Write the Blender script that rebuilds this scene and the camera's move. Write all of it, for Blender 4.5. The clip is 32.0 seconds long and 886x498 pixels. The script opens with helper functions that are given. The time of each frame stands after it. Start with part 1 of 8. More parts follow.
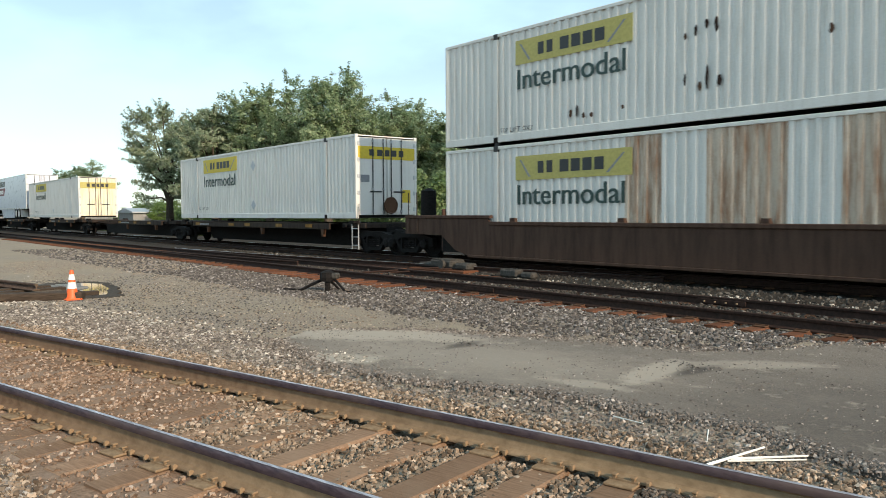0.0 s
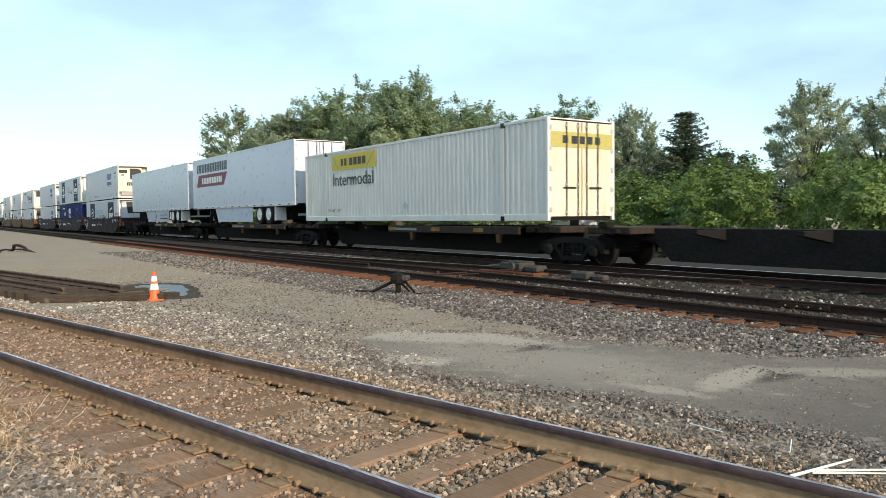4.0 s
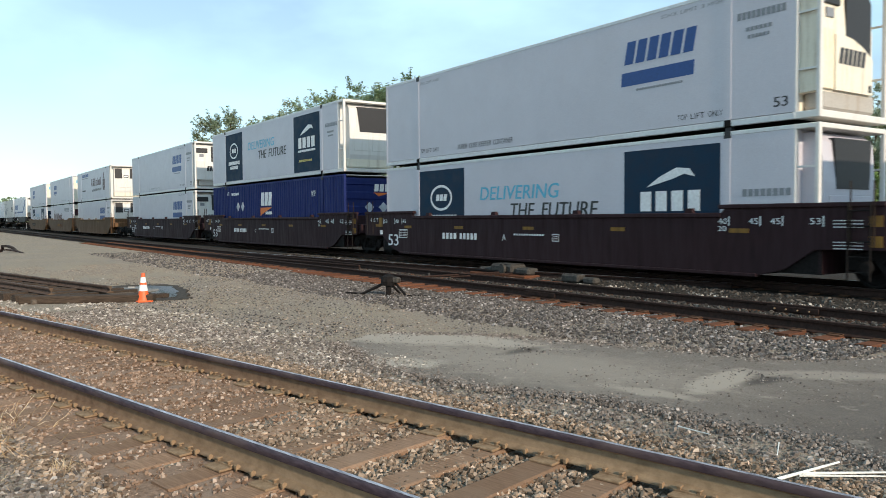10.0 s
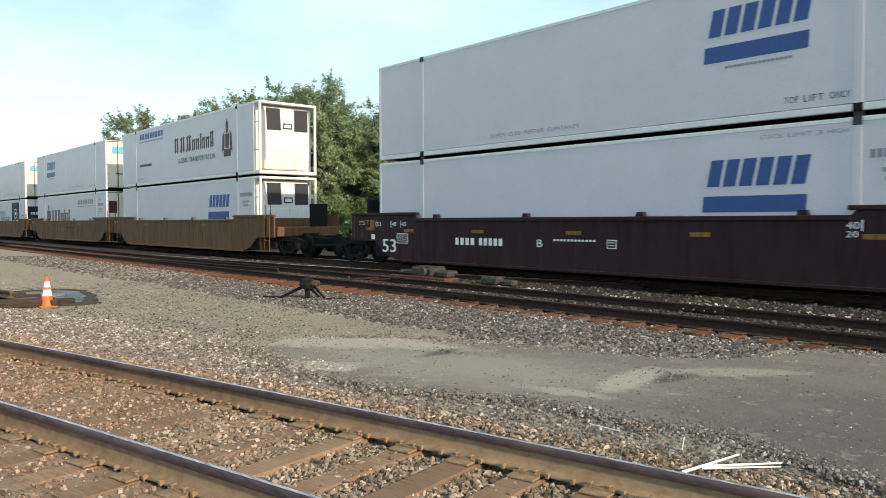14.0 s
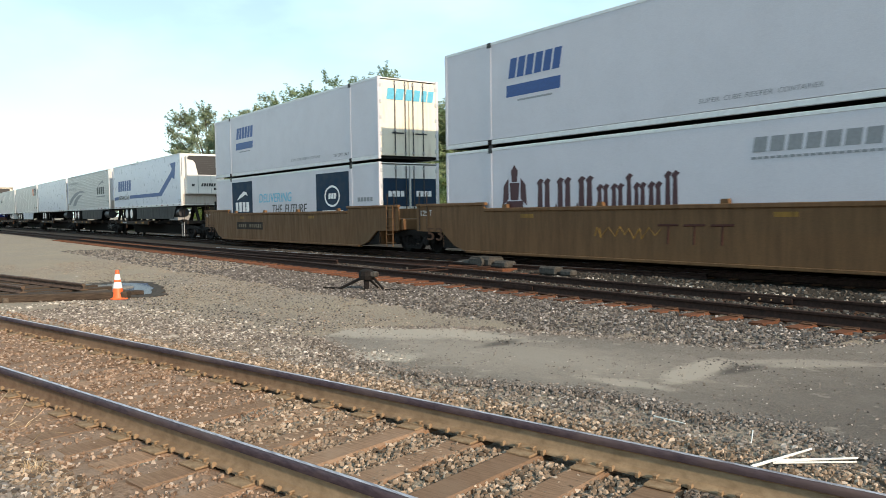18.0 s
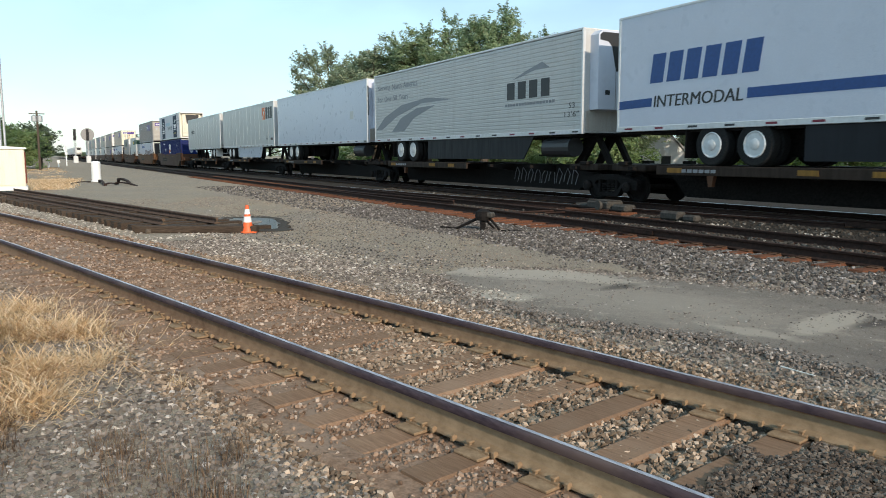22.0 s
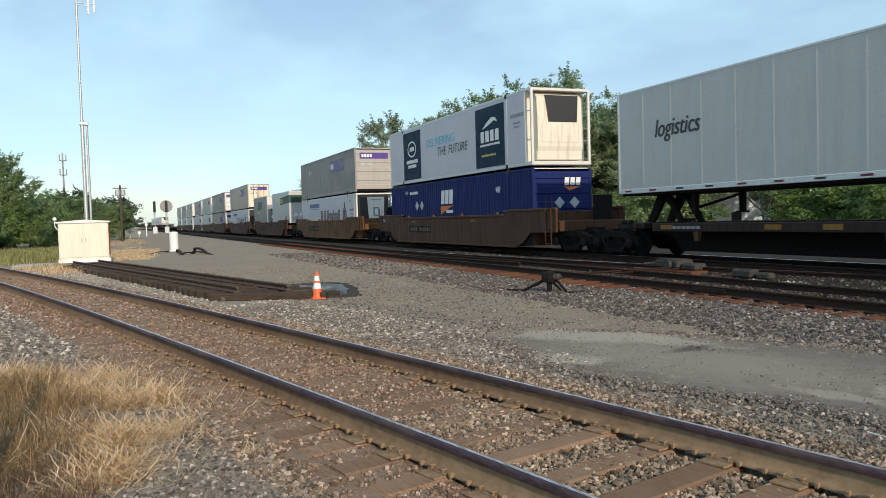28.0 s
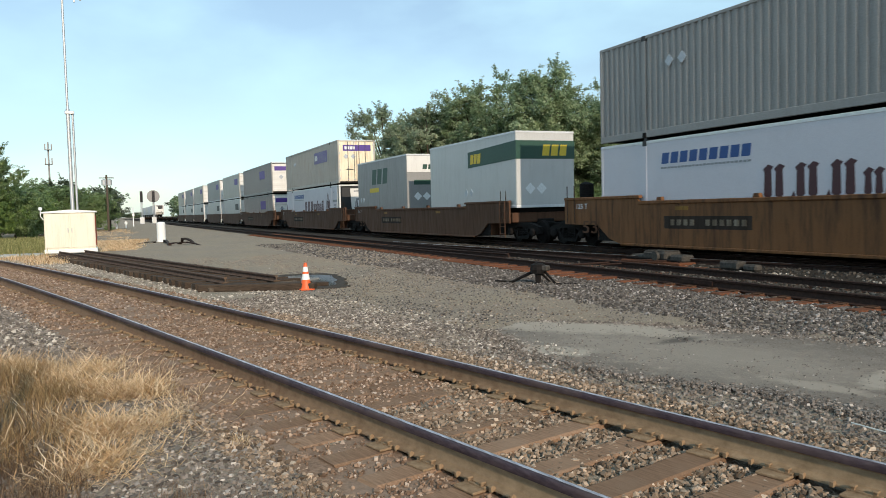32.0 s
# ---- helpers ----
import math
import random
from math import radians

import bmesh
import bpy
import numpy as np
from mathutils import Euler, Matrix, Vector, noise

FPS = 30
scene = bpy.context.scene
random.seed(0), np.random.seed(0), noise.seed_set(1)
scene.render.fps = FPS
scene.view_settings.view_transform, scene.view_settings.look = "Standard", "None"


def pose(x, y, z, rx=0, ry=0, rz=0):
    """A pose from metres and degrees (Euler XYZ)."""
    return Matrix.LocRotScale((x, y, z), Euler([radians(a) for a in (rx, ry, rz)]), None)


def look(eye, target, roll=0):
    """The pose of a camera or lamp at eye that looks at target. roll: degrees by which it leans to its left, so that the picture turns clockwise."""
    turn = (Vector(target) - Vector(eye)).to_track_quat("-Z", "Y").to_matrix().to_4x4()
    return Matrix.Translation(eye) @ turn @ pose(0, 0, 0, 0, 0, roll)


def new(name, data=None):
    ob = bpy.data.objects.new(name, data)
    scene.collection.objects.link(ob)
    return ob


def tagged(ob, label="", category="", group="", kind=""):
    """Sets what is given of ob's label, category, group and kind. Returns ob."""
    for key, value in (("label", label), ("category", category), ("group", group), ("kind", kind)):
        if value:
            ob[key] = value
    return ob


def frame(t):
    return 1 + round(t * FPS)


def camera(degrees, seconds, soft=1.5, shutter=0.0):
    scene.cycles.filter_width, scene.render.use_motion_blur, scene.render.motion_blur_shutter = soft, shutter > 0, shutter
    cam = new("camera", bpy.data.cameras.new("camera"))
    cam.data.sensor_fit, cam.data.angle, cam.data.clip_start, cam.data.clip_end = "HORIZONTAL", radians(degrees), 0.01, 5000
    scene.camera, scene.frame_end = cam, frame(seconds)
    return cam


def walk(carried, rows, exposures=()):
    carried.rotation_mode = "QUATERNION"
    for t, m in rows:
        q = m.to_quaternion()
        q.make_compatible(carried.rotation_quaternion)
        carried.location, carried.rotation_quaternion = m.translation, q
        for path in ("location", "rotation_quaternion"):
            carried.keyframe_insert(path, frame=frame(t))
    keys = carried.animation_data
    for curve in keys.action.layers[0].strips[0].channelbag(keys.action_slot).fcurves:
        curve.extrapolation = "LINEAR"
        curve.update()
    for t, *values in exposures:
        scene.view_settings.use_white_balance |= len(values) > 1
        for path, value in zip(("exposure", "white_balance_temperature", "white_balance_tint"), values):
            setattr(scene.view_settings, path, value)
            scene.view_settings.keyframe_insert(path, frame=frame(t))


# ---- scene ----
cam = camera(60.15, 32.0, 0.85, 0.15)
PATH = [
    (0.0, pose(-0.000, -0.003, 1.618, 87.33, 0.29, 50.75)),
    (0.5, pose(0.002, -0.003, 1.619, 87.16, 0.24, 50.64)),
    (1.0, pose(-0.003, 0.000, 1.615, 87.05, 0.42, 50.78)),
    (1.5, pose(-0.004, -0.001, 1.616, 86.93, 0.48, 51.06)),
    (2.0, pose(-0.000, -0.004, 1.619, 86.82, 0.52, 51.73)),
    (2.5, pose(0.001, -0.014, 1.621, 86.83, 0.27, 52.58)),
    (3.0, pose(-0.002, -0.017, 1.622, 87.07, 0.36, 53.86)),
    (3.5, pose(-0.012, -0.008, 1.627, 87.31, 0.55, 54.93)),
    (4.0, pose(-0.016, -0.007, 1.624, 87.52, 0.57, 55.92)),
    (4.5, pose(-0.024, -0.001, 1.620, 87.58, 0.56, 56.58)),
    (6.5, pose(-0.022, 0.011, 1.622, 87.30, 1.05, 56.89)),
    (7.0, pose(-0.014, 0.002, 1.623, 87.36, 0.92, 56.63)),
    (7.5, pose(-0.008, -0.002, 1.624, 87.53, 0.84, 56.34)),
    (8.0, pose(-0.007, -0.002, 1.625, 87.77, 0.67, 56.13)),
    (8.5, pose(-0.007, 0.001, 1.628, 88.03, 0.58, 55.99)),
    (9.0, pose(-0.011, 0.007, 1.623, 88.17, 0.39, 55.85)),
    (9.5, pose(-0.012, 0.010, 1.621, 88.01, 0.35, 55.69)),
    (10.0, pose(-0.016, 0.021, 1.619, 87.69, 0.34, 55.32)),
    (10.5, pose(-0.012, 0.020, 1.622, 87.39, 0.05, 54.74)),
    (11.0, pose(-0.008, 0.024, 1.619, 87.34, -0.10, 54.03)),
    (11.5, pose(-0.008, 0.032, 1.622, 87.26, 0.08, 53.36)),
    (12.0, pose(-0.000, 0.030, 1.619, 87.28, 0.21, 52.82)),
    (12.5, pose(0.005, 0.038, 1.620, 87.40, 0.18, 52.28)),
    (13.0, pose(0.003, 0.037, 1.615, 87.67, -0.20, 51.33)),
    (13.5, pose(0.010, 0.050, 1.614, 87.84, 0.14, 50.31)),
    (14.0, pose(0.015, 0.045, 1.615, 87.89, 0.14, 49.47)),
    (14.5, pose(0.017, 0.041, 1.613, 87.79, 0.13, 49.00)),
    (16.5, pose(0.032, 0.040, 1.609, 87.36, -0.45, 47.10)),
    (17.0, pose(0.014, 0.032, 1.617, 87.42, -0.11, 47.87)),
    (17.5, pose(-0.013, 0.040, 1.614, 87.48, 0.40, 52.19)),
    (18.0, pose(-0.015, 0.043, 1.615, 87.21, 0.83, 53.69)),
    (18.5, pose(-0.019, 0.031, 1.623, 86.67, 0.74, 55.40)),
    (19.0, pose(-0.022, 0.013, 1.625, 86.32, 0.53, 58.40)),
    (19.5, pose(-0.028, 0.010, 1.633, 86.02, 0.41, 63.23)),
    (20.0, pose(-0.034, -0.023, 1.641, 85.81, 0.10, 67.55)),
    (20.5, pose(-0.021, -0.036, 1.630, 86.03, -0.21, 70.67)),
    (21.0, pose(-0.023, -0.040, 1.623, 86.23, -0.45, 72.31)),
    (21.5, pose(-0.025, -0.022, 1.603, 85.65, -0.27, 70.66)),
    (22.0, pose(-0.025, 0.002, 1.586, 82.97, 0.16, 62.33)),
    (22.5, pose(-0.038, -0.012, 1.589, 82.35, 1.36, 61.01)),
    (23.0, pose(-0.032, -0.010, 1.596, 82.94, 1.63, 62.09)),
    (23.5, pose(-0.019, -0.014, 1.600, 84.10, 1.30, 62.55)),
    (24.0, pose(-0.008, -0.027, 1.599, 84.59, 1.23, 62.93)),
    (24.5, pose(0.008, -0.048, 1.602, 85.13, 1.54, 63.90)),
    (25.0, pose(0.024, -0.048, 1.607, 85.83, 2.00, 66.44)),
    (25.5, pose(0.032, -0.039, 1.610, 86.74, 1.93, 68.03)),
    (27.5, pose(0.035, -0.027, 1.613, 87.87, 1.99, 67.51)),
    (28.0, pose(0.034, -0.021, 1.621, 87.68, 1.69, 67.18)),
    (28.5, pose(0.034, -0.020, 1.626, 87.49, 1.40, 67.01)),
    (29.0, pose(0.034, -0.014, 1.629, 87.37, 1.41, 66.91)),
    (29.5, pose(0.037, -0.010, 1.627, 87.27, 1.20, 66.81)),
    (30.0, pose(0.036, -0.011, 1.628, 87.26, 1.08, 66.71)),
    (30.5, pose(0.041, -0.016, 1.625, 87.25, 1.14, 66.60)),
    (31.0, pose(0.040, -0.017, 1.620, 87.31, 1.17, 66.51)),
    (31.5, pose(0.034, -0.019, 1.621, 87.21, 1.27, 66.40)),
    (32.0, pose(0.032, -0.025, 1.627, 86.98, 1.51, 66.34)),
]
walk(cam, PATH, [(0.0, 0.33, 6890, 14), (4.0, 0.33, 6790, 14), (7.0, 0.17, 6490, 14), (9.0, 0.22, 6440, 14), (11.0, 0.24, 6690, 14), (13.0, 0.46, 6890, 15), (17.0, 0.46, 6990, 16), (19.0, 0.4, 6690, 13), (21.0, 0.08, 6240, 12), (22.0, 0.15, 6440, 13), (23.0, 0.5, 6440, 12), (25.0, 0.2, 6390, 13), (28.0, -0.1, 6490, 14), (32.0, 0.0, 6540, 13)])

# ---- world, sun, exposure ----
SUN_AZ, SUN_EL = -2.0, 24.0          # degrees from +x towards +y, and above the horizon
world = bpy.data.worlds.new("world")
scene.world = world
world.use_nodes = True
wn, wl = world.node_tree.nodes, world.node_tree.links
bg = wn["Background"]
sky = wn.new("ShaderNodeTexSky")
sky.sky_type = 'NISHITA'
sky.sun_disc = False
sky.sun_elevation = radians(SUN_EL)
sky.sun_rotation = radians(90 - SUN_AZ)
sky.dust_density, sky.ozone_density = 0.5, 1.6
wc = wn.new("ShaderNodeTexCoord")
wm = wn.new("ShaderNodeMapping")
wm.inputs["Scale"].default_value = (1.0, 2.2, 5.0)
wnoise = wn.new("ShaderNodeTexNoise")
wnoise.inputs["Scale"].default_value = 1.6
wnoise.inputs["Detail"].default_value = 5
wramp = wn.new("ShaderNodeValToRGB")
wramp.color_ramp.elements[0].position, wramp.color_ramp.elements[1].position = 0.38, 0.75
wramp.color_ramp.elements[0].color, wramp.color_ramp.elements[1].color = (0.26, 0.26, 0.26, 1), (0.88, 0.88, 0.88, 1)
wmix = wn.new("ShaderNodeMixRGB")
wmix.inputs[2].default_value = (5.3, 8.3, 9.3, 1)
wl.new(wc.outputs["Generated"], wm.inputs["Vector"])
wl.new(wm.outputs[0], wnoise.inputs["Vector"])
wl.new(wnoise.outputs["Fac"], wramp.inputs[0])
wl.new(wramp.outputs[0], wmix.inputs[0])
wl.new(sky.outputs[0], wmix.inputs[1])
wl.new(wmix.outputs[0], bg.inputs["Color"])
bg.inputs["Strength"].default_value = 0.13

sun = new("sun", bpy.data.lights.new("sun", 'SUN'))
sun.data.energy, sun.data.angle, sun.data.color = 3.6, radians(0.55), (1.0, 0.86, 0.66)
_a, _e = radians(SUN_AZ), radians(SUN_EL)
sun.matrix_world = look((0, 0, 40), (-math.cos(_a) * math.cos(_e), -math.sin(_a) * math.cos(_e), 40 - math.sin(_e)))

# ---- tools ----
class Mesh:
    """Gathers boxes, prisms, tubes and loose faces into one mesh."""

    def __init__(self):
        self.v, self.f = [], []

    def add(self, v, f):
        n = len(self.v)
        self.v += [tuple(p) for p in v]
        self.f += [tuple(i + n for i in q) for q in f]
        return self

    def box(self, x0, x1, y0, y1, z0, z1, c=0.0):
        """A box, with its edges cut by c."""
        if c <= 0:
            v = [(x, y, z) for x in (x0, x1) for y in (y0, y1) for z in (z0, z1)]
            return self.add(v, [(0, 1, 3, 2), (4, 6, 7, 5), (0, 4, 5, 1), (2, 3, 7, 6), (0, 2, 6, 4), (1, 5, 7, 3)])
        v, ids = [], {}
        for i in (0, 1):
            for j in (0, 1):
                for k in (0, 1):
                    p = ((x0, x1)[i], (y0, y1)[j], (z0, z1)[k])
                    s = (1 - 2 * i, 1 - 2 * j, 1 - 2 * k)
                    for a in range(3):
                        q = [p[b] + (0 if b == a else s[b] * c) for b in range(3)]
                        ids[i, j, k, a] = len(v)
                        v.append(q)
        f = []
        for a in range(3):
            b, d = (a + 1) % 3, (a + 2) % 3
            for e in (0, 1):
                q = []
                for (m, n) in ((0, 0), (1, 0), (1, 1), (0, 1)):
                    key = [0, 0, 0]
                    key[a], key[b], key[d] = e, m, n
                    q.append(ids[(*key, a)])
                f.append(q if e else q[::-1])
            for m in (0, 1):
                for n in (0, 1):
                    ends = []
                    for e in (0, 1):
                        key = [0, 0, 0]
                        key[a], key[b], key[d] = e, m, n
                        ends.append((ids[(*key, b)], ids[(*key, d)]))
                    q = [ends[0][0], ends[1][0], ends[1][1], ends[0][1]]
                    f.append(q if (m + n) % 2 else q[::-1])
        for (i, j, k) in {t[:3] for t in ids}:
            q = [ids[i, j, k, 0], ids[i, j, k, 1], ids[i, j, k, 2]]
            f.append(q if (i + j + k) % 2 else q[::-1])
        return self.add(v, f)

    def prism(self, pts, d0, d1, axis="y"):
        """A closed outline, pushed along an axis: (x, z) along y, (y, z) along x, (x, y) along z."""
        n = len(pts)
        put = {"y": lambda p, d: (p[0], d, p[1]), "x": lambda p, d: (d, p[0], p[1]), "z": lambda p, d: (p[0], p[1], d)}[axis]
        v = [put(p, d0) for p in pts] + [put(p, d1) for p in pts]
        f = [(i, (i + 1) % n, n + (i + 1) % n, n + i) for i in range(n)]
        return self.add(v, f + [tuple(range(n))[::-1], tuple(range(n, 2 * n))])

    def tube(self, p, q, r, n=10, r2=None, caps=True):
        """A round bar from p to q."""
        p, q = Vector(p), Vector(q)
        w = (q - p).normalized()
        a = w.orthogonal().normalized()
        b = w.cross(a)
        r2 = r if r2 is None else r2
        ring = [(a * math.cos(2 * math.pi * i / n) + b * math.sin(2 * math.pi * i / n)) for i in range(n)]
        v = [p + o * r for o in ring] + [q + o * r2 for o in ring]
        f = [(i, (i + 1) % n, n + (i + 1) % n, n + i) for i in range(n)]
        return self.add(v, f + ([tuple(range(n))[::-1], tuple(range(n, 2 * n))] if caps else []))

    def lathe(self, prof, n=20, axis="z", at=(0, 0, 0)):
        """Turns a profile of (radius, height) round an axis through at."""
        v = []
        for r, h in prof:
            for i in range(n):
                c, s = r * math.cos(2 * math.pi * i / n), r * math.sin(2 * math.pi * i / n)
                p = {"z": (c, s, h), "y": (c, h, s), "x": (h, c, s)}[axis]
                v.append((p[0] + at[0], p[1] + at[1], p[2] + at[2]))
        f = [(k * n + i, k * n + (i + 1) % n, (k + 1) * n + (i + 1) % n, (k + 1) * n + i) for k in range(len(prof) - 1) for i in range(n)]
        return self.add(v, f + [tuple(range(n))[::-1], tuple(range((len(prof) - 1) * n, len(prof) * n))])

    def done(self, name="mesh", smooth=False):
        me = bpy.data.meshes.new(name)
        me.from_pydata(self.v, [], self.f)
        bm = bmesh.new()
        bm.from_mesh(me)
        bmesh.ops.recalc_face_normals(bm, faces=bm.faces)
        bm.to_mesh(me)
        bm.free()
        if smooth:
            me.shade_smooth()
            me.set_sharp_from_angle(angle=radians(35))
        return me


def part(name, shape, material, parent=None, label="", at=(0, 0, 0), smooth=False):
    """Links a Mesh or a mesh as one object under a thing or a part."""
    me = shape.done(name, smooth) if isinstance(shape, Mesh) else shape
    if not me.materials:
        me.materials.append(material)
    ob = new(name, me)
    ob.location = at
    if parent:
        ob.parent = parent
    if label:
        ob["label"] = label
    return ob


def thing(name, label, category, m=None, group="", kind=""):
    ob = new(name)
    if m is not None:
        ob.matrix_world = m
    return tagged(ob, label, category, group, kind)


def quick(name, verts, faces, material):
    """A large mesh from arrays: verts n x 3, faces m x 3 or m x 4."""
    me = bpy.data.meshes.new(name)
    verts, faces = np.asarray(verts, np.float32), np.asarray(faces, np.int32)
    k = faces.shape[1]
    me.vertices.add(len(verts))
    me.vertices.foreach_set("co", verts.ravel())
    me.loops.add(faces.size)
    me.loops.foreach_set("vertex_index", faces.ravel())
    me.polygons.add(len(faces))
    me.polygons.foreach_set("loop_start", np.arange(0, faces.size, k, dtype=np.int32))
    me.update(calc_edges=True)
    me.materials.append(material)
    return me


# ---- materials ----
def nodes_of(name, rough=0.6, metal=0.0):
    m = bpy.data.materials.new(name)
    m.use_nodes = True
    n, l = m.node_tree.nodes, m.node_tree.links
    b = n["Principled BSDF"]
    b.inputs["Roughness"].default_value, b.inputs["Metallic"].default_value = rough, metal
    if rough >= 0.6 and metal < 0.3:
        b.inputs["Specular IOR Level"].default_value = 0.15
    return m, n, l, b


def ramp(n, l, fac, stops):
    r = n.new("ShaderNodeValToRGB")
    e = r.color_ramp.elements
    while len(e) < len(stops):
        e.new(0.5)
    for k, (p, c) in enumerate(stops):
        e[k].position, e[k].color = p, (*c, 1) if len(c) == 3 else c
    l.new(fac, r.inputs[0])
    return r.outputs[0]


def noise_of(n, l, scale, detail=4, stretch=(1, 1, 1), rough=0.55, vec="Object"):
    c = n.new("ShaderNodeTexCoord")
    m = n.new("ShaderNodeMapping")
    m.inputs["Scale"].default_value = stretch
    t = n.new("ShaderNodeTexNoise")
    t.inputs["Scale"].default_value, t.inputs["Detail"].default_value, t.inputs["Roughness"].default_value = scale, detail, rough
    l.new(c.outputs[vec], m.inputs[0])
    l.new(m.outputs[0], t.inputs["Vector"])
    return t.outputs["Fac"]


def mixc(n, l, fac, a, b, kind='MIX'):
    x = n.new("ShaderNodeMixRGB")
    x.blend_type = kind
    for s, v in ((0, fac), (1, a), (2, b)):
        if isinstance(v, (int, float)):
            x.inputs[s].default_value = v
        elif isinstance(v, tuple):
            x.inputs[s].default_value = (*v, 1)
        else:
            l.new(v, x.inputs[s])
    return x.outputs[0]


def bump(n, l, b, height, strength=0.3, dist=0.01):
    k = n.new("ShaderNodeBump")
    k.inputs["Strength"].default_value, k.inputs["Distance"].default_value = strength, dist
    l.new(height, k.inputs["Height"])
    l.new(k.outputs[0], b.inputs["Normal"])


def g3(v):
    return (v, v, v)


def painted(name, colour, dirt=(0.25, 0.21, 0.16), amount=0.35, rough=0.45, streak=True, metal=0.0, fine=30.0, lo=0.5, hi=0.8):
    """Weathered paint: grain, broad fading and dirt that runs down in streaks."""
    m, n, l, b = nodes_of(name, rough, metal)
    broad = noise_of(n, l, 0.7, 3)
    c = mixc(n, l, ramp(n, l, broad, [(0.3, g3(0.0)), (0.75, g3(0.4))]), colour, tuple(v * 0.84 for v in colour))
    run = noise_of(n, l, 2.2, 6, (3.0, 3.0, 0.35) if streak else (1, 1, 1), 0.65)
    c = mixc(n, l, ramp(n, l, run, [(lo, g3(0.0)), (hi, g3(amount))]), c, dirt)
    grain = noise_of(n, l, fine, 3)
    c = mixc(n, l, 0.10, c, ramp(n, l, grain, [(0.3, g3(0.0)), (0.7, g3(1.0))]), 'OVERLAY')
    l.new(c, b.inputs["Base Color"])
    l.new(ramp(n, l, run, [(0.35, g3(rough * 0.85)), (0.75, g3(min(1, rough * 1.35)))]), b.inputs["Roughness"])
    b.inputs["Specular IOR Level"].default_value = 0.3
    bump(n, l, b, grain, 0.08, 0.004)
    return m


def mottled(name, c1, c2, scale=8.0, rough=0.8, metal=0.0, relief=0.4, dist=0.01, stretch=(1, 1, 1), c3=None, broad=0.6, rnd=0.0):
    """Two colours in a grain, with a broader stain in a third, and relief."""
    m, n, l, b = nodes_of(name, rough, metal)
    f = noise_of(n, l, scale, 6, stretch, 0.65)
    c = ramp(n, l, f, [(0.32, c1), (0.68, c2)])
    if c3:
        w = noise_of(n, l, broad, 4)
        c = mixc(n, l, ramp(n, l, w, [(0.45, g3(0.0)), (0.68, g3(0.85))]), c, c3)
    if rnd:
        o = n.new("ShaderNodeObjectInfo")
        c = mixc(n, l, ramp(n, l, o.outputs["Random"], [(0, g3(0.0)), (1, g3(rnd))]), c, tuple(v * 0.35 for v in c1))
    l.new(c, b.inputs["Base Color"])
    if rough > 0.72 and not metal:
        b.inputs["Specular IOR Level"].default_value = 0.15
    bump(n, l, b, f, relief, dist)
    return m


def islands(name, stops, rough=0.85, spec=0.3, trans=0.0):
    """Each loose piece its own colour out of a ramp."""
    m, n, l, b = nodes_of(name, rough)
    g = n.new("ShaderNodeNewGeometry")
    c = ramp(n, l, g.outputs["Random Per Island"], stops)
    f = noise_of(n, l, 35.0, 3)
    c = mixc(n, l, 0.18, c, ramp(n, l, f, [(0.3, g3(0.1)), (0.7, g3(0.9))]), 'OVERLAY')
    l.new(c, b.inputs["Base Color"])
    b.inputs["Specular IOR Level"].default_value = spec
    if trans:
        t = n.new("ShaderNodeBsdfTranslucent")
        l.new(c, t.inputs["Color"])
        a = n.new("ShaderNodeMixShader")
        a.inputs[0].default_value = trans
        l.new(b.outputs[0], a.inputs[1])
        l.new(t.outputs[0], a.inputs[2])
        l.new(a.outputs[0], n["Material Output"].inputs[0])
    return m


def plain(name, colour, rough=0.5, metal=0.0):
    m, n, l, b = nodes_of(name, rough, metal)
    f = noise_of(n, l, 14.0, 4)
    l.new(ramp(n, l, f, [(0.3, tuple(v * 0.85 for v in colour)), (0.7, tuple(min(1, v * 1.08) for v in colour))]), b.inputs["Base Color"])
    return m


M_WHITE = painted("white_container_paint", (0.70, 0.68, 0.65), (0.30, 0.25, 0.18), 0.30)
M_SMOOTH = painted("smooth_white_panel", (0.555, 0.540, 0.590), (0.36, 0.345, 0.36), 0.12, 0.42, streak=False, fine=70.0)
M_TRAILER = painted("smooth_blue_white_panel", (0.575, 0.600, 0.690), (0.38, 0.38, 0.40), 0.10, 0.30, streak=False, fine=70.0)
M_CREAM = painted("cream_painted_nose", (0.76, 0.70, 0.58), (0.28, 0.18, 0.09), 0.55)
M_YELLOWED = painted("rust_stained_cream_door", (0.80, 0.71, 0.54), (0.52, 0.24, 0.07), 0.75, lo=0.47, hi=0.78)
M_GREY = painted("grey_container_paint", (0.2764, 0.2687, 0.2632), (0.1652, 0.1426, 0.1250), 0.35)
M_TAN = painted("tan_grey_container_paint", (0.42, 0.39, 0.35), (0.28, 0.19, 0.11), 0.5)
M_SILVER = painted("ribbed_silver_side", (0.5182, 0.5145, 0.5073), (0.3009, 0.2813, 0.2580), 0.3, 0.35)
M_BLUE = painted("dark_blue_container_paint", (0.0026, 0.0125, 0.100), (0.007, 0.012, 0.042), 0.3, 0.62)
M_RUST = painted("rust_streaked_panel", (0.58, 0.475, 0.385), (0.27, 0.115, 0.05), 0.95, 0.75, lo=0.43, hi=0.68)
M_MAROON = painted("maroon_car_paint", (0.0241, 0.0070, 0.0094), (0.0120, 0.0072, 0.0074), 0.5, 0.7)
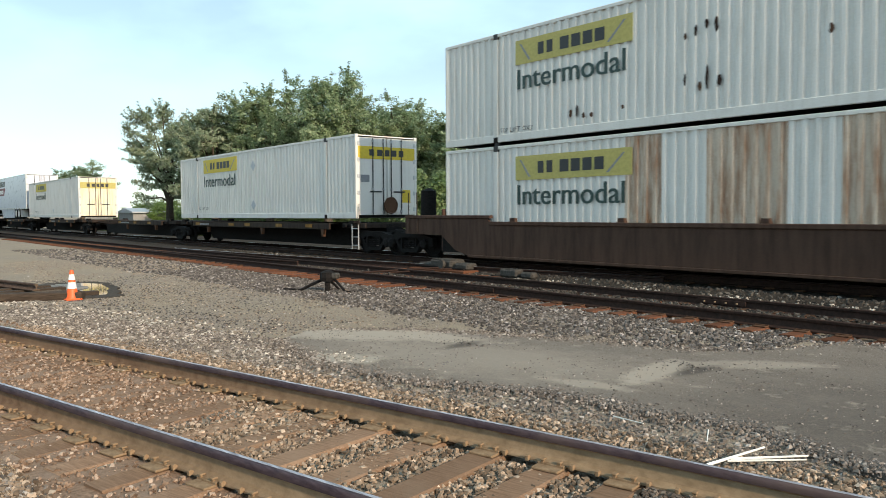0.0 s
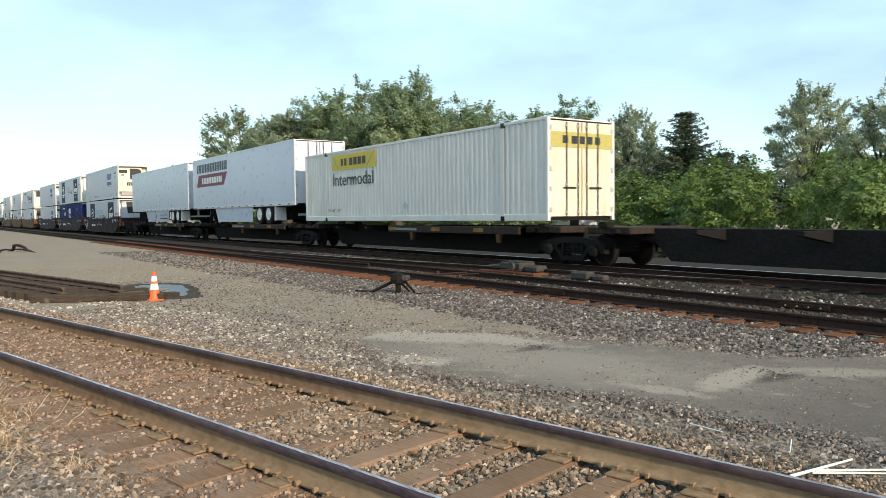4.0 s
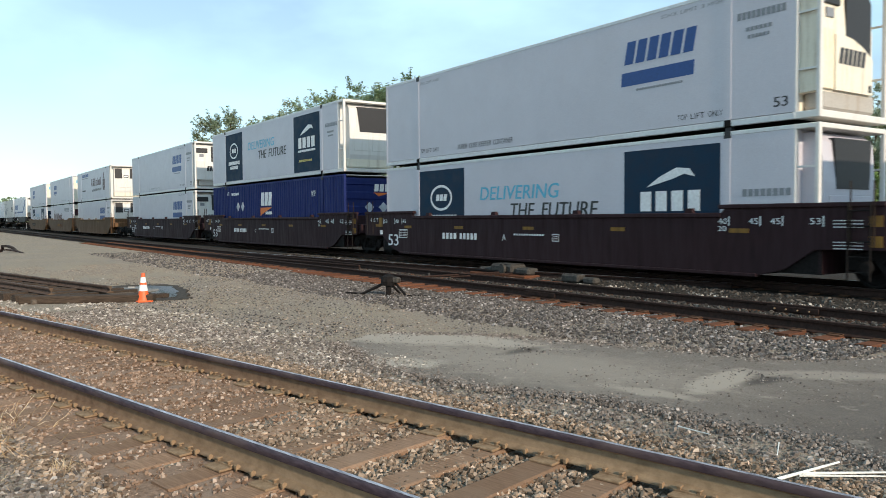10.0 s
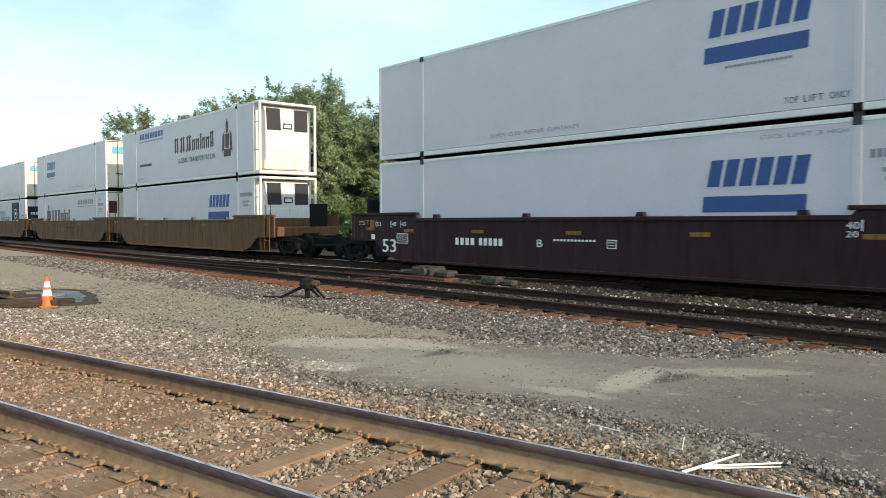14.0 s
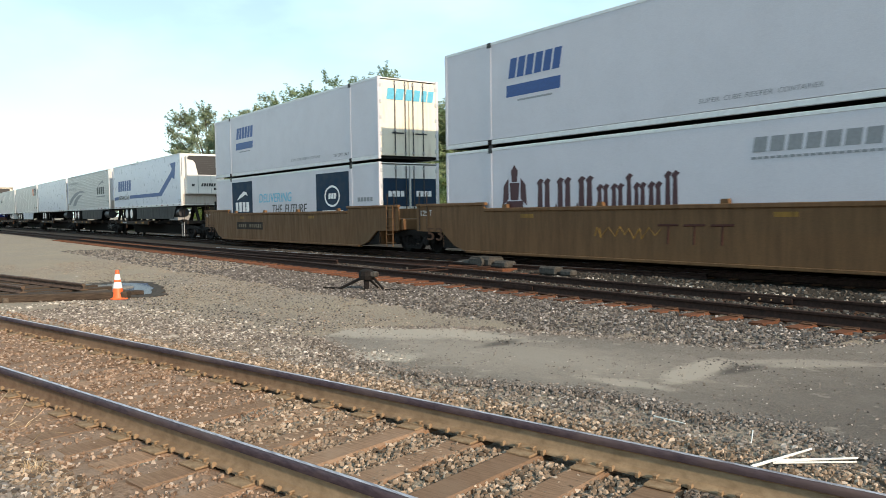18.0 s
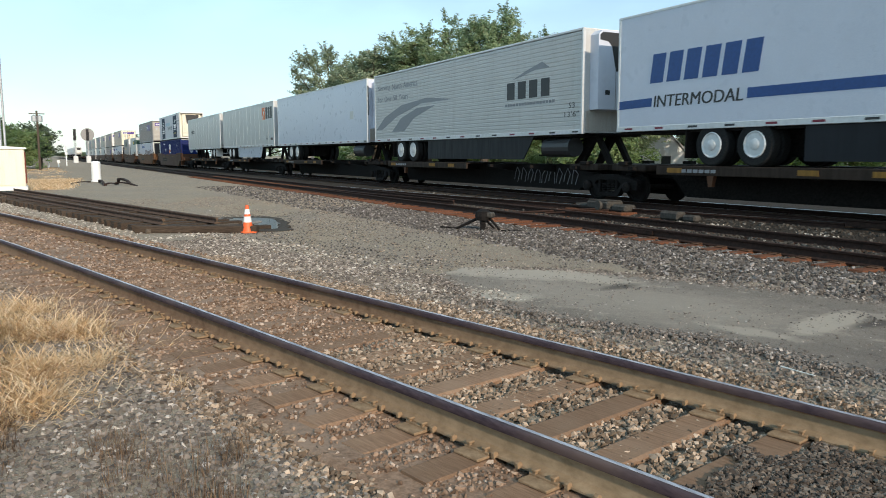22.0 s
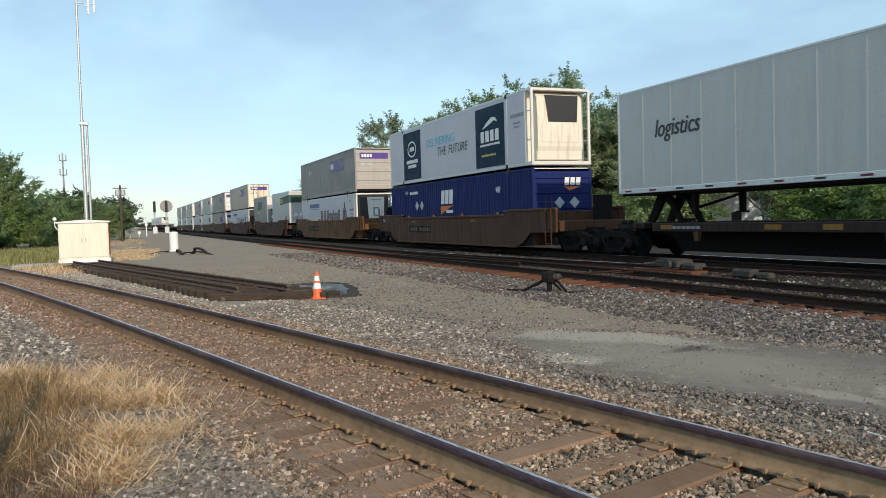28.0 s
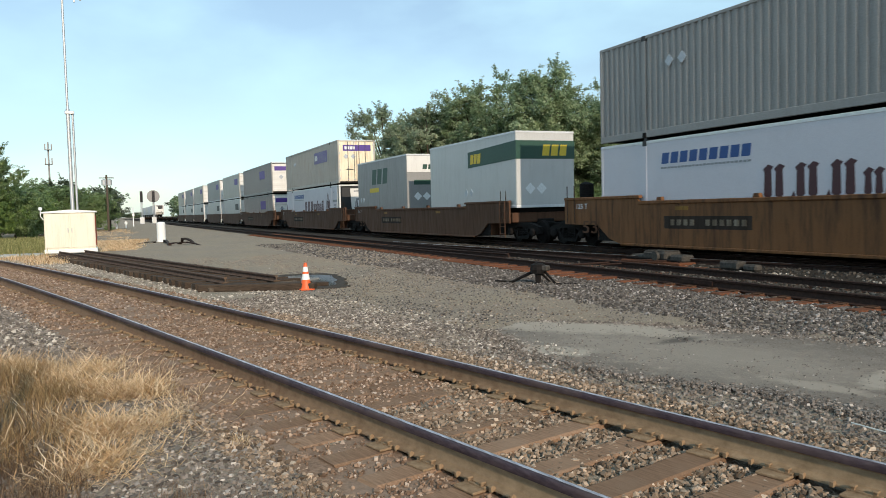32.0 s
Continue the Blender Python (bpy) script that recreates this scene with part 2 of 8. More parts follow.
M_UMBER = painted("umber_car_paint", (0.0902, 0.0386, 0.0180), (0.0368, 0.0218, 0.0148), 0.8, 0.65, lo=0.4)
M_OCHRE = painted("ochre_car_paint", (0.1479, 0.0733, 0.0296), (0.0671, 0.0351, 0.0192), 0.75, 0.65, lo=0.4)
M_DUNCAR = painted("dirty_brown_car_paint", (0.0920, 0.0420, 0.0221), (0.0386, 0.0218, 0.0139), 0.7, 0.7)
M_SPINE = painted("brown_black_car_paint", (0.033, 0.021, 0.015), (0.009, 0.007, 0.006), 0.8, 0.85, lo=0.42)
M_BLACK = mottled("grimy_black_running_gear", (0.006, 0.0055, 0.0055), (0.020, 0.017, 0.016), 20, 0.9)
M_TYRE = mottled("tyre_rubber", (0.012, 0.012, 0.012), (0.03, 0.03, 0.03), 30, 0.85)
M_STEEL = mottled("worn_bright_steel", (0.35, 0.36, 0.38), (0.55, 0.56, 0.58), 20, 0.3, 1.0, 0.1)
M_GALV = mottled("galvanised_metal", (0.42, 0.43, 0.44), (0.55, 0.56, 0.57), 12, 0.5, 0.6, 0.1)
M_ALU = mottled("aluminium_rail", (0.55, 0.56, 0.57), (0.66, 0.67, 0.68), 9, 0.45, 0.2, 0.1)
M_BRICKRED_DULL = plain("dull_red_spray_paint", (0.055, 0.020, 0.016), 0.7)
M_DARK = plain("dark_grille", (0.018, 0.018, 0.02), 0.55)
M_INK = plain("black_lettering", (0.025, 0.027, 0.03), 0.5)
M_GREEN = plain("dark_green_lettering", (0.02, 0.05, 0.045), 0.5)
M_YEL = plain("yellow_panel", (0.62, 0.45, 0.03), 0.5)
M_YELDK = plain("faded_yellow_panel", (0.47, 0.40, 0.12), 0.55)
M_ROYAL = plain("royal_blue_mark", (0.010, 0.060, 0.225), 0.45)
M_TEAL = painted("dark_teal_panel", (0.0018, 0.018, 0.044), (0.005, 0.038, 0.078), 0.8, 0.65, streak=False, lo=0.4)
M_CYAN = plain("cyan_lettering", (0.10, 0.42, 0.58), 0.45)
M_RED = plain("dark_red_mark", (0.0523, 0.0119, 0.0170), 0.5)
M_MAR = plain("maroon_band", (0.16, 0.012, 0.03), 0.5)
M_ORANGE = plain("orange_mark", (0.70, 0.16, 0.02), 0.5)
M_PURPLE = plain("purple_panel", (0.07, 0.03, 0.24), 0.5)
M_DKGRN = plain("dark_green_band", (0.012, 0.06, 0.04), 0.5)
M_PALE = plain("white_lettering", (0.75, 0.76, 0.77), 0.5)
M_REFL = painted("yellow_reflector", (0.27, 0.135, 0.02), (0.05, 0.03, 0.02), 0.9, 0.6, lo=0.4)
M_PLACARD = plain("grey_white_placard", (0.42, 0.45, 0.50), 0.5)
M_GREYINK = plain("grey_lettering", (0.22, 0.23, 0.25), 0.5)
M_SWDK = plain("dark_grey_tank_paint", (0.03, 0.031, 0.034), 0.5)
M_NAVY = painted("navy_black_fairing", (0.006, 0.008, 0.013), (0.012, 0.011, 0.010), 0.5, 0.5)
M_DIRTYWELL = painted("dirt_streaked_brown_car_paint", (0.0741, 0.0365, 0.0235), (0.0270, 0.0164, 0.0118), 0.85, 0.7, lo=0.42)
M_FOXY = painted("orange_brown_car_paint", (0.1710, 0.0720, 0.0250), (0.0495, 0.0256, 0.0156), 0.9, 0.65, lo=0.45, hi=0.7)
M_SCRAWL = painted("faded_spray_paint", (0.2400, 0.2028, 0.1548), (0.0960, 0.0702, 0.0468), 0.9, 0.7, lo=0.35, hi=0.6)



def ground_material():
    """Packed grey gravel and dust: grain, pale grit, brown stains and a grass tint far out to the south-west."""
    m, n, l, b = nodes_of("packed_gravel_ground", 0.95)
    fine = noise_of(n, l, 38.0, 8, rough=0.75)
    grit = noise_of(n, l, 90.0, 2)
    broad = noise_of(n, l, 0.35, 5)
    c = ramp(n, l, fine, [(0.30, (0.125, 0.101, 0.079)), (0.52, (0.295, 0.243, 0.190)), (0.72, (0.47, 0.40, 0.325))])
    c = mixc(n, l, ramp(n, l, broad, [(0.42, g3(0.0)), (0.66, g3(0.6))]), c, (0.335, 0.272, 0.195))
    c = mixc(n, l, ramp(n, l, grit, [(0.62, g3(0.0)), (0.70, g3(0.7))]), c, (0.50, 0.47, 0.42))
    l.new(c, b.inputs["Base Color"])
    b.inputs["Specular IOR Level"].default_value = 0.1
    bump(n, l, b, fine, 0.9, 0.03)
    return m


M_GROUND = ground_material()


def asphalt_material():
    """Worn asphalt: coarse and fine aggregate, drifted pale dust and darker oily wear."""
    m, n, l, b = nodes_of("worn_asphalt", 0.93)
    coarse = noise_of(n, l, 60.0, 8, rough=0.8)
    chips = noise_of(n, l, 170.0, 2)
    broad = noise_of(n, l, 0.9, 6, (0.6, 1.4, 1), 0.65)
    edge = noise_of(n, l, 3.2, 7, rough=0.75)
    c = ramp(n, l, coarse, [(0.32, (0.076, 0.063, 0.053)), (0.5, (0.173, 0.146, 0.123)), (0.68, (0.285, 0.243, 0.207))])
    c = mixc(n, l, ramp(n, l, broad, [(0.40, g3(0.0)), (0.66, g3(0.55))]), c, (0.248, 0.212, 0.180))
    c = mixc(n, l, ramp(n, l, chips, [(0.62, g3(0.0)), (0.70, g3(0.65))]), c, (0.38, 0.34, 0.285))

    def drift(c, x, y, rx, ry, turn, colour, most, lo=0.25, hi=0.62):
        t, k, g = n.new("ShaderNodeTexCoord"), n.new("ShaderNodeMapping"), n.new("ShaderNodeTexGradient")
        k.vector_type = 'TEXTURE'
        k.inputs["Location"].default_value = (x, y, 0.024)
        k.inputs["Rotation"].default_value = (0, 0, radians(turn))
        k.inputs["Scale"].default_value = (rx, ry, 1)
        g.gradient_type = 'SPHERICAL'
        l.new(t.outputs["Object"], k.inputs[0])
        l.new(k.outputs[0], g.inputs[0])
        a = n.new("ShaderNodeMath")
        a.operation = 'MULTIPLY_ADD'
        l.new(edge, a.inputs[0])
        a.inputs[1].default_value = 1.1
        l.new(g.outputs["Fac"], a.inputs[2])
        s = n.new("ShaderNodeMath")
        s.operation = 'SUBTRACT'
        l.new(a.outputs[0], s.inputs[0])
        s.inputs[1].default_value = 0.50
        return mixc(n, l, ramp(n, l, s.outputs[0], [(lo, g3(0.0)), (hi, g3(most))]), c, colour)

    pale, dark, crumb = (0.39, 0.335, 0.275), (0.098, 0.085, 0.076), (0.075, 0.065, 0.058)
    c = drift(c, -1.2, 6.4, 3.6, 3.0, 10, dark, 0.6, 0.1, 0.7)
    c = drift(c, -6.3, 5.6, 3.2, 1.3, 18, pale, 0.45, 0.15, 0.7)
    c = drift(c, -8.5, 5.6, 1.7, 0.75, 40, pale, 0.95, 0.12, 0.5)
    c = drift(c, -7.6, 6.1, 1.3, 0.45, 22, pale, 0.8)
    c = drift(c, -7.25, 4.4, 0.75, 0.36, 35, (0.39, 0.34, 0.28), 0.95, 0.15, 0.5)
    c = drift(c, -4.55, 6.45, 0.95, 0.30, -75, pale, 0.9, 0.2, 0.5)
    c = drift(c, -4.6, 5.5, 0.7, 0.22, 15, pale, 0.7)
    c = drift(c, -4.1, 7.5, 1.2, 0.35, 48, pale, 0.6)
    c = drift(c, -6.98, 6.0, 0.62, 0.20, 100, crumb, 0.75, 0.25, 0.75)
    c = drift(c, -4.3, 6.8, 0.60, 0.17, 88, crumb, 0.8, 0.22, 0.75)
    l.new(c, b.inputs["Base Color"])
    b.inputs["Specular IOR Level"].default_value = 0.12
    bump(n, l, b, coarse, 0.9, 0.012)
    return m


M_ASPHALT = asphalt_material()
M_TIE = mottled("dusty_brown_tie_wood", (0.2009, 0.1154, 0.0691), (0.3861, 0.2400, 0.1544), 9.0, 0.9, 0, 0.7, 0.012, (0.6, 6, 6), (0.3342, 0.2194, 0.1469), 2.5, 0.45)
M_TIEOLD = mottled("rust_brown_tie_wood", (0.0920, 0.0363, 0.0195), (0.2248, 0.0918, 0.0495), 9.0, 0.9, 0, 0.7, 0.012, (0.6, 6, 6), None, 1, 0.5)
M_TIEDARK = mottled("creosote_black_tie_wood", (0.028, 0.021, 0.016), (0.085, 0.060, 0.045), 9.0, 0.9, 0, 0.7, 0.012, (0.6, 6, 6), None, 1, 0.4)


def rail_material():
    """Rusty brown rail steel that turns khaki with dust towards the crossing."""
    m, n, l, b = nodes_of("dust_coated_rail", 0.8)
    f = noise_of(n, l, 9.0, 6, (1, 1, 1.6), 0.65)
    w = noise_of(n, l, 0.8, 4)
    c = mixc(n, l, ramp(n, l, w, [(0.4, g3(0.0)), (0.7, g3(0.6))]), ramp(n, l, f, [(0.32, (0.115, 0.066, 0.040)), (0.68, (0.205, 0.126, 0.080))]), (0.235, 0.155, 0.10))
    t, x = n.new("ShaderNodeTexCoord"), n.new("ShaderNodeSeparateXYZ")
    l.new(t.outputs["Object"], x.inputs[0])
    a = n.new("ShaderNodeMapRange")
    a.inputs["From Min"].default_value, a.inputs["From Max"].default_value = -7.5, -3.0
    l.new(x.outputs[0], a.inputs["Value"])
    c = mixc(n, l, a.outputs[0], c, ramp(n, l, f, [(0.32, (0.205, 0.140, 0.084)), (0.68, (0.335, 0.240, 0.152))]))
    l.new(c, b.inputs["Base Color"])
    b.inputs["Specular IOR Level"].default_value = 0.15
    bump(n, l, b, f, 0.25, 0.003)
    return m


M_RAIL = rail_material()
M_RAILHEAD = mottled("dark_plum_rail_head", (0.032, 0.021, 0.027), (0.080, 0.055, 0.064), 22.0, 0.62, 0.1, 0.2, 0.002, (0.35, 2, 2), (0.115, 0.078, 0.068), 1.6)
M_RAILDK = mottled("dark_rusted_rail", (0.020, 0.012, 0.010), (0.052, 0.028, 0.021), 14.0, 0.8, 0.0, 0.25, 0.003)
M_RAILTOP = mottled("polished_rail_top", (0.26, 0.225, 0.24), (0.74, 0.68, 0.70), 12.0, 0.42, 0.7, 0.12, 0.001, (0.25, 4, 4))
M_PLATE = mottled("rusted_plate", (0.185, 0.119, 0.070), (0.310, 0.214, 0.132), 20.0, 0.85, 0.0, 0.3, 0.004)
M_PLATEDK = mottled("dark_rusted_plate", (0.06, 0.030, 0.018), (0.14, 0.072, 0.042), 20.0, 0.85, 0.0, 0.3, 0.004)
M_RAILMAIN = mottled("bright_worn_rail_head", (0.60, 0.60, 0.62), (0.80, 0.80, 0.82), 30.0, 0.30, 0.95, 0.08, 0.001, (0.2, 3, 3))
M_CONC = mottled("pale_concrete", (0.36, 0.35, 0.32), (0.50, 0.49, 0.45), 12.0, 0.9)
STONE_TAN = islands("tan_grey_ballast_stone", [(0.0, (0.088, 0.062, 0.044)), (0.35, (0.196, 0.144, 0.103)), (0.8, (0.325, 0.244, 0.180)), (1.0, (0.559, 0.435, 0.336))], spec=0.15)
STONE_GREY = islands("grey_ballast_stone", [(0.0, (0.0774, 0.0650, 0.0567)), (0.4, (0.1607, 0.1350, 0.1166)), (0.88, (0.2538, 0.2170, 0.1900)), (1.0, (0.4969, 0.4390, 0.3938))], spec=0.15)
STONE_MID = islands("dark_grey_ballast_stone", [(0.0, (0.0413, 0.0360, 0.0332)), (0.45, (0.1027, 0.0910, 0.0835)), (0.9, (0.1882, 0.1680, 0.1562)), (1.0, (0.4358, 0.3950, 0.3756))], spec=0.15)
STONE_PALE = islands("pale_ballast_stone", [(0.0, (0.145, 0.125, 0.105)), (0.4, (0.300, 0.261, 0.223)), (0.8, (0.503, 0.450, 0.393)), (1.0, (0.657, 0.594, 0.522))], spec=0.15)
STONE_RUST = islands("rust_dusted_ballast_stone", [(0.0, (0.1178, 0.0717, 0.0471)), (0.4, (0.2270, 0.1475, 0.1006)), (0.8, (0.3458, 0.2424, 0.1766)), (1.0, (0.4740, 0.3777, 0.3114))], spec=0.15)


# ---- plan ----
def near_y(x):
    """The middle of the near track."""
    return 3.60 + 0.216 * x - 0.0012 * x * x


def near_frame(x):
    """A point of the near track and its yaw there."""
    return near_y(x), math.atan(0.216 - 0.0024 * x)


MID_Y, TRAIN_Y, RAIL_Z, MID_Z = 11.05, 15.5, 0.25, 0.175
HALF = 0.7525


def ground_height(x, y):
    d = (y - near_y(x)) * 0.975
    h = 0.012 * noise.noise((x * 0.5, y * 0.5, 0)) + 0.008 * noise.noise((x * 1.7, y * 1.7, 3))
    if x > -80:
        h -= (0.04 if x > -5 else 0.022) * max(0.0, min(1.0, (2.0 - abs(d)) / 0.5))
    h -= 0.03 * max(0.0, min(1.0, (y - 8.9) / 0.8)) * max(0.0, min(1.0, (13.2 - y) / 0.5))
    h += 0.055 * max(0.0, min(1.0, (y - 13.2) / 0.6))
    if y > 21.6:
        h -= 1.25 * min(1.0, (y - 21.6) / 3.0) * (1.0 if y < 60 else max(0.0, 1 - (y - 60) / 60))
    if abs(x + 17.6) < 2.0 and abs(y - 4.5) < 0.9:
        h -= 0.06 * (1 - ((x + 17.6) / 2.0) ** 2) * (1 - ((y - 4.5) / 0.9) ** 2)
    return h


def make_ground():
    xs = np.concatenate([-np.geomspace(3000, 66, 26), np.arange(-64, 6, 0.3), np.geomspace(7, 3000, 24)])
    ys = np.concatenate([-np.geomspace(3000, 11, 24), np.arange(-10, 19.1, 0.3), np.geomspace(20, 3000, 26)])
    nx, ny = len(xs), len(ys)
    v = np.array([(x, y, ground_height(x, y) if abs(x) < 300 and abs(y) < 300 else 0.0) for y in ys for x in xs])
    i = np.arange(ny - 1)[:, None] * nx + np.arange(nx - 1)[None]
    f = np.stack([i, i + 1, i + nx + 1, i + nx], -1).reshape(-1, 4)
    ob = new("ground", quick("ground", v, f, M_GROUND))
    ob.data.shade_smooth()
    return tagged(ob, "flat yard ground of packed grey gravel and dust", "ground", kind="structure")


make_ground()


def outline_sheet(name, pts, material, z0, z1, label, category, wob=0.10, step=0.18, kind="structure"):
    """A thin sheet with a ragged edge through the given corners."""
    ring = []
    for k, p in enumerate(pts):
        q = pts[(k + 1) % len(pts)]
        n = max(1, int(math.hypot(q[0] - p[0], q[1] - p[1]) / step))
        for j in range(n):
            x, y = p[0] + (q[0] - p[0]) * j / n, p[1] + (q[1] - p[1]) * j / n
            a = noise.noise((x * 1.9, y * 1.9, 7)) + 0.6 * noise.noise((x * 6, y * 6, 2))
            b = noise.noise((x * 1.9, y * 1.9, 17)) + 0.6 * noise.noise((x * 6, y * 6, 12))
            ring.append((x + wob * a, y + wob * b))
    ob = part(name, Mesh().prism(ring, z0, z1, "z"), material)
    return tagged(ob, label, category, kind=kind)


outline_sheet("pavement", [(-9.3, 5.2), (-8.3, 6.3), (-7.1, 6.95), (-5.8, 7.5), (-4.85, 7.8), (-4.45, 8.4), (-4.0, 9.55), (-3.0, 9.9), (3.0, 9.9), (3.0, 5.5),
                           (-1.87, 4.98), (-2.5, 5.15), (-3.0, 5.3), (-3.6, 5.08), (-4.1, 5.05), (-4.75, 4.92), (-5.4, 4.55), (-6.0, 4.28), (-7.2, 4.15), (-8.8, 4.55)],
              M_ASPHALT, -0.06, 0.024, "worn grey asphalt patch with ragged gravelly edges", "pavement")


# ---- rails ----
def rail_profile(h=0.168):
    a = [(-0.073, 0), (0.073, 0), (0.073, 0.011), (0.018, 0.030), (0.009, 0.045), (0.009, h - 0.055), (0.034, h - 0.037), (0.036, h - 0.008), (0.028, h)]
    return a + [(-p[0], p[1]) for p in reversed(a[2:])]


def sweep(line, prof, z):
    """Pushes a closed (side, up) profile along a line of (x, y)."""
    me, n = Mesh(), len(prof)
    v = []
    for k, (x, y) in enumerate(line):
        a, b = line[max(0, k - 1)], line[min(len(line) - 1, k + 1)]
        t = Vector((b[0] - a[0], b[1] - a[1])).normalized()
        for s, u in prof:
            v.append((x - t.y * s, y + t.x * s, z + u))
    f = [(k * n + i, k * n + (i + 1) % n, (k + 1) * n + (i + 1) % n, (k + 1) * n + i) for k in range(len(line) - 1) for i in range(n)]
    return me.add(v, f + [tuple(range(n))[::-1], tuple(range((len(line) - 1) * n, len(line) * n))])


def add_rail(parent, line, top, material=None, bright=True, label=""):
    h = 0.168
    r = part("rail", sweep(line, rail_profile(h), top - h), material or M_RAIL, parent, label, smooth=True)
    if label:
        if bright:
            part("running_surface", sweep(line, [(-0.029, -0.004), (0.029, -0.004), (0.028, 0.0), (0.021, 0.0028), (0.011, 0.0045), (0.0, 0.005), (-0.011, 0.0045), (-0.021, 0.0028), (-0.028, 0.0)], top), M_RAILMAIN, r, "polished steel rail top", smooth=True)
        return r
    head = part("rail_head", sweep(line, [(-0.037, -0.040), (0.037, -0.040), (0.0385, -0.034), (0.0385, -0.012), (0.034, -0.003), (0.027, 0.001), (-0.027, 0.001), (-0.034, -0.003), (-0.0385, -0.012), (-0.0385, -0.034)], top), M_RAILHEAD, r, "dark plum-brown rail head", smooth=True)
    part("running_surface", sweep(line, [(-0.025, -0.002), (0.003, -0.002), (0.002, 0.0026), (-0.004, 0.0045), (-0.012, 0.005), (-0.020, 0.004), (-0.024, 0.0022)], top), M_RAILTOP, r, "polished steel rail top", smooth=True)
    return r


def offset_line(xs, fn, side):
    out = []
    for x in xs:
        y, a = fn(x)
        out.append((x - math.sin(a) * side, y + math.cos(a) * side))
    return out


XS_NEAR = list(np.arange(6, -40, -1.0)) + list(np.arange(-40, -125, -4.0))
track_near = thing("track_near", "rail track with brown dusty wooden ties and polished rail heads in ballast", "railway track", kind="structure")
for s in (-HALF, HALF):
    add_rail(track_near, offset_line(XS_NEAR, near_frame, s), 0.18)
tie_mesh, NEAR_TIES = {}, []


def tie_shape(k, length=2.59, material=None):
    """One of several tie meshes with slightly worn, checked edges."""
    key = (k, length, material.name)
    if key not in tie_mesh:
        rnd = random.Random(k)
        w, c = 0.115, 0.014
        me = Mesh().box(-w, w, -length / 2, length / 2, -0.18, 0, c)
        me.v = [(x + rnd.uniform(-0.006, 0.006), y + rnd.uniform(-0.012, 0.012), z + (rnd.uniform(-0.006, 0.002) if z > -0.1 else 0)) for x, y, z in me.v]
        m = me.done("tie")
        m.materials.append(material)
        tie_mesh[key] = m
    return tie_mesh[key]


plate_mesh = Mesh().box(-0.095, 0.095, -0.18, 0.18, 0, 0.017, 0.004).box(-0.095, 0.095, 0.078, 0.10, 0.015, 0.030, 0.003).box(-0.095, 0.095, -0.10, -0.078, 0.015, 0.030, 0.003).done("tie_plate")
plate_mesh.materials.append(M_PLATE)
plate_dark = plate_mesh.copy()
plate_dark.materials.clear()
plate_dark.materials.append(M_PLATEDK)
spike_mesh = Mesh().box(-0.009, 0.009, -0.009, 0.009, 0.0, 0.045).box(-0.016, 0.016, -0.014, 0.026, 0.040, 0.054, 0.004).done("spike")
spike_mesh.materials.append(M_PLATE)
anchor_mesh = Mesh().prism([(-0.096, -0.004), (-0.060, 0.004), (-0.066, 0.024), (-0.084, 0.036), (-0.100, 0.026)], -0.011, 0.011, "x").prism([(0.096, -0.004), (0.060, 0.004), (0.066, 0.024), (0.084, 0.036), (0.100, 0.026)], -0.011, 0.011, "x").done("rail_anchor")
anchor_mesh.materials.append(M_PLATE)


def placed(name, mesh, parent, m):
    ob = new(name, mesh)
    ob.parent = parent
    ob.matrix_local = m
    return ob


def lay_ties(track, fn, x0, x1, step, material, top, near=12, seed=1, length=2.59, plates=True):
    rnd = random.Random(seed)
    x, k = x0, 0
    while x > x1:
        y, a = fn(x)
        yaw = a + rnd.uniform(-0.012, 0.012)
        tie = placed("tie", tie_shape(rnd.randrange(6), length, material), track, Matrix.LocRotScale((x, y, top + rnd.uniform(-0.006, 0.004)), Euler((0, 0, yaw)), None))
        if track is track_near:
            NEAR_TIES.append(x)
        if plates:
            for s in (-HALF, HALF):
                placed("tie_plate", plate_mesh if track is track_near else plate_dark, tie, Matrix.LocRotScale((0, s, 0.0), None, None))
                if k < near:
                    for sx in (-0.06, 0.06):
                        for sy in (-1, 1):
                            placed("spike", spike_mesh, tie, Matrix.LocRotScale((sx * sy, s + sy * 0.092, 0.0), Euler((0, 0, math.pi if sy > 0 else 0)), None))
        x -= step * math.cos(a) + rnd.uniform(-0.02, 0.02)
        k += 1


lay_ties(track_near, near_frame, -1.2, -46, 0.50, M_TIE, 0.0, 22, 3)
lay_ties(track_near, near_frame, 5.6, -0.9, 0.50, M_TIE, 0.0, 0, 13)
for side in (-HALF, HALF):
    for j, x in enumerate(np.concatenate([np.arange(-1.36, -14, -0.4885), np.arange(-1.53, -14, -0.4885)])):
        y, a = near_frame(x)
        placed("rail_anchor", anchor_mesh, track_near, Matrix.LocRotScale((x - math.sin(a) * side, y + math.cos(a) * side, 0.014), Euler((0, 0, a)), None))

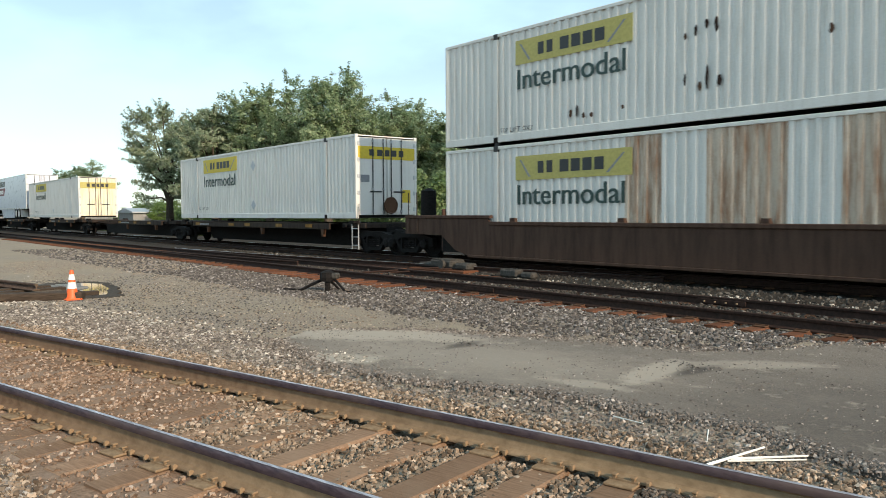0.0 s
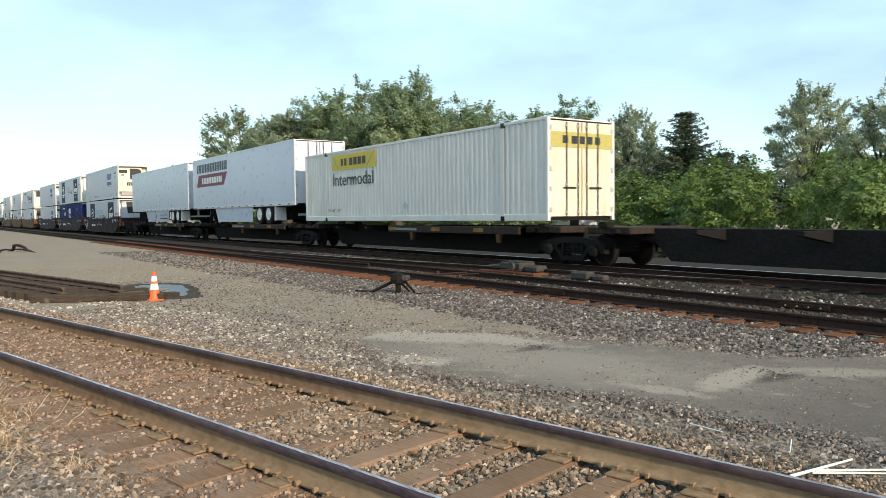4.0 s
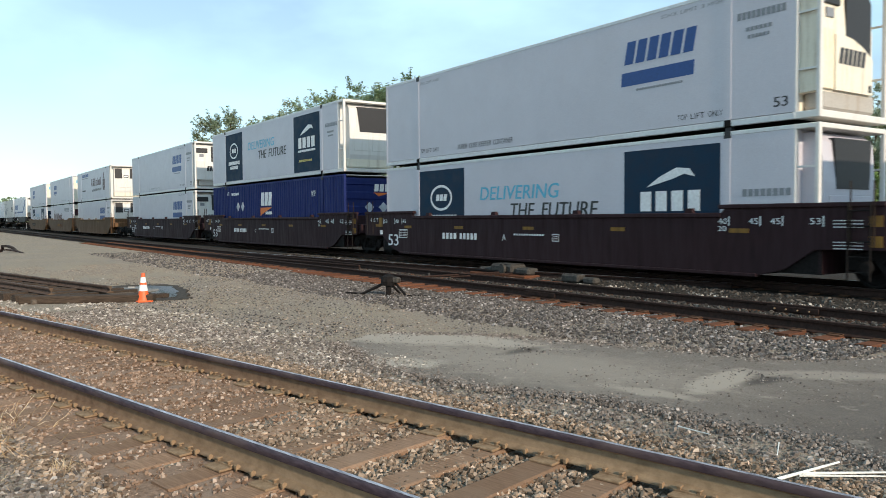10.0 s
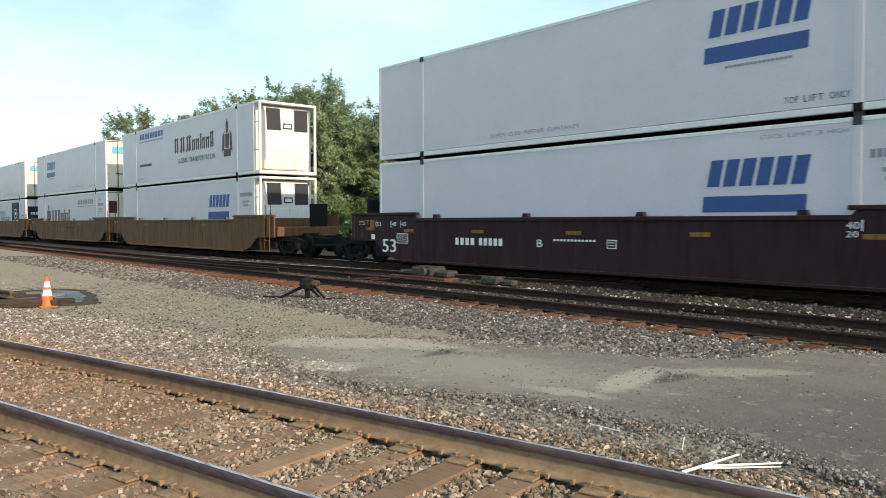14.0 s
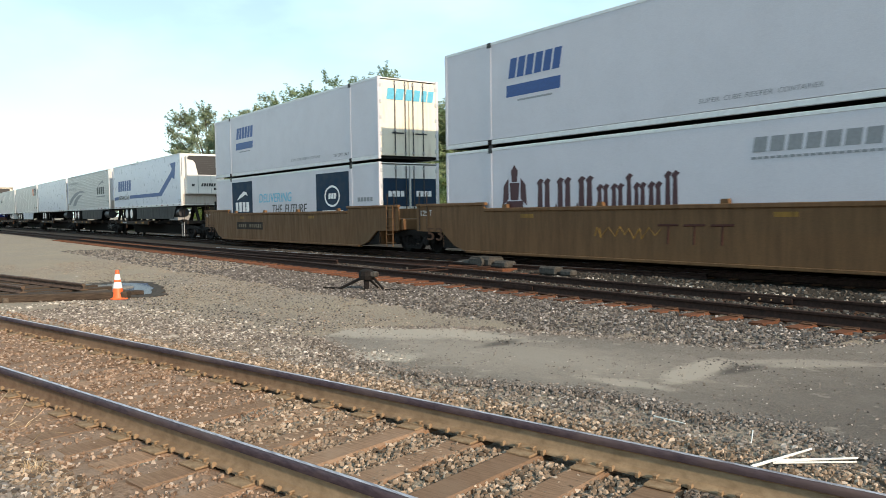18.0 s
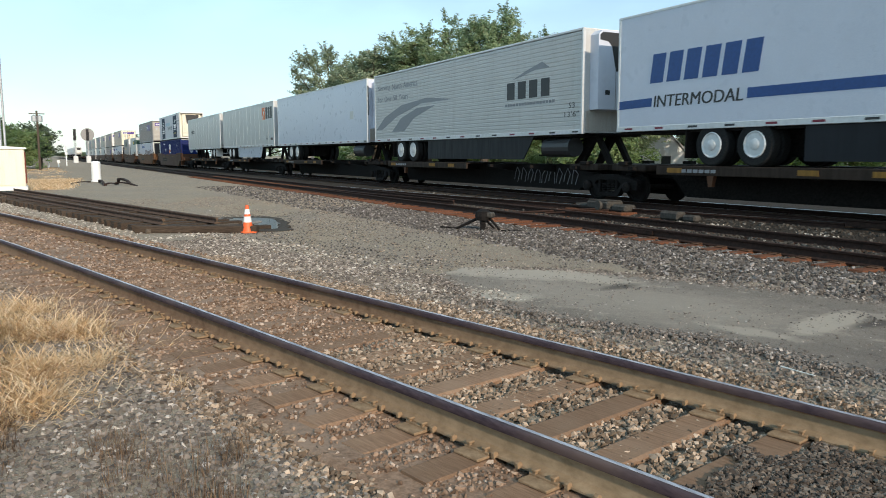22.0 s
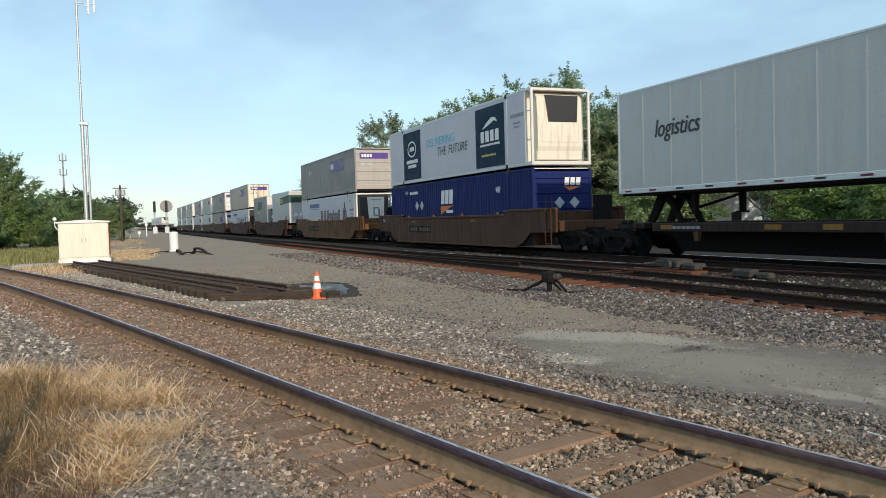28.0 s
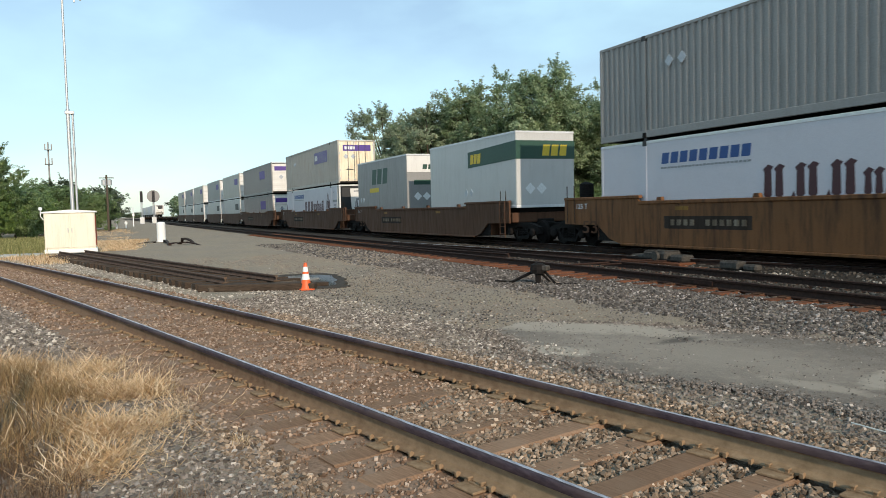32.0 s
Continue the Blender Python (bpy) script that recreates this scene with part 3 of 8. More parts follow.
mid_frame = lambda x: (MID_Y, 0.0)
train_frame = lambda x: (TRAIN_Y, 0.0)
XS_FAR = [8] + list(np.arange(0, -80, -4.0)) + list(np.arange(-80, -700, -40.0))
track_mid = thing("track_mid", "rusted unused rail track with red-brown ties in grey ballast", "railway track", kind="structure")
for s in (-HALF, HALF):
    add_rail(track_mid, offset_line(XS_FAR, mid_frame, s), MID_Z, M_RAILDK, False, "dark rusted steel rail")
lay_ties(track_mid, mid_frame, -0.5, -13.5, 0.55, M_TIEOLD, 0.010, 0, 5)
lay_ties(track_mid, lambda x: (MID_Y + 0.35, 0.0), -14.0, -22.0, 0.56, M_TIEOLD, 0.03, 0, 6, 3.9)
lay_ties(track_mid, mid_frame, -22.5, -60, 0.55, M_TIEOLD, 0.022, 0, 7)
# joint bar with bolts on the near side of the far rail
jb = part("joint_bar", Mesh().box(-7.45, -6.55, MID_Y + HALF - 0.045, MID_Y + HALF - 0.012, 0.05, 0.135, 0.006), M_RAILDK, track_mid, "brown bolted joint bar")
for x in (-7.3, -7.1, -6.9, -6.7):
    part("bolt", Mesh().lathe([(0.014, 0), (0.014, 0.025)], 8, "y", (x, MID_Y + HALF - 0.07, 0.09)), M_PLATE, jb)
jb2 = part("joint_bar", Mesh().box(-11.9, -11.0, MID_Y - HALF - 0.045, MID_Y - HALF - 0.012, 0.05, 0.135, 0.006), M_RAILDK, track_mid, "brown bolted joint bar")

track_train = thing("track_train", "main line rail track with dark ties and bright rails", "railway track", kind="structure")
for s in (-HALF, HALF):
    add_rail(track_train, offset_line(XS_FAR, train_frame, s), RAIL_Z, M_RAILDK, True, "dark rail with a bright worn top")
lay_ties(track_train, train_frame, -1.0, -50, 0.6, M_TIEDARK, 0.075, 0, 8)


# turnout rails that leave the rusted track for the main line
def lead(x):
    u = (x + 34.0) / 30.0
    return MID_Y + HALF + 3.70 * max(0.0, u) ** 1.6, math.atan(0.2 * max(0.0, u) ** 0.6)


turnout = thing("turnout", "diverging switch rails between two tracks", "railway switch", kind="structure")
add_rail(turnout, [(x, lead(x)[0] + 0.09) for x in np.arange(-33, -9, 1.0)], 0.185, M_RAILDK, True, "bent switch rail with a bright top")
add_rail(turnout, [(x, lead(x)[0] - 1.40) for x in np.arange(-33, -20, 1.0)], 0.18, M_RAILDK, False, "dark switch rail")


M_BED = mottled("near_black_track_bed", (0.022, 0.018, 0.015), (0.062, 0.052, 0.043), 26.0, 0.9, 0, 0.9, 0.03)


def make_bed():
    """Very dark ballast under the two far tracks."""
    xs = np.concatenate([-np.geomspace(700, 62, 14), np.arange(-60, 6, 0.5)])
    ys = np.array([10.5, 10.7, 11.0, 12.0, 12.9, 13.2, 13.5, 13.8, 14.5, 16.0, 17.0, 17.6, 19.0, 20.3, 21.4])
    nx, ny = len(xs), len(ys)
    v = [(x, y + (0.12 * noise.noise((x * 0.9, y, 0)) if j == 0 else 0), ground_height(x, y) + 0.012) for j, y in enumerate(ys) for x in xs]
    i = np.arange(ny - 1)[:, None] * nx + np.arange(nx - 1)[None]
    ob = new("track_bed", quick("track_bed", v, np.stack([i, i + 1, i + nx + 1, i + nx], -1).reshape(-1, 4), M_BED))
    tagged(ob, "dark ballast bed under the main line", "track bed", kind="structure")


make_bed()
STONE_DARK = islands("near_black_ballast_stone", [(0.0, (0.018, 0.015, 0.013)), (0.6, (0.052, 0.045, 0.038)), (0.93, (0.10, 0.088, 0.076)), (1.0, (0.22, 0.21, 0.19))])


# ---- loose ballast ----
def rock_kinds(n=14):
    """Crushed stones: skewed blocks with knocked-off corners."""
    out = []
    base = np.array([(-1, -1, -1), (1, -1, -1), (1, 1, -1), (-1, 1, -1), (-1, -1, 1), (1, -1, 1), (1, 1, 1), (-1, 1, 1)], float)
    tri = np.array([(4, 5, 6), (4, 6, 7), (0, 1, 5), (0, 5, 4), (1, 2, 6), (1, 6, 5), (2, 3, 7), (2, 7, 6), (3, 0, 4), (3, 4, 7)])
    rng = np.random.default_rng(4)
    for _ in range(n):
        v = base * rng.uniform(0.40, 1.0, (8, 3)) * rng.uniform(0.6, 1.1, (1, 3))
        v[4:, :2] *= rng.uniform(0.45, 0.95)
        out.append(v)
    return out, tri


ROCKS, ROCK_TRI = rock_kinds()


def mixed(rng, n, lo, hi):
    """Stone sizes, more small ones than large."""
    return lo + (hi - lo) * rng.random(n) ** 1.7


def scatter(name, spots, sizes, material, label, seed, sink=0.25, zfun=None):
    """One mesh of loose stones at the given (x, y) spots."""
    rng = np.random.default_rng(seed)
    n = len(spots)
    kinds = rng.integers(0, len(ROCKS), n)
    v = np.stack(ROCKS)[kinds] * np.asarray(sizes)[:, None, None] * np.array([1.15, 0.95, 0.75])
    yaw, tilt = rng.uniform(0, 2 * np.pi, n), rng.uniform(-0.7, 0.7, n)
    c, s = np.cos(tilt)[:, None], np.sin(tilt)[:, None]
    v = np.stack([v[..., 0], v[..., 1] * c - v[..., 2] * s, v[..., 1] * s + v[..., 2] * c], -1)
    c, s = np.cos(yaw)[:, None], np.sin(yaw)[:, None]
    v = np.stack([v[..., 0] * c - v[..., 1] * s, v[..., 0] * s + v[..., 1] * c, v[..., 2]], -1)
    z = np.array([(zfun or ground_height)(x, y) for x, y in spots]) + np.asarray(sizes) * sink
    v += np.stack([spots[:, 0], spots[:, 1], z], -1)[:, None]
    f = ROCK_TRI[None] + (np.arange(n) * 8)[:, None, None]
    ob = new(name, quick(name, v.reshape(-1, 3), f.reshape(-1, 3), material))
    ob.data.shade_flat()
    return tagged(ob, label, "ballast", kind="stuff")


def random_spots(rng, x0, x1, y0, y1, density, keep):
    n = int((x1 - x0) * (y1 - y0) * density)
    p = np.stack([rng.uniform(x0, x1, n), rng.uniform(y0, y1, n)], -1)
    return p[np.array([keep(x, y) for x, y in p])]


def near_d(x, y):
    return (y - near_y(x)) * math.cos(math.atan(0.216 - 0.0024 * x))


def make_ballast():
    rng = np.random.default_rng(11)
    ties = np.array(NEAR_TIES)

    def on_tie(x, y):
        a = near_frame(x)[1]
        return np.abs(ties - x - math.sin(a) * near_d(x, y)).min() / math.cos(a) < 0.125

    def clear(x, y, d):
        """Off the rails."""
        return abs(abs(d) - HALF) > 0.10

    def crib(x, y):
        d = near_d(x, y)
        bare = -1.36 + 0.10 * noise.noise((x * 2, y * 2, 7)) < d < -0.8
        return abs(d) < 1.75 and clear(x, y, d) and rng.random() < (0.10 if bare and on_tie(x, y) else 0.55 if bare and x < -4.2 else 1.0 if x > -9 else 0.75)

    p = random_spots(rng, -12.5, -1.6, -0.6, 5.2, 1150, crib)
    inside = np.array([abs(near_d(x, y)) < 0.75 for x, y in p])
    zf = lambda x, y: -0.026 if x > -5 else -0.016
    far_part = np.array([x < -6.0 + 1.5 * noise.noise((x * 0.8, y * 0.8, 5)) for x, y in p])
    rusty = (inside & far_part) | np.array([-1.42 < near_d(x, y) < -0.75 for x, y in p])
    outer = p[~rusty]
    scatter("track_ballast", outer, mixed(rng, len(outer), 0.009, 0.027), STONE_TAN, "tan and grey crushed stone between the ties", 1, 0.3, zf)
    rust = np.array([q for q in p[rusty] if rng.random() < (0.30 if on_tie(q[0], q[1]) else 1.0)])
    scatter("rust_dusted_ballast", rust, mixed(rng, len(rust), 0.006, 0.021), STONE_RUST, "rust-dusted crushed stone between the rails", 2, 0.25, lambda x, y: -0.026 + 0.032 * max(0.0, min(1.0, (-5.0 - x) / 2.5)) if near_d(x, y) > -0.8 else -0.012 + 0.010 * max(0.0, min(1.0, (-5.0 - x) / 2.5)))
    p = random_spots(rng, -30, -12.5, -6.5, 2.6, 170, lambda x, y: abs(near_d(x, y)) < 1.6 and clear(x, y, near_d(x, y)))
    scatter("rust_dusted_ballast", p, mixed(rng, len(p), 0.010, 0.032), STONE_RUST, "rust-dusted crushed stone between the rails", 3, 0.2, lambda x, y: 0.002)
    p = random_spots(rng, -2.4, 6.0, -1.4, 7.4, 330, lambda x, y: (-3.1 + 0.3 * noise.noise((x, y, 8)) < near_d(x, y) < 2.5 + 0.3 * noise.noise((x, y, 9)) and clear(x, y, near_d(x, y)) and not (x < -1.6 and abs(near_d(x, y)) < 1.75) and not (abs(near_d(x, y)) < 1.35 and on_tie(x, y))))
    scatter("track_ballast", p, mixed(rng, len(p), 0.010, 0.032), STONE_GREY, "grey crushed stone along the track", 38, 0.2, lambda x, y: -0.022 if abs(near_d(x, y)) < 1.4 else ground_height(x, y))
    # far shoulder of the near track, pale and loose
    p = random_spots(rng, -15, -1.5, 0.8, 5.6, 1000, lambda x, y: 1.55 < near_d(x, y) < 2.75 + 0.3 * noise.noise((x * 1.3, y, 1)) + 0.2 * noise.noise((x * 5, y * 5, 1)) - (0.25 if x > -6 else 0))
    scatter("shoulder_ballast", p, mixed(rng, len(p), 0.009, 0.027), STONE_GREY, "loose grey crushed stone along the track shoulder", 4, 0.15)
    p = random_spots(rng, -36, -6.5, -4.6, 4.6, 120, lambda x, y: 1.5 < near_d(x, y) < 3.3 and noise.noise((x * 0.7, y * 0.7, 9)) > -0.45)
    scatter("pale_ballast", p, mixed(rng, len(p), 0.012, 0.036), STONE_PALE, "scattered pale crushed stone on the gravel", 5, 0.1)
    # near shoulder towards the grass
    p = random_spots(rng, -11, -2.2, -3.0, 2.2, 1150, lambda x, y: -3.3 < near_d(x, y) < -1.42 + 0.10 * noise.noise((x * 2, y * 2, 17)))
    scatter("near_ballast", p, mixed(rng, len(p), 0.009, 0.026), STONE_GREY, "grey crushed stone beside the track", 6, 0.1)
    p = random_spots(rng, -5.6, -3.6, -0.7, 0.5, 16, lambda x, y: near_d(x, y) < -1.9)
    scatter("near_ballast", p, mixed(rng, len(p), 0.015, 0.05), STONE_PALE, "pale larger stones at the edge of the grass", 16, 0.1)
    p = random_spots(rng, -18, -11, -8.0, 0.6, 420, lambda x, y: -3.4 < near_d(x, y) < -1.45)
    scatter("near_ballast", p, mixed(rng, len(p), 0.011, 0.034), STONE_GREY, "grey crushed stone beside the track", 36, 0.25)
    p = random_spots(rng, -32, -11, -8.0, 0.6, 45, lambda x, y: -3.4 < near_d(x, y) < -1.45)
    scatter("near_ballast", p, mixed(rng, len(p), 0.013, 0.042), STONE_PALE, "pale grey crushed stone beside the track", 7, 0.3)
    # shoulder of the rusted track
    edge = lambda x: 7.2 if x < -6.5 else 7.75 if x < -4.5 else 9.6
    p = random_spots(rng, -22, -2.5, 6.4, 10.25, 470, lambda x, y: y > edge(x) + 0.35 * noise.noise((x, y, 4)) + 0.2 * noise.noise((x * 4, y * 4, 4)) - 0.05 and rng.random() < min(1, 0.25 + (y - 6.4) * 0.6))
    scatter("mid_ballast", p, mixed(rng, len(p), 0.013, 0.036), STONE_MID, "dark grey crushed stone along the rusted track", 8, 0.35)
    p = random_spots(rng, -40, -22, 6.8, 10.0, 60, lambda x, y: True)
    scatter("mid_ballast", p, mixed(rng, len(p), 0.02, 0.05), STONE_MID, "dark grey crushed stone along the rusted track", 9, 0.2)
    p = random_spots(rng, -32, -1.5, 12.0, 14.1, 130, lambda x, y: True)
    scatter("mid_ballast", p, mixed(rng, len(p), 0.02, 0.055), STONE_DARK, "very dark crushed stone between two tracks", 10, 0.3)
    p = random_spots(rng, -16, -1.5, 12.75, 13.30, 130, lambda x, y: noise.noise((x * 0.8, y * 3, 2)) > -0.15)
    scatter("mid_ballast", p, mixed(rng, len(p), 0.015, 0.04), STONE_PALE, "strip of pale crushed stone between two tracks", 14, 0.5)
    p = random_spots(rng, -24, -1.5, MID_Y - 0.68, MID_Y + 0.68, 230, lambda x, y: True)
    scatter("mid_ballast", p, mixed(rng, len(p), 0.02, 0.05), STONE_DARK, "very dark crushed stone between rusted rails", 35, 0.2, lambda x, y: 0.015)
    # thin litter over the open gravel
    p = random_spots(rng, -30, -9, 2.5, 9.0, 95, lambda x, y: noise.noise((x * 0.5, y * 0.9, 31)) > -0.2)
    scatter("loose_gravel", p, mixed(rng, len(p), 0.006, 0.020), STONE_TAN, "sparse tan gravel on packed ground", 12, 0.2)
    p = random_spots(rng, -24, -9, 2.5, 9.0, 3, lambda x, y: True)
    scatter("loose_gravel", p, mixed(rng, len(p), 0.008, 0.024), STONE_PALE, "sparse pale gravel on packed ground", 17, 0.2)
    p = random_spots(rng, -21, -8.6, 4.0, 8.6, 150, lambda x, y: near_d(x, y) > 2.6 and not (x > -9.6 and 4.4 < y < 6.4) and noise.noise((x * 0.6, y * 1.0, 41)) > -0.3)
    scatter("loose_gravel", p, mixed(rng, len(p), 0.007, 0.022), STONE_MID, "dark grey gravel trodden into packed ground", 33, 0.15)
    p = random_spots(rng, -16, -4.5, 2.6, 5.2, 150, lambda x, y: 2.3 < near_d(x, y) < 3.9 + 0.5 * noise.noise((x, y, 44)))
    scatter("loose_gravel", p, mixed(rng, len(p), 0.008, 0.026), STONE_MID, "dark grey gravel along the track shoulder", 34, 0.2)
    # grit on and round the asphalt
    on = lambda x, y: 0.026
    p = random_spots(rng, -9.3, -1.2, 4.2, 9.6, 130, lambda x, y: noise.noise((x * 1.1, y * 1.1, 12)) > -0.25)
    scatter("loose_gravel", p, mixed(rng, len(p), 0.004, 0.012), STONE_GREY, "fine grit on worn asphalt", 13, 0.2, on)
    low = [(-9.0, 4.5), (-7.2, 4.15), (-6.0, 4.28), (-5.4, 4.55), (-4.75, 4.92), (-4.1, 5.05), (-3.6, 5.08), (-3.0, 5.3), (-2.5, 5.15), (-1.5, 4.95)]
    xs = rng.uniform(-8.9, -1.5, 3800)
    q = np.stack([xs, np.interp(xs, [a for a, _ in low], [b for _, b in low]) + rng.normal(0.02, 0.10, len(xs))], -1)
    scatter("loose_gravel", q, mixed(rng, len(q), 0.005, 0.022), STONE_GREY, "crumbled grit along the asphalt edge", 18, 0.25, lambda x, y: 0.018)
    xs = rng.uniform(-5.6, -1.4, 2200)
    q = np.stack([xs, np.interp(xs, [a for a, _ in low], [b for _, b in low]) + rng.normal(0.06, 0.07, len(xs))], -1)
    scatter("loose_gravel", q, mixed(rng, len(q), 0.004, 0.013), STONE_MID, "dark crumbled grit at the asphalt edge", 28, 0.2, lambda x, y: 0.022)
    high = [(-9.3, 5.2), (-8.3, 6.3), (-7.1, 6.95), (-5.8, 7.5), (-4.85, 7.8), (-4.45, 8.4), (-4.0, 9.55), (-2.0, 9.9)]
    xs = rng.uniform(-9.2, -2.0, 3400)
    q = np.stack([xs, np.interp(xs, [a for a, _ in high], [b for _, b in high]) + rng.normal(0.05, 0.13, len(xs))], -1)
    scatter("loose_gravel", q, mixed(rng, len(q), 0.006, 0.026), STONE_GREY, "crumbled grit along the asphalt edge", 19, 0.25, lambda x, y: 0.018)
    for k, (x, y, n) in enumerate(((-6.95, 6.1, 40), (-4.5, 6.95, 45), (-7.3, 4.5, 60))):
        q = np.stack([x + rng.normal(0, 0.22, n), y + rng.normal(0, 0.07, n)], -1)
        scatter("loose_gravel", q, mixed(rng, n, 0.006, 0.020), STONE_MID if k < 2 else STONE_PALE, "crumbled pieces in a break of the asphalt", 20 + k, 0.3, on)
    # dark spilled earth between the rails
    p = random_spots(rng, -3.0, -1.2, 2.3, 4.2, 5200, lambda x, y: abs(near_d(x, y)) < 0.66 and x > -2.62 + 0.35 * noise.noise((x * 3, y * 3, 6)))
    scatter("spilled_earth", p, mixed(rng, len(p), 0.004, 0.022), EARTH, "dark crumbly earth spilled over the ties", 24, 0.2, lambda x, y: 0.012 + 0.03 * max(0.0, 1 - (near_d(x, y) / 0.6) ** 2) * min(1.0, max(0.0, (x + 2.7) / 0.5)))


EARTH = islands("dark_crumbly_earth", [(0.0, (0.045, 0.033, 0.026)), (0.6, (0.100, 0.076, 0.060)), (1.0, (0.20, 0.165, 0.135))])
M_RUSTDUST = mottled("rust_brown_dust", (0.1513, 0.0918, 0.0605), (0.3172, 0.2081, 0.1436), 30.0, 0.95, 0, 0.8, 0.015, c3=(0.3017, 0.2173, 0.1620), broad=1.2)


def make_dust(name, x1, d0, d1, deep, top, label):
    """Brown dust packed between and beside the rails, almost level with the ties."""
    xs = np.arange(-46, x1, 0.12)
    ds = np.linspace(d0, d1, 12)
    v = []
    for d in ds:
        for x in xs:
            y, a = near_frame(x)
            px, py = x - math.sin(a) * d, y + math.cos(a) * d
            rise = max(0.0, min(1.0, (-5.0 - x) / 2.5))
            dip = 0.06 if d < -1.5 else 0.0
            v.append((px, py, deep + (top - deep) * rise - dip + 0.011 * noise.noise((px * 1.3, py * 1.3, 0)) + 0.008 * noise.noise((px * 6, py * 6, 4))))
    nx = len(xs)
    i = np.arange(len(ds) - 1)[:, None] * nx + np.arange(nx - 1)[None]
    ob = new(name, quick(name, v, np.stack([i, i + 1, i + nx + 1, i + nx], -1).reshape(-1, 4), M_RUSTDUST))
    tagged(ob, label, "dust", kind="structure")


def make_rust_strip():
    """Orange-brown rust dirt along the tie ends of the unused track."""
    xs = np.arange(-34, -0.5, 0.25)
    ys = np.linspace(9.72, 10.32, 6)
    v = []
    for j, y in enumerate(ys):
        for x in xs:
            w = 0.10 * noise.noise((x * 1.4, j, 5)) + 0.07 * noise.noise((x * 5, j, 9))
            lift = 0.002 + 0.022 * noise.noise((x * 3, y * 3, 1)) if 0 < j < 5 else -0.03
            v.append((x, y + w, ground_height(x, y) + lift))
    nx = len(xs)
    i = np.arange(len(ys) - 1)[:, None] * nx + np.arange(nx - 1)[None]
    ob = new("rust_dirt", quick("rust_dirt", v, np.stack([i, i + 1, i + nx + 1, i + nx], -1).reshape(-1, 4), M_RUSTDIRT))
    tagged(ob, "orange-brown rusty dirt along the unused track", "dirt", kind="structure")


M_RUSTDIRT = mottled("rusty_dirt", (0.085, 0.042, 0.022), (0.200, 0.105, 0.058), 24.0, 0.95, 0, 0.9, 0.02, c3=(0.110, 0.085, 0.065), broad=1.6)
make_rust_strip()
make_dust("track_dust", -4.6, -0.655, 0.655, -0.030, 0.0, "packed rust-brown dust between the rails")
make_dust("shoulder_dust", -2.6, -1.54, -0.80, -0.016, -0.008, "packed rust-brown dust round the tie ends")
make_ballast()

# ---- the train: cars, containers and trailers, each a thing that rolls along the main line ----
LEN, WID, TALL = 16.15, 2.59, 2.88
HX, HY = LEN / 2, WID / 2
ROLLING = []        # (thing, place along the train, height)
WHEELS = []         # (wheelset, place along the train)


def train_way(t):
    """Metres that the train has rolled by t seconds."""
    return 10.3424 * t + 0.03086 * t ** 2 - 3.5616e-4 * t ** 3 - 4.4233e-6 * t ** 4 + 0.062 * max(0.0, t - 27.0) ** 2


def lettering(parent, words, x0, x1, z0, z1, material, face="near", lean=0.0, at=None, name="lettering"):
    """Flat letters that fill a rectangle of the near side or the front end, each word a mesh of its own."""
    if " " in words:
        n, at_ = len(words), 0
        for word in words.split(" "):
            k = words.index(word, at_)
            lettering(parent, word, x0 + (x1 - x0) * k / n, x0 + (x1 - x0) * (k + len(word)) / n, z0, z1, material, face, lean, at, name)
            at_ = k + len(word)
        return None
    c = bpy.data.curves.new("words", 'FONT')
    c.body, c.resolution_u = words, 3
    tmp = new("words", c)
    me = bpy.data.meshes.new_from_object(tmp.evaluated_get(bpy.context.evaluated_depsgraph_get()))
    bpy.data.objects.remove(tmp)
    v = np.array([p.co[:] for p in me.vertices])
    lo, hi = v.min(0), v.max(0)
    u = (v[:, 0] - lo[0]) / (hi[0] - lo[0])
    w = (v[:, 1] - lo[1]) / (hi[1] - lo[1])
    a = x0 + u * (x1 - x0) + lean * (w - 0.5) * (z1 - z0)
    z = z0 + w * (z1 - z0)
    if face == "near":
        co = np.stack([a, np.full_like(a, -HY - 0.006 if at is None else at), z], -1)
    else:
        co = np.stack([np.full_like(a, HX + 0.006 if at is None else at), a, z], -1)
    if z1 - z0 > 0.19:
        # heavier strokes for the large words
        w, faces = 0.030 * (z1 - z0), [tuple(p.vertices) for p in me.polygons]
        side = np.array([w, 0, 0]) if face == "near" else np.array([0, w, 0])
        lift = np.array([0, -0.0005, 0]) if face == "near" else np.array([0.0005, 0, 0])
        n = len(co)
        me = bpy.data.meshes.new(name)
        me.from_pydata(np.concatenate([co + side * k + lift * abs(k + 0.3) for k in (-1, 0, 1)]).tolist(), [], [tuple(i + n * k for i in f) for k in range(3) for f in faces])
    else:
        me.vertices.foreach_set("co", co.astype(np.float32).ravel())
    me.materials.clear()
    me.materials.append(material)
    return part(name, me, material, parent)


def sheet(parent, name, pts, material, face="near", at=None, label="", proud=0.004):
    """A thin flat shape of (along, up) corners on the near side or the front end."""
    if face == "near":
        y = (-HY if at is None else at)
        me = Mesh().prism(pts, y - proud, y + 0.004, "y")
    else:
        x = (HX if at is None else at)
        me = Mesh().prism(pts, x - 0.004, x + proud, "x")
    return part(name, me, material, parent, label)


def rect(x0, x1, z0, z1, lean=0.0):
    d = lean * (z1 - z0)
    return [(x0, z0), (x1, z0), (x1 + d, z1), (x0 + d, z1)]


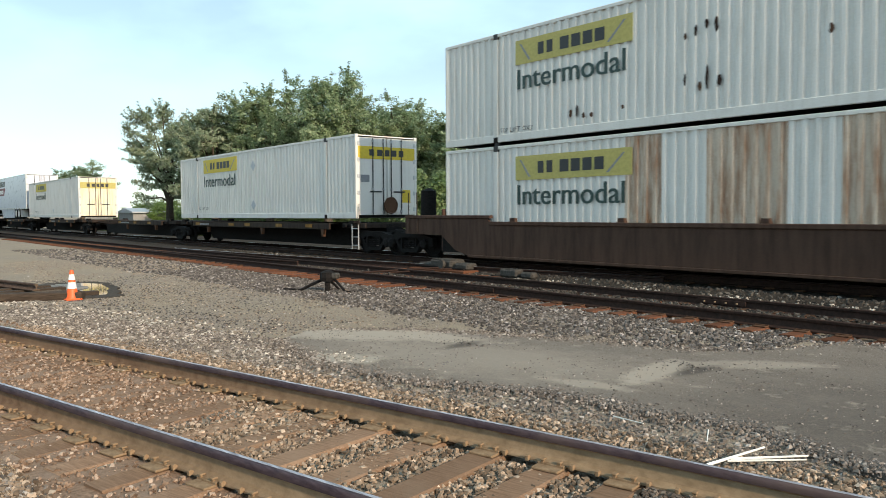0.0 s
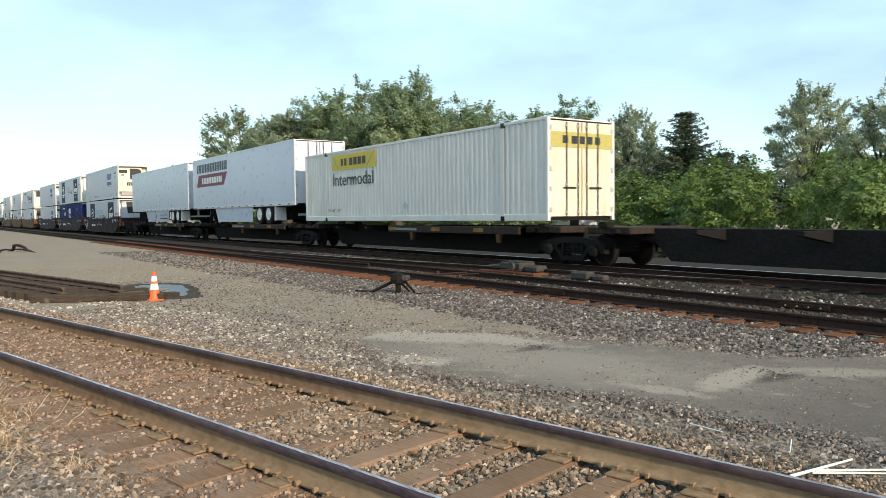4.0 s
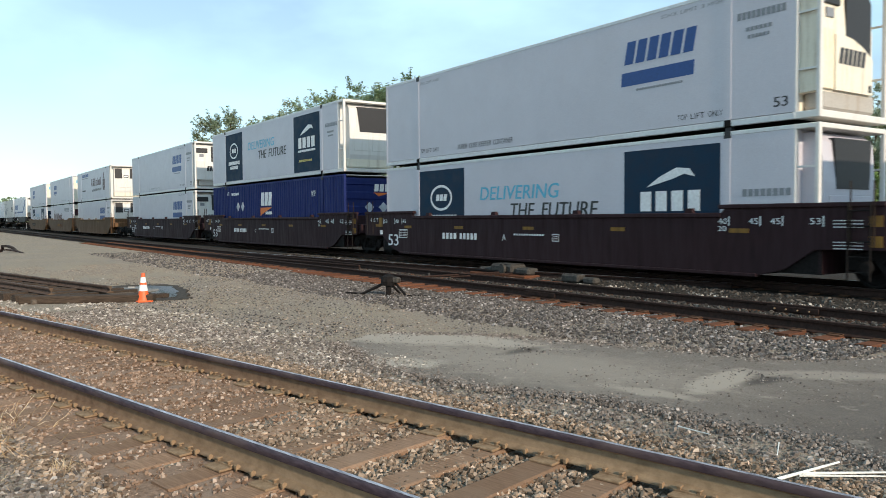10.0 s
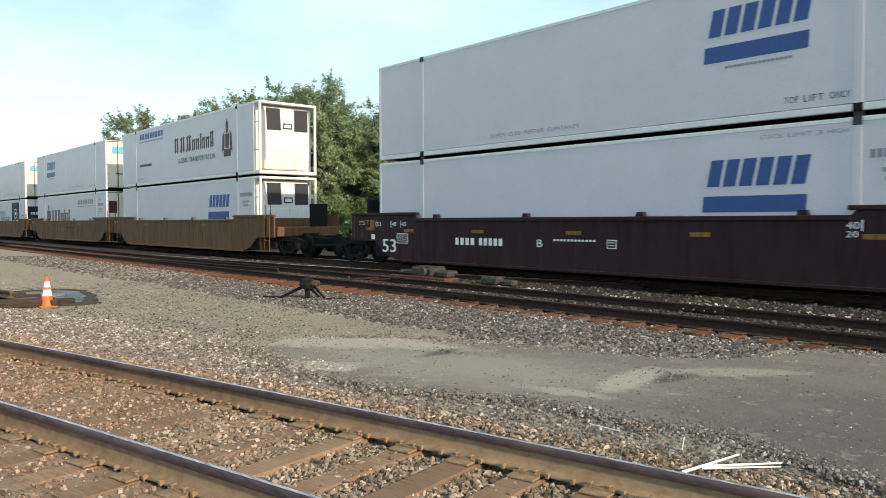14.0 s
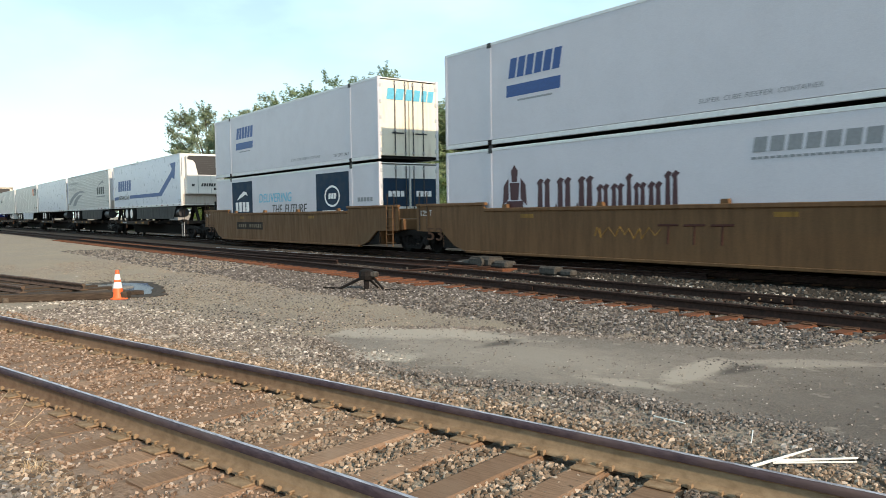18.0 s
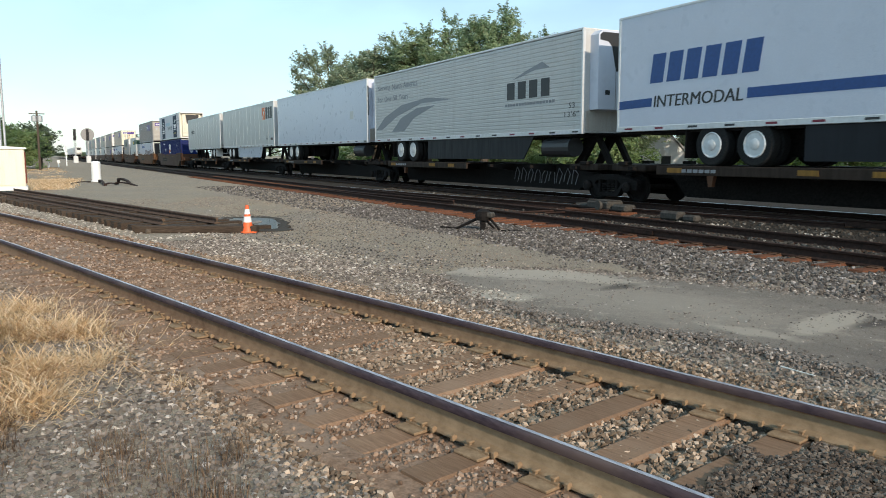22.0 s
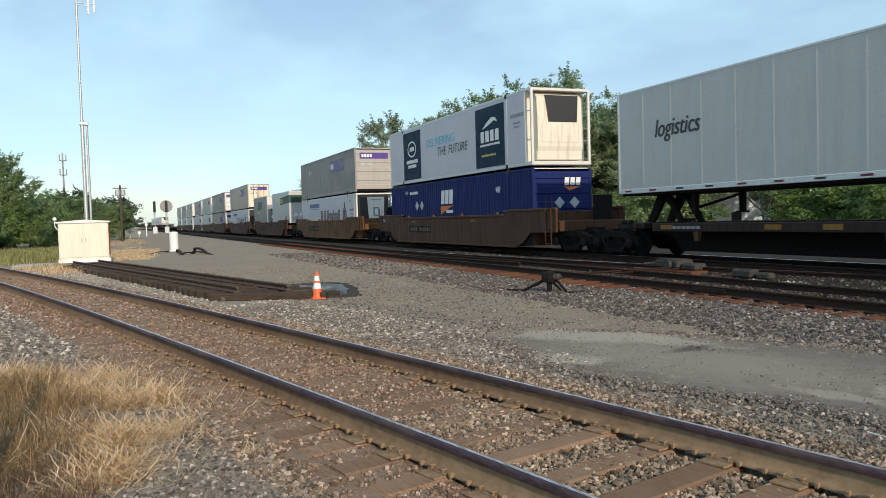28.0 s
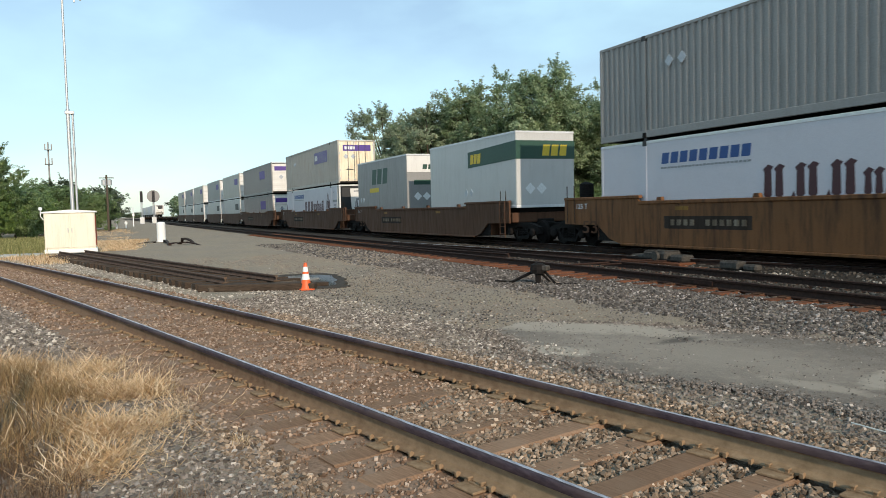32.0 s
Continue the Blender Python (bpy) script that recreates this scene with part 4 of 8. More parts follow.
def blocks(parent, n, x0, x1, z0, z1, material, face="near", lean=0.0, at=None, gap=0.22, name="word_mark", proud=0.006):
    """A row of plain blocks that stands for a word or a number."""
    me, w = Mesh(), (x1 - x0) / n
    single = z1 - z0 >= 0.25 and n <= 8
    ob = None
    for k in range(n):
        a = x0 + k * w + w * gap / 2
        q = rect(a, a + w * (1 - gap), z0, z1, lean)
        if face == "near":
            y = -HY if at is None else at
            me.prism(q, y - proud, y, "y")
        else:
            x = HX if at is None else at
            me.prism(q, x, x + proud, "x")
        if single:
            ob = part("letter_block", me, material, parent)
            me = Mesh()
    if not single:
        ob = part(name, me, material, parent)
        ob["kind"] = "stuff"
    return ob


def corrugated(x0, x1, y, z0, z1, out, pitch=0.25, depth=0.048):
    """A pressed steel side, ribs upright, its outer flats at y; out is -1 towards the near side."""
    pts, x = [], x0
    while x < x1 - 0.01:
        for dx, d in ((0, 0), (0.36, 0), (0.5, 1), (0.86, 1)):
            if x + dx * pitch < x1:
                pts.append((x + dx * pitch, y - out * depth * d))
        x += pitch
    pts.append((x1, y))
    back = [(x1, y - out * 0.06), (x0, y - out * 0.06)]
    return Mesh().prism(pts + back, z0, z1, "z")


def lift_post(box, x, y, out, material, z1=TALL):
    p = part("lift_post", Mesh().box(x - 0.075, x + 0.075, min(y, y + out * 0.012), max(y, y + out * 0.012), 0.0, z1, 0.004), material, box)
    for z in (0.02, z1 - 0.12):
        part("corner_casting", Mesh().box(x - 0.085, x + 0.085, min(y - out * 0.05, y + out * 0.02), max(y - out * 0.05, y + out * 0.02), z - 0.03, z + 0.12, 0.01), M_BLACK if z < 1 else M_DARK, p, "dark steel lifting casting")


def door_end(box, material, x, z0=0.12, z1=TALL - 0.1, w=HY, rods=True, stain=None):
    """Two door leaves with lock rods, hinges and handles on the front end."""
    for s in (-1, 1):
        y0, y1 = sorted((s * 0.015, s * (w - 0.09)))
        d = part("door", Mesh().box(x - 0.06, x - 0.012, y0, y1, z0, z1, 0.01), stain or material, box, "white container door leaf")
        if rods:
            for f in (0.13, 0.50):
                y = s * (0.015 + f * (w - 0.11))
                part("lock_rod", Mesh().tube((x + 0.012, y, z0 + 0.02), (x + 0.012, y, z1 - 0.02), 0.021, 8), M_SWDK, d, "dark steel lock rod")
                for z in (z0 + 0.12, z0 + 0.9, z1 - 0.12):
                    part("rod_bracket", Mesh().box(x - 0.012, x + 0.03, y - 0.05, y + 0.05, z - 0.04, z + 0.04, 0.008), M_GALV, d)
            part("handle", Mesh().box(x + 0.02, x + 0.04, min(s * 0.25, s * 0.75), max(s * 0.25, s * 0.75), z0 + 0.78, z0 + 0.83, 0.008), M_DARK, d)
        for z in np.linspace(z0 + 0.2, z1 - 0.2, 5):
            part("hinge", Mesh().box(x - 0.03, x + 0.012, s * (w - 0.10) - 0.05, s * (w - 0.10) + 0.05, z - 0.07, z + 0.07, 0.01), M_GALV, d)


def nose_end(box, material, style, x):
    """The front of a cold box: open corner frame, cooling unit behind it, sill and rungs."""
    back = x - 0.52
    part("front_wall", Mesh().box(back - 0.08, back, -HY + 0.03, HY - 0.03, 0.1, TALL - 0.04, 0.01), material, box)
    part("header", Mesh().box(back, x, -HY, HY, TALL - 0.10, TALL, 0.012), M_WHITE, box)
    part("sill", Mesh().box(back, x, -HY, HY, 0.0, 0.14, 0.012), M_WHITE, box)
    ya, yb = (-1.20, 0.76) if style == "curved" else (-0.98, 0.98)
    unit = part("cooling_unit", Mesh().prism([(back, 0.50), (x - 0.12, 0.52), (x - 0.08, 0.7), (x - 0.08, 1.75), (x - 0.14, 2.55), (x - 0.3, 2.72), (back, 2.72)], ya, yb, "y"), material, box, "cooling unit housing")
    part("fuel_tray", Mesh().box(back, x - 0.12, -1.0, 1.0, 0.18, 0.58, 0.05), M_TAN if style == "curved" else M_CREAM, box, "stained tray below the cooling unit")
    f = x - 0.075
    if style == "curved":
        part("grille", Mesh().prism([(-0.26, 1.66), (0.06, 1.62), (0.42, 1.50), (0.70, 1.34), (0.70, 2.40), (0.58, 2.54), (0.30, 2.60), (-0.26, 2.60)], f - 0.12, f + 0.006, "x"), M_DARK, unit, "dark condenser grille")
        part("panel_window", Mesh().box(f - 0.10, f + 0.006, -1.17, -0.48, 2.20, 2.48, 0.01), M_DARK, unit, "dark control window")
        part("badge", Mesh().box(f - 0.02, f + 0.012, -0.98, -0.72, 1.94, 2.12, 0.006), M_GREYINK, unit)
        part("lower_door", Mesh().box(f - 0.05, f + 0.018, -1.18, -0.70, 0.56, 1.72, 0.015), M_YELLOWED if material == M_CREAM else material, unit, "stained lower door")
        part("cowl", Mesh().prism([(-0.67, 0.56), (0.74, 0.56), (0.74, 1.28), (0.42, 1.46), (0.06, 1.58), (-0.30, 1.63), (-0.67, 1.64)], f - 0.05, f + 0.03, "x"), material, unit, "rounded cowl door")
        blocks(unit, 6, -0.58, 0.42, 1.08, 1.40, M_INK, "front", 0.2, f + 0.03)
        part("gauge", Mesh().box(f, f + 0.035, 0.58, 0.70, 0.60, 0.76, 0.01), M_DARK, unit)
    elif style == "wide":
        part("grille", Mesh().box(f - 0.35, f + 0.03, -1.14, 0.96, 0.78, 2.74, 0.05), M_DARK, unit, "wide dark condenser housing")
        w = part("centre_cover", Mesh().prism([(-0.42, 0.86), (0.58, 0.86), (0.66, 2.62), (-0.52, 2.62)], f - 0.02, f + 0.05, "x"), material, unit, "white centre cover")
        part("badge", Mesh().box(f + 0.04, f + 0.056, -0.12, 0.30, 1.35, 1.95, 0.005), M_GREYINK, w)
        part("badge_panel", Mesh().box(f + 0.05, f + 0.062, -0.02, 0.20, 1.45, 1.85), M_PALE, w)
        blocks(w, 9, -0.28, 0.42, 2.40, 2.48, M_GREYINK, "front", 0, f + 0.05, name="small_print")
        for s in (-0.62, 0.36):
            part("lower_door", Mesh().box(f - 0.02, f + 0.008, s - 0.45, s + 0.45, 0.54, 0.76, 0.015), material, unit)
    elif style == "twin":
        for s in (-1, 1):
            q = [(s * 0.92, 2.62), (s * 0.34, 2.62), (s * 0.30, 1.75), (s * 0.92, 1.75)]
            part("grille", Mesh().prism(q, f - 0.1, f + 0.006, "x"), M_DARK, unit, "dark condenser grille")
        part("badge", Mesh().box(f, f + 0.012, -0.2, 0.2, 1.82, 2.05, 0.004), M_DARK, unit)
        part("badge_panel", Mesh().box(f, f + 0.016, -0.15, 0.15, 1.87, 2.0), M_PALE, unit)
        for s in (-0.45, 0.45):
            part("lower_door", Mesh().box(f - 0.02, f + 0.008, s - 0.4, s + 0.4, 0.95, 1.6, 0.02), material, unit)
    else:
        part("grille", Mesh().prism([(-0.62, 2.62), (0.80, 2.62), (0.74, 1.62), (-0.52, 1.62)], f - 0.12, f + 0.006, "x"), M_DARK, unit, "dark condenser grille")
        for s in (-0.42, 0.42):
            part("lower_door", Mesh().box(f - 0.02, f + 0.008, s - 0.38, s + 0.38, 0.85, 1.5, 0.02), material, unit)
    for s in (-1, 1):
        y = s * (HY - 0.05)
        part("corner_post", Mesh().box(x - 0.09, x, y - 0.05, y + 0.05, 0.0, TALL, 0.012), M_WHITE, box)
        part("frame_post", Mesh().box(back - 0.02, back + 0.05, y - 0.05, y + 0.05, 0.0, TALL, 0.012), M_WHITE, box)
        for z in (0.95, 2.05):
            part("rung", Mesh().box(back, x - 0.05, y - 0.02, y + 0.02, z - 0.02, z + 0.02), M_WHITE, box)


def container(place, z, label, skin=None, ribs=False, front="doors", style="curved", length=LEN, end_skin=None, doors_stain=None, rusted=False, tall=TALL, name="container"):
    """A 53-foot box. place is its middle along the train."""
    global TALL
    skin = skin or M_SMOOTH
    end_skin = end_skin or skin
    hx = length / 2
    box = thing(name, label, "shipping container", pose(place, TRAIN_Y, z), "containers of the train")
    ROLLING.append((box, place, z))
    x1 = hx - (0.50 if front == "nose" else 0.06)
    for out in (-1, 1):
        y = out * HY
        if ribs and out < 0 and rusted:
            cuts = [(-hx + 0.06, 6.38 - hx, skin), (6.38 - hx, 7.35 - hx, M_RUST), (7.35 - hx, 8.43 - hx, skin), (8.43 - hx, 10.14 - hx, M_RUST),
                    (10.14 - hx, 11.13 - hx, skin), (11.13 - hx, 12.7 - hx, M_RUST), (12.7 - hx, x1, skin)]
            for a, b, m in cuts:
                part("side_panel", corrugated(a, b, y, 0.20, tall - 0.09, out), m, box, "ribbed steel side panel" + (", streaked with rust" if m == M_RUST else ""))
        elif ribs:
            part("side_panel", corrugated(-hx + 0.06, x1, y, 0.20, tall - 0.09, out, depth=0.022 if skin == M_BLUE else 0.048), skin, box, "upright-ribbed steel side")
        else:
            part("side_panel", Mesh().box(-hx + 0.04, x1, min(y, y - out * 0.06), max(y, y - out * 0.06), 0.14, tall - 0.07, 0.006), skin, box, "smooth side panel")
        part("bottom_rail", Mesh().box(-hx, x1, min(y + out * 0.008, y - out * 0.08), max(y + out * 0.008, y - out * 0.08), 0.0, 0.20 if ribs else 0.13, 0.012), skin if ribs else M_ALU, box)
        part("top_rail", Mesh().box(-hx, x1, min(y + out * 0.008, y - out * 0.08), max(y + out * 0.008, y - out * 0.08), tall - 0.09, tall, 0.012), skin if ribs else M_ALU, box)
        for x in (-hx, hx - 0.1):
            if not (front == "nose" and x > 0):
                part("corner_post", Mesh().box(x, x + 0.1, min(y + out * 0.010, y - out * 0.1), max(y + out * 0.010, y - out * 0.1), 0.0, tall, 0.012), skin, box)
        if length > 15:
            for x in (2.12 - hx, 14.15 - hx):
                lift_post(box, x, y, out, skin, tall)
    if z > 3:
        for x in (2.12 - 8.075, 14.15 - 8.075) if length > 15 else (-hx + 0.3, hx - 0.3):
            for out in (-1, 1):
                part("stacking_lock", Mesh().box(x - 0.08, x + 0.08, out * (HY - 0.09) - 0.07, out * (HY - 0.09) + 0.07, -0.105, 0.005, 0.012), M_DARK, box, "dark steel stacking lock")
    part("roof", Mesh().box(-hx + 0.02, x1, -HY + 0.03, HY - 0.03, tall - 0.05, tall - 0.015), M_WHITE, box)
    part("floor", Mesh().box(-hx + 0.02, x1, -HY + 0.06, HY - 0.06, 0.02, 0.12), M_BLACK, box)
    part("rear_wall", Mesh().box(-hx + 0.01, -hx + 0.07, -HY + 0.08, HY - 0.08, 0.1, tall - 0.06), end_skin, box)
    if front == "doors":
        door_end(box, end_skin, hx, stain=doors_stain)
    elif front == "nose":
        nose_end(box, end_skin, style, hx)
    else:
        pts = [(hx - 0.07, 0.15)]
        for k in range(9):
            z0, z1 = 0.15 + k * (tall - 0.28) / 9, 0.15 + (k + 1) * (tall - 0.28) / 9
            d = 0.03 if k % 2 else 0.0
            pts += [(hx - d - 0.002, z0 + 0.02), (hx - d - 0.002, z1 - 0.02)]
        pts.append((hx - 0.07, tall - 0.13))
        me = Mesh().prism(pts, -HY + 0.1, HY - 0.1, "y")
        part("front_wall", me, end_skin, box, "ribbed end wall")
    return box


def u(d):
    """Along the near side, from the rear end."""
    return d - HX


# ---- running gear ----
def axle_mesh():
    me = Mesh()
    for s in (-1, 1):
        me.lathe([(0.09, s * 0.62), (0.40, s * 0.655), (0.445, s * 0.66), (0.445, s * 0.685), (0.42, s * 0.70), (0.41, s * 0.775), (0.36, s * 0.785), (0.34, s * 0.75), (0.14, s * 0.745), (0.12, s * 0.80), (0.02, s * 0.80)], 24, "y")
    return me.tube((0, -0.98, 0), (0, 0.98, 0), 0.08, 10).done("wheelset", True)


AXLE = axle_mesh()
AXLE.materials.append(M_BLACK)


def frame_mesh(s):
    """A cast side frame: pedestals over the axles, sloping arms, a window with springs."""
    y0, y1 = s * 0.93, s * 1.10
    me = Mesh()
    me.prism([(-1.22, 0.60), (-1.22, 0.86), (-1.0, 0.92), (-0.45, 1.02), (0.45, 1.02), (1.0, 0.92), (1.22, 0.86), (1.22, 0.60), (1.05, 0.60), (1.0, 0.80), (0.72, 0.80), (0.62, 0.74),
              (0.42, 0.86), (-0.42, 0.86), (-0.62, 0.74), (-0.72, 0.80), (-1.0, 0.80), (-1.05, 0.60)], y0, y1, "y")
    me.prism([(-0.72, 0.76), (-0.42, 0.40), (0.42, 0.40), (0.72, 0.76), (0.58, 0.76), (0.36, 0.50), (-0.36, 0.50), (-0.58, 0.76)], y0, y1, "y")
    for x in (-0.40, 0.34):
        me.box(x, x + 0.06, min(y0, y1), max(y0, y1), 0.45, 0.88)
    for x in (-0.2, 0.0, 0.2):
        for k in range(4):
            me.lathe([(0.075, 0.50 + k * 0.07), (0.085, 0.52 + k * 0.07), (0.075, 0.545 + k * 0.07)], 10, "z", (x, s * 1.015, 0))
    for x in (-0.86, 0.86):
        me.lathe([(0.15, s * 1.10), (0.15, s * 1.18), (0.09, s * 1.21), (0.0, s * 1.21)], 14, "y", (x, 0, 0.67))
    return me.done("side_frame")


SIDE = {s: frame_mesh(s) for s in (-1, 1)}
for _m in SIDE.values():
    _m.materials.append(M_BLACK)
BOLSTER = Mesh().box(-0.22, 0.22, -1.0, 1.0, 0.62, 0.98, 0.05).lathe([(0.32, 0.96), (0.30, 1.03)], 16, "z").done("bolster")
BOLSTER.materials.append(M_BLACK)


def truck(car, place, x):
    """A two-axle truck under the car; its wheelsets turn."""
    t = placed("truck", BOLSTER, car, Matrix.Translation((x, 0, 0)))
    t["label"] = "black two-axle truck with bearing caps"
    for s in (-1, 1):
        placed("side_frame", SIDE[s], t, Matrix.Identity(4))
    for dx in (-0.86, 0.86):
        w = placed("wheelset", AXLE, t, Matrix.Translation((dx, 0, RAIL_Z + 0.42)))
        WHEELS.append((w, place + x + dx, dx))


def ladder(parent, x, y, z0, z1, material, n=5):
    me = Mesh()
    for s in (-0.2, 0.2):
        me.tube((x + s, y, z0), (x + s, y, z1), 0.018, 8)
    for k in range(n):
        z = z0 + (z1 - z0) * (k + 0.5) / n
        me.tube((x - 0.2, y, z), (x + 0.2, y, z), 0.014, 6)
    return part("ladder", me, material, parent)


def well_unit(place, skin, label, first=False, last=False, marks=None, pitch=19.5, graffiti=False, drop=0.0):
    """One well of an articulated stack car: deep sides, low floor, raised ends over the trucks."""
    car = thing("well_car", label, "rail car", pose(place, TRAIN_Y, 0), "well cars of the train")
    ROLLING.append((car, place, 0.0))
    e = pitch / 2 - 0.35
    for out in (-1, 1):
        y0, y1 = sorted((out * 1.40, out * 1.46))
        q = [(-6.9, 0.42), (6.9, 0.42), (7.5, 0.58), (8.1, 0.98), (e, 1.0), (e, 1.80 - drop), (6.15, 1.80 - drop), (6.0, 1.64 - drop), (-6.0, 1.64 - drop), (-6.15, 1.80 - drop), (-e, 1.80 - drop), (-e, 1.0), (-8.1, 0.98), (-7.5, 0.58)]
        w = part("side_wall", Mesh().prism(q, y0, y1, "y"), skin, car, "deep steel side of a well")
        y0, y1 = sorted((out * 1.36, out * 1.50))
        part("top_chord", Mesh().box(-6.05, 6.05, y0, y1, 1.60 - drop, 1.70 - drop, 0.015), skin, w)
        for s in (-1, 1):
            part("raised_chord", Mesh().box(min(s * 6.0, s * e), max(s * 6.0, s * e), y0, y1, 1.78 - drop, 1.87 - drop, 0.015), skin, w)
        part("bottom_flange", Mesh().box(-6.9, 6.9, y0, y1, 0.39, 0.46, 0.01), skin, w)
        for x in (-5.2, -1.7, 1.7, 5.2):
            part("container_guide", Mesh().prism([(x - 0.12, 1.64 - drop), (x + 0.12, 1.64 - drop), (x + 0.08, 1.80 - drop), (x - 0.08, 1.80 - drop)], min(out * 1.33, out * 1.44), max(out * 1.33, out * 1.44), "y"), skin, w)
    part("well_floor", Mesh().box(-6.9, 6.9, -1.36, 1.36, 0.44, 0.52), M_BLACK, car)
    for s in (-1, 1):
        a, b = sorted((s * 8.2, s * (e + 0.1)))
        part("end_platform", Mesh().box(a, b, -1.36, 1.36, 1.02, 1.40, 0.03), skin, car)
        part("bulkhead", Mesh().box(min(s * 8.12, s * 8.2), max(s * 8.12, s * 8.2), -1.38, 1.38, 0.5, 1.75, 0.02), skin, car)
        for out in (-1, 1):
            part("end_gusset", Mesh().prism([(s * 6.8, 0.5), (s * 8.2, 0.5), (s * 8.2, 1.05), (s * 6.8, 1.05)], min(out * 1.34, out * 1.38), max(out * 1.34, out * 1.38), "y"), M_BLACK, car)
        part("drawbar", Mesh().box(min(s * e, s * (e + 0.45)), max(s * e, s * (e + 0.45)), -0.28, 0.28, 0.75, 1.15, 0.03), M_BLACK, car)
        for q in (e - 0.2, e - 0.62):
            part("grab_iron", Mesh().tube((s * q, -1.49, 1.05), (s * q, -1.49, 2.25), 0.016, 8), M_SPINE, car, "dark upright grab iron")
    ladder(car, e - 0.45, -1.52, 0.45, 1.85, M_BLACK if not graffiti else skin)
    truck(car, place, e + 0.35)
    if last:
        truck(car, place, -e - 0.35)
        part("brake_tank", Mesh().lathe([(0.05, -0.5), (0.24, -0.42), (0.24, 0.42), (0.05, 0.5)], 16, "z", (-e + 0.25, -0.75, 1.9)), M_BLACK, car, "black upright air tank")
        part("brake_stand", Mesh().box(-e + 0.1, -e + 0.2, 0.2, 1.0, 1.4, 2.3, 0.02), M_BLACK, car)
    if first:
        part("brake_stand", Mesh().box(e - 0.2, e - 0.1, 0.2, 1.0, 1.4, 2.3, 0.02), M_BLACK, car)
    y = -1.461
    ink = M_PALE
    if marks:
        lettering(car, "53", -7.70, -7.02, 0.66, 1.06, ink, at=y - 0.004)
        blocks(car, 4, -4.33, -3.50, 0.96, 1.15, ink, at=y, gap=0.38, name="car_mark")
        blocks(car, 5, -3.38, -2.44, 0.96, 1.15, ink, at=y, gap=0.38, name="car_mark")
        lettering(car, marks, -1.26, -1.09, 0.97, 1.15, ink, at=y - 0.004)
        blocks(car, 12, -0.75, 0.55, 1.12, 1.17, ink, at=y, gap=0.4, name="small_print")
        for q in (-6.39, -3.40, -0.11, 3.17, 6.48):
            part("reflector", Mesh().box(q - 0.23, q + 0.23, y - 0.008, y, 1.28, 1.37), M_REFL, car, "yellow reflector")
        part("reflector", Mesh().prism([(-8.59, 1.32), (-8.13, 1.32), (-8.13, 1.65), (-8.36, 1.65), (-8.36, 1.42), (-8.59, 1.42)], y - 0.008, y, "y"), M_REFL, car, "yellow angled reflector")
        for z in (1.05, 1.42):
            part("reflector", Mesh().box(9.10, 9.34, y - 0.008, y, z, z + 0.20), M_REFL, car, "yellow reflector")
        part("label_plate", Mesh().box(-8.30, -8.12, y - 0.006, y, 1.04, 1.20), M_PALE, car, "small pale label plate")
        for a, b in (((-6.97, 0.94), (-6.43, 1.24)), ((0.86, 0.98), (1.12, 1.18))):
            frame_ = part("stencil_box", Mesh().box(a[0], b[0], y - 0.003, y, a[1], a[1] + 0.02).box(a[0], b[0], y - 0.003, y, b[1] - 0.02, b[1]).box(a[0], a[0] + 0.02, y - 0.003, y, a[1], b[1]).box(b[0] - 0.02, b[0], y - 0.003, y, a[1], b[1]), ink, car, "white stencilled outline")
            for z in np.arange(a[1] + 0.06, b[1] - 0.05, 0.06):
                blocks(frame_, 5, a[0] + 0.05, b[0] - 0.05, z, z + 0.022, ink, at=y, gap=0.35, name="small_print")
        lettering(car, "125", -8.95, -8.65, 1.49, 1.63, ink, at=y - 0.004)
        lettering(car, "T", -8.55, -8.44, 1.49, 1.63, ink, at=y - 0.004)
        for txt, q in (("53", -8.0), ("48", -7.22), ("45", -6.73), ("40", 5.98), ("45", 6.70), ("45", 7.18), ("53", 8.00)):
            lettering(car, txt, q, q + 0.22, 1.46, 1.58, ink, at=y - 0.004)
            part("gauge_line", Mesh().box(q - 0.06, q - 0.035, y - 0.004, y, 1.42, 1.62) if q < 0 else Mesh().box(q + 0.25, q + 0.275, y - 0.004, y, 1.42, 1.62), ink, car)
        lettering(car, "20", 5.98, 6.18, 1.31, 1.42, ink, at=y - 0.004)
        for z in (1.52, 1.46, 1.40, 1.12, 1.06, 1.00):
            blocks(car, 9, 8.45, 9.0, z, z + 0.022, ink, at=y, gap=0.35, name="small_print")
    elif graffiti:
        lettering(car, "53", -8.9, -8.1, 0.72, 1.12, M_DUNCAR, at=y - 0.004)
        lettering(car, "125 T", -9.25, -8.65, 1.5, 1.66, ink, at=y - 0.004)
        if graffiti == "numbered":
            plate = sheet(car, "number_patch", rect(-4.95, -1.80, 0.92, 1.26), M_SPINE, at=y - 0.001, label="dark painted patch")
            blocks(plate, 4, -4.74, -3.72, 1.01, 1.17, M_SCRAWL, at=y - 0.005, gap=0.40, name="car_mark")
            blocks(plate, 6, -3.40, -1.92, 1.01, 1.17, M_SCRAWL, at=y - 0.005, gap=0.40, name="car_mark")
        if graffiti == "scrawl":
            rnd = random.Random(3)
            me, x, z = Mesh(), -1.84, 1.0
            for k in range(16):
                x2, z2 = x + rnd.uniform(-0.06, 0.26), 1.22 - rnd.uniform(0.0, 0.06) if k % 2 else 0.92 + rnd.uniform(0.0, 0.1)
                me.tube((x, y + 0.006, z), (x2, y + 0.006, z2), 0.016, 5)
                x, z = x2, z2
            part("sprayed_scrawl", me, M_REFL, car, "faded yellow spray-paint scrawl")["kind"] = "stuff"
            me = Mesh()
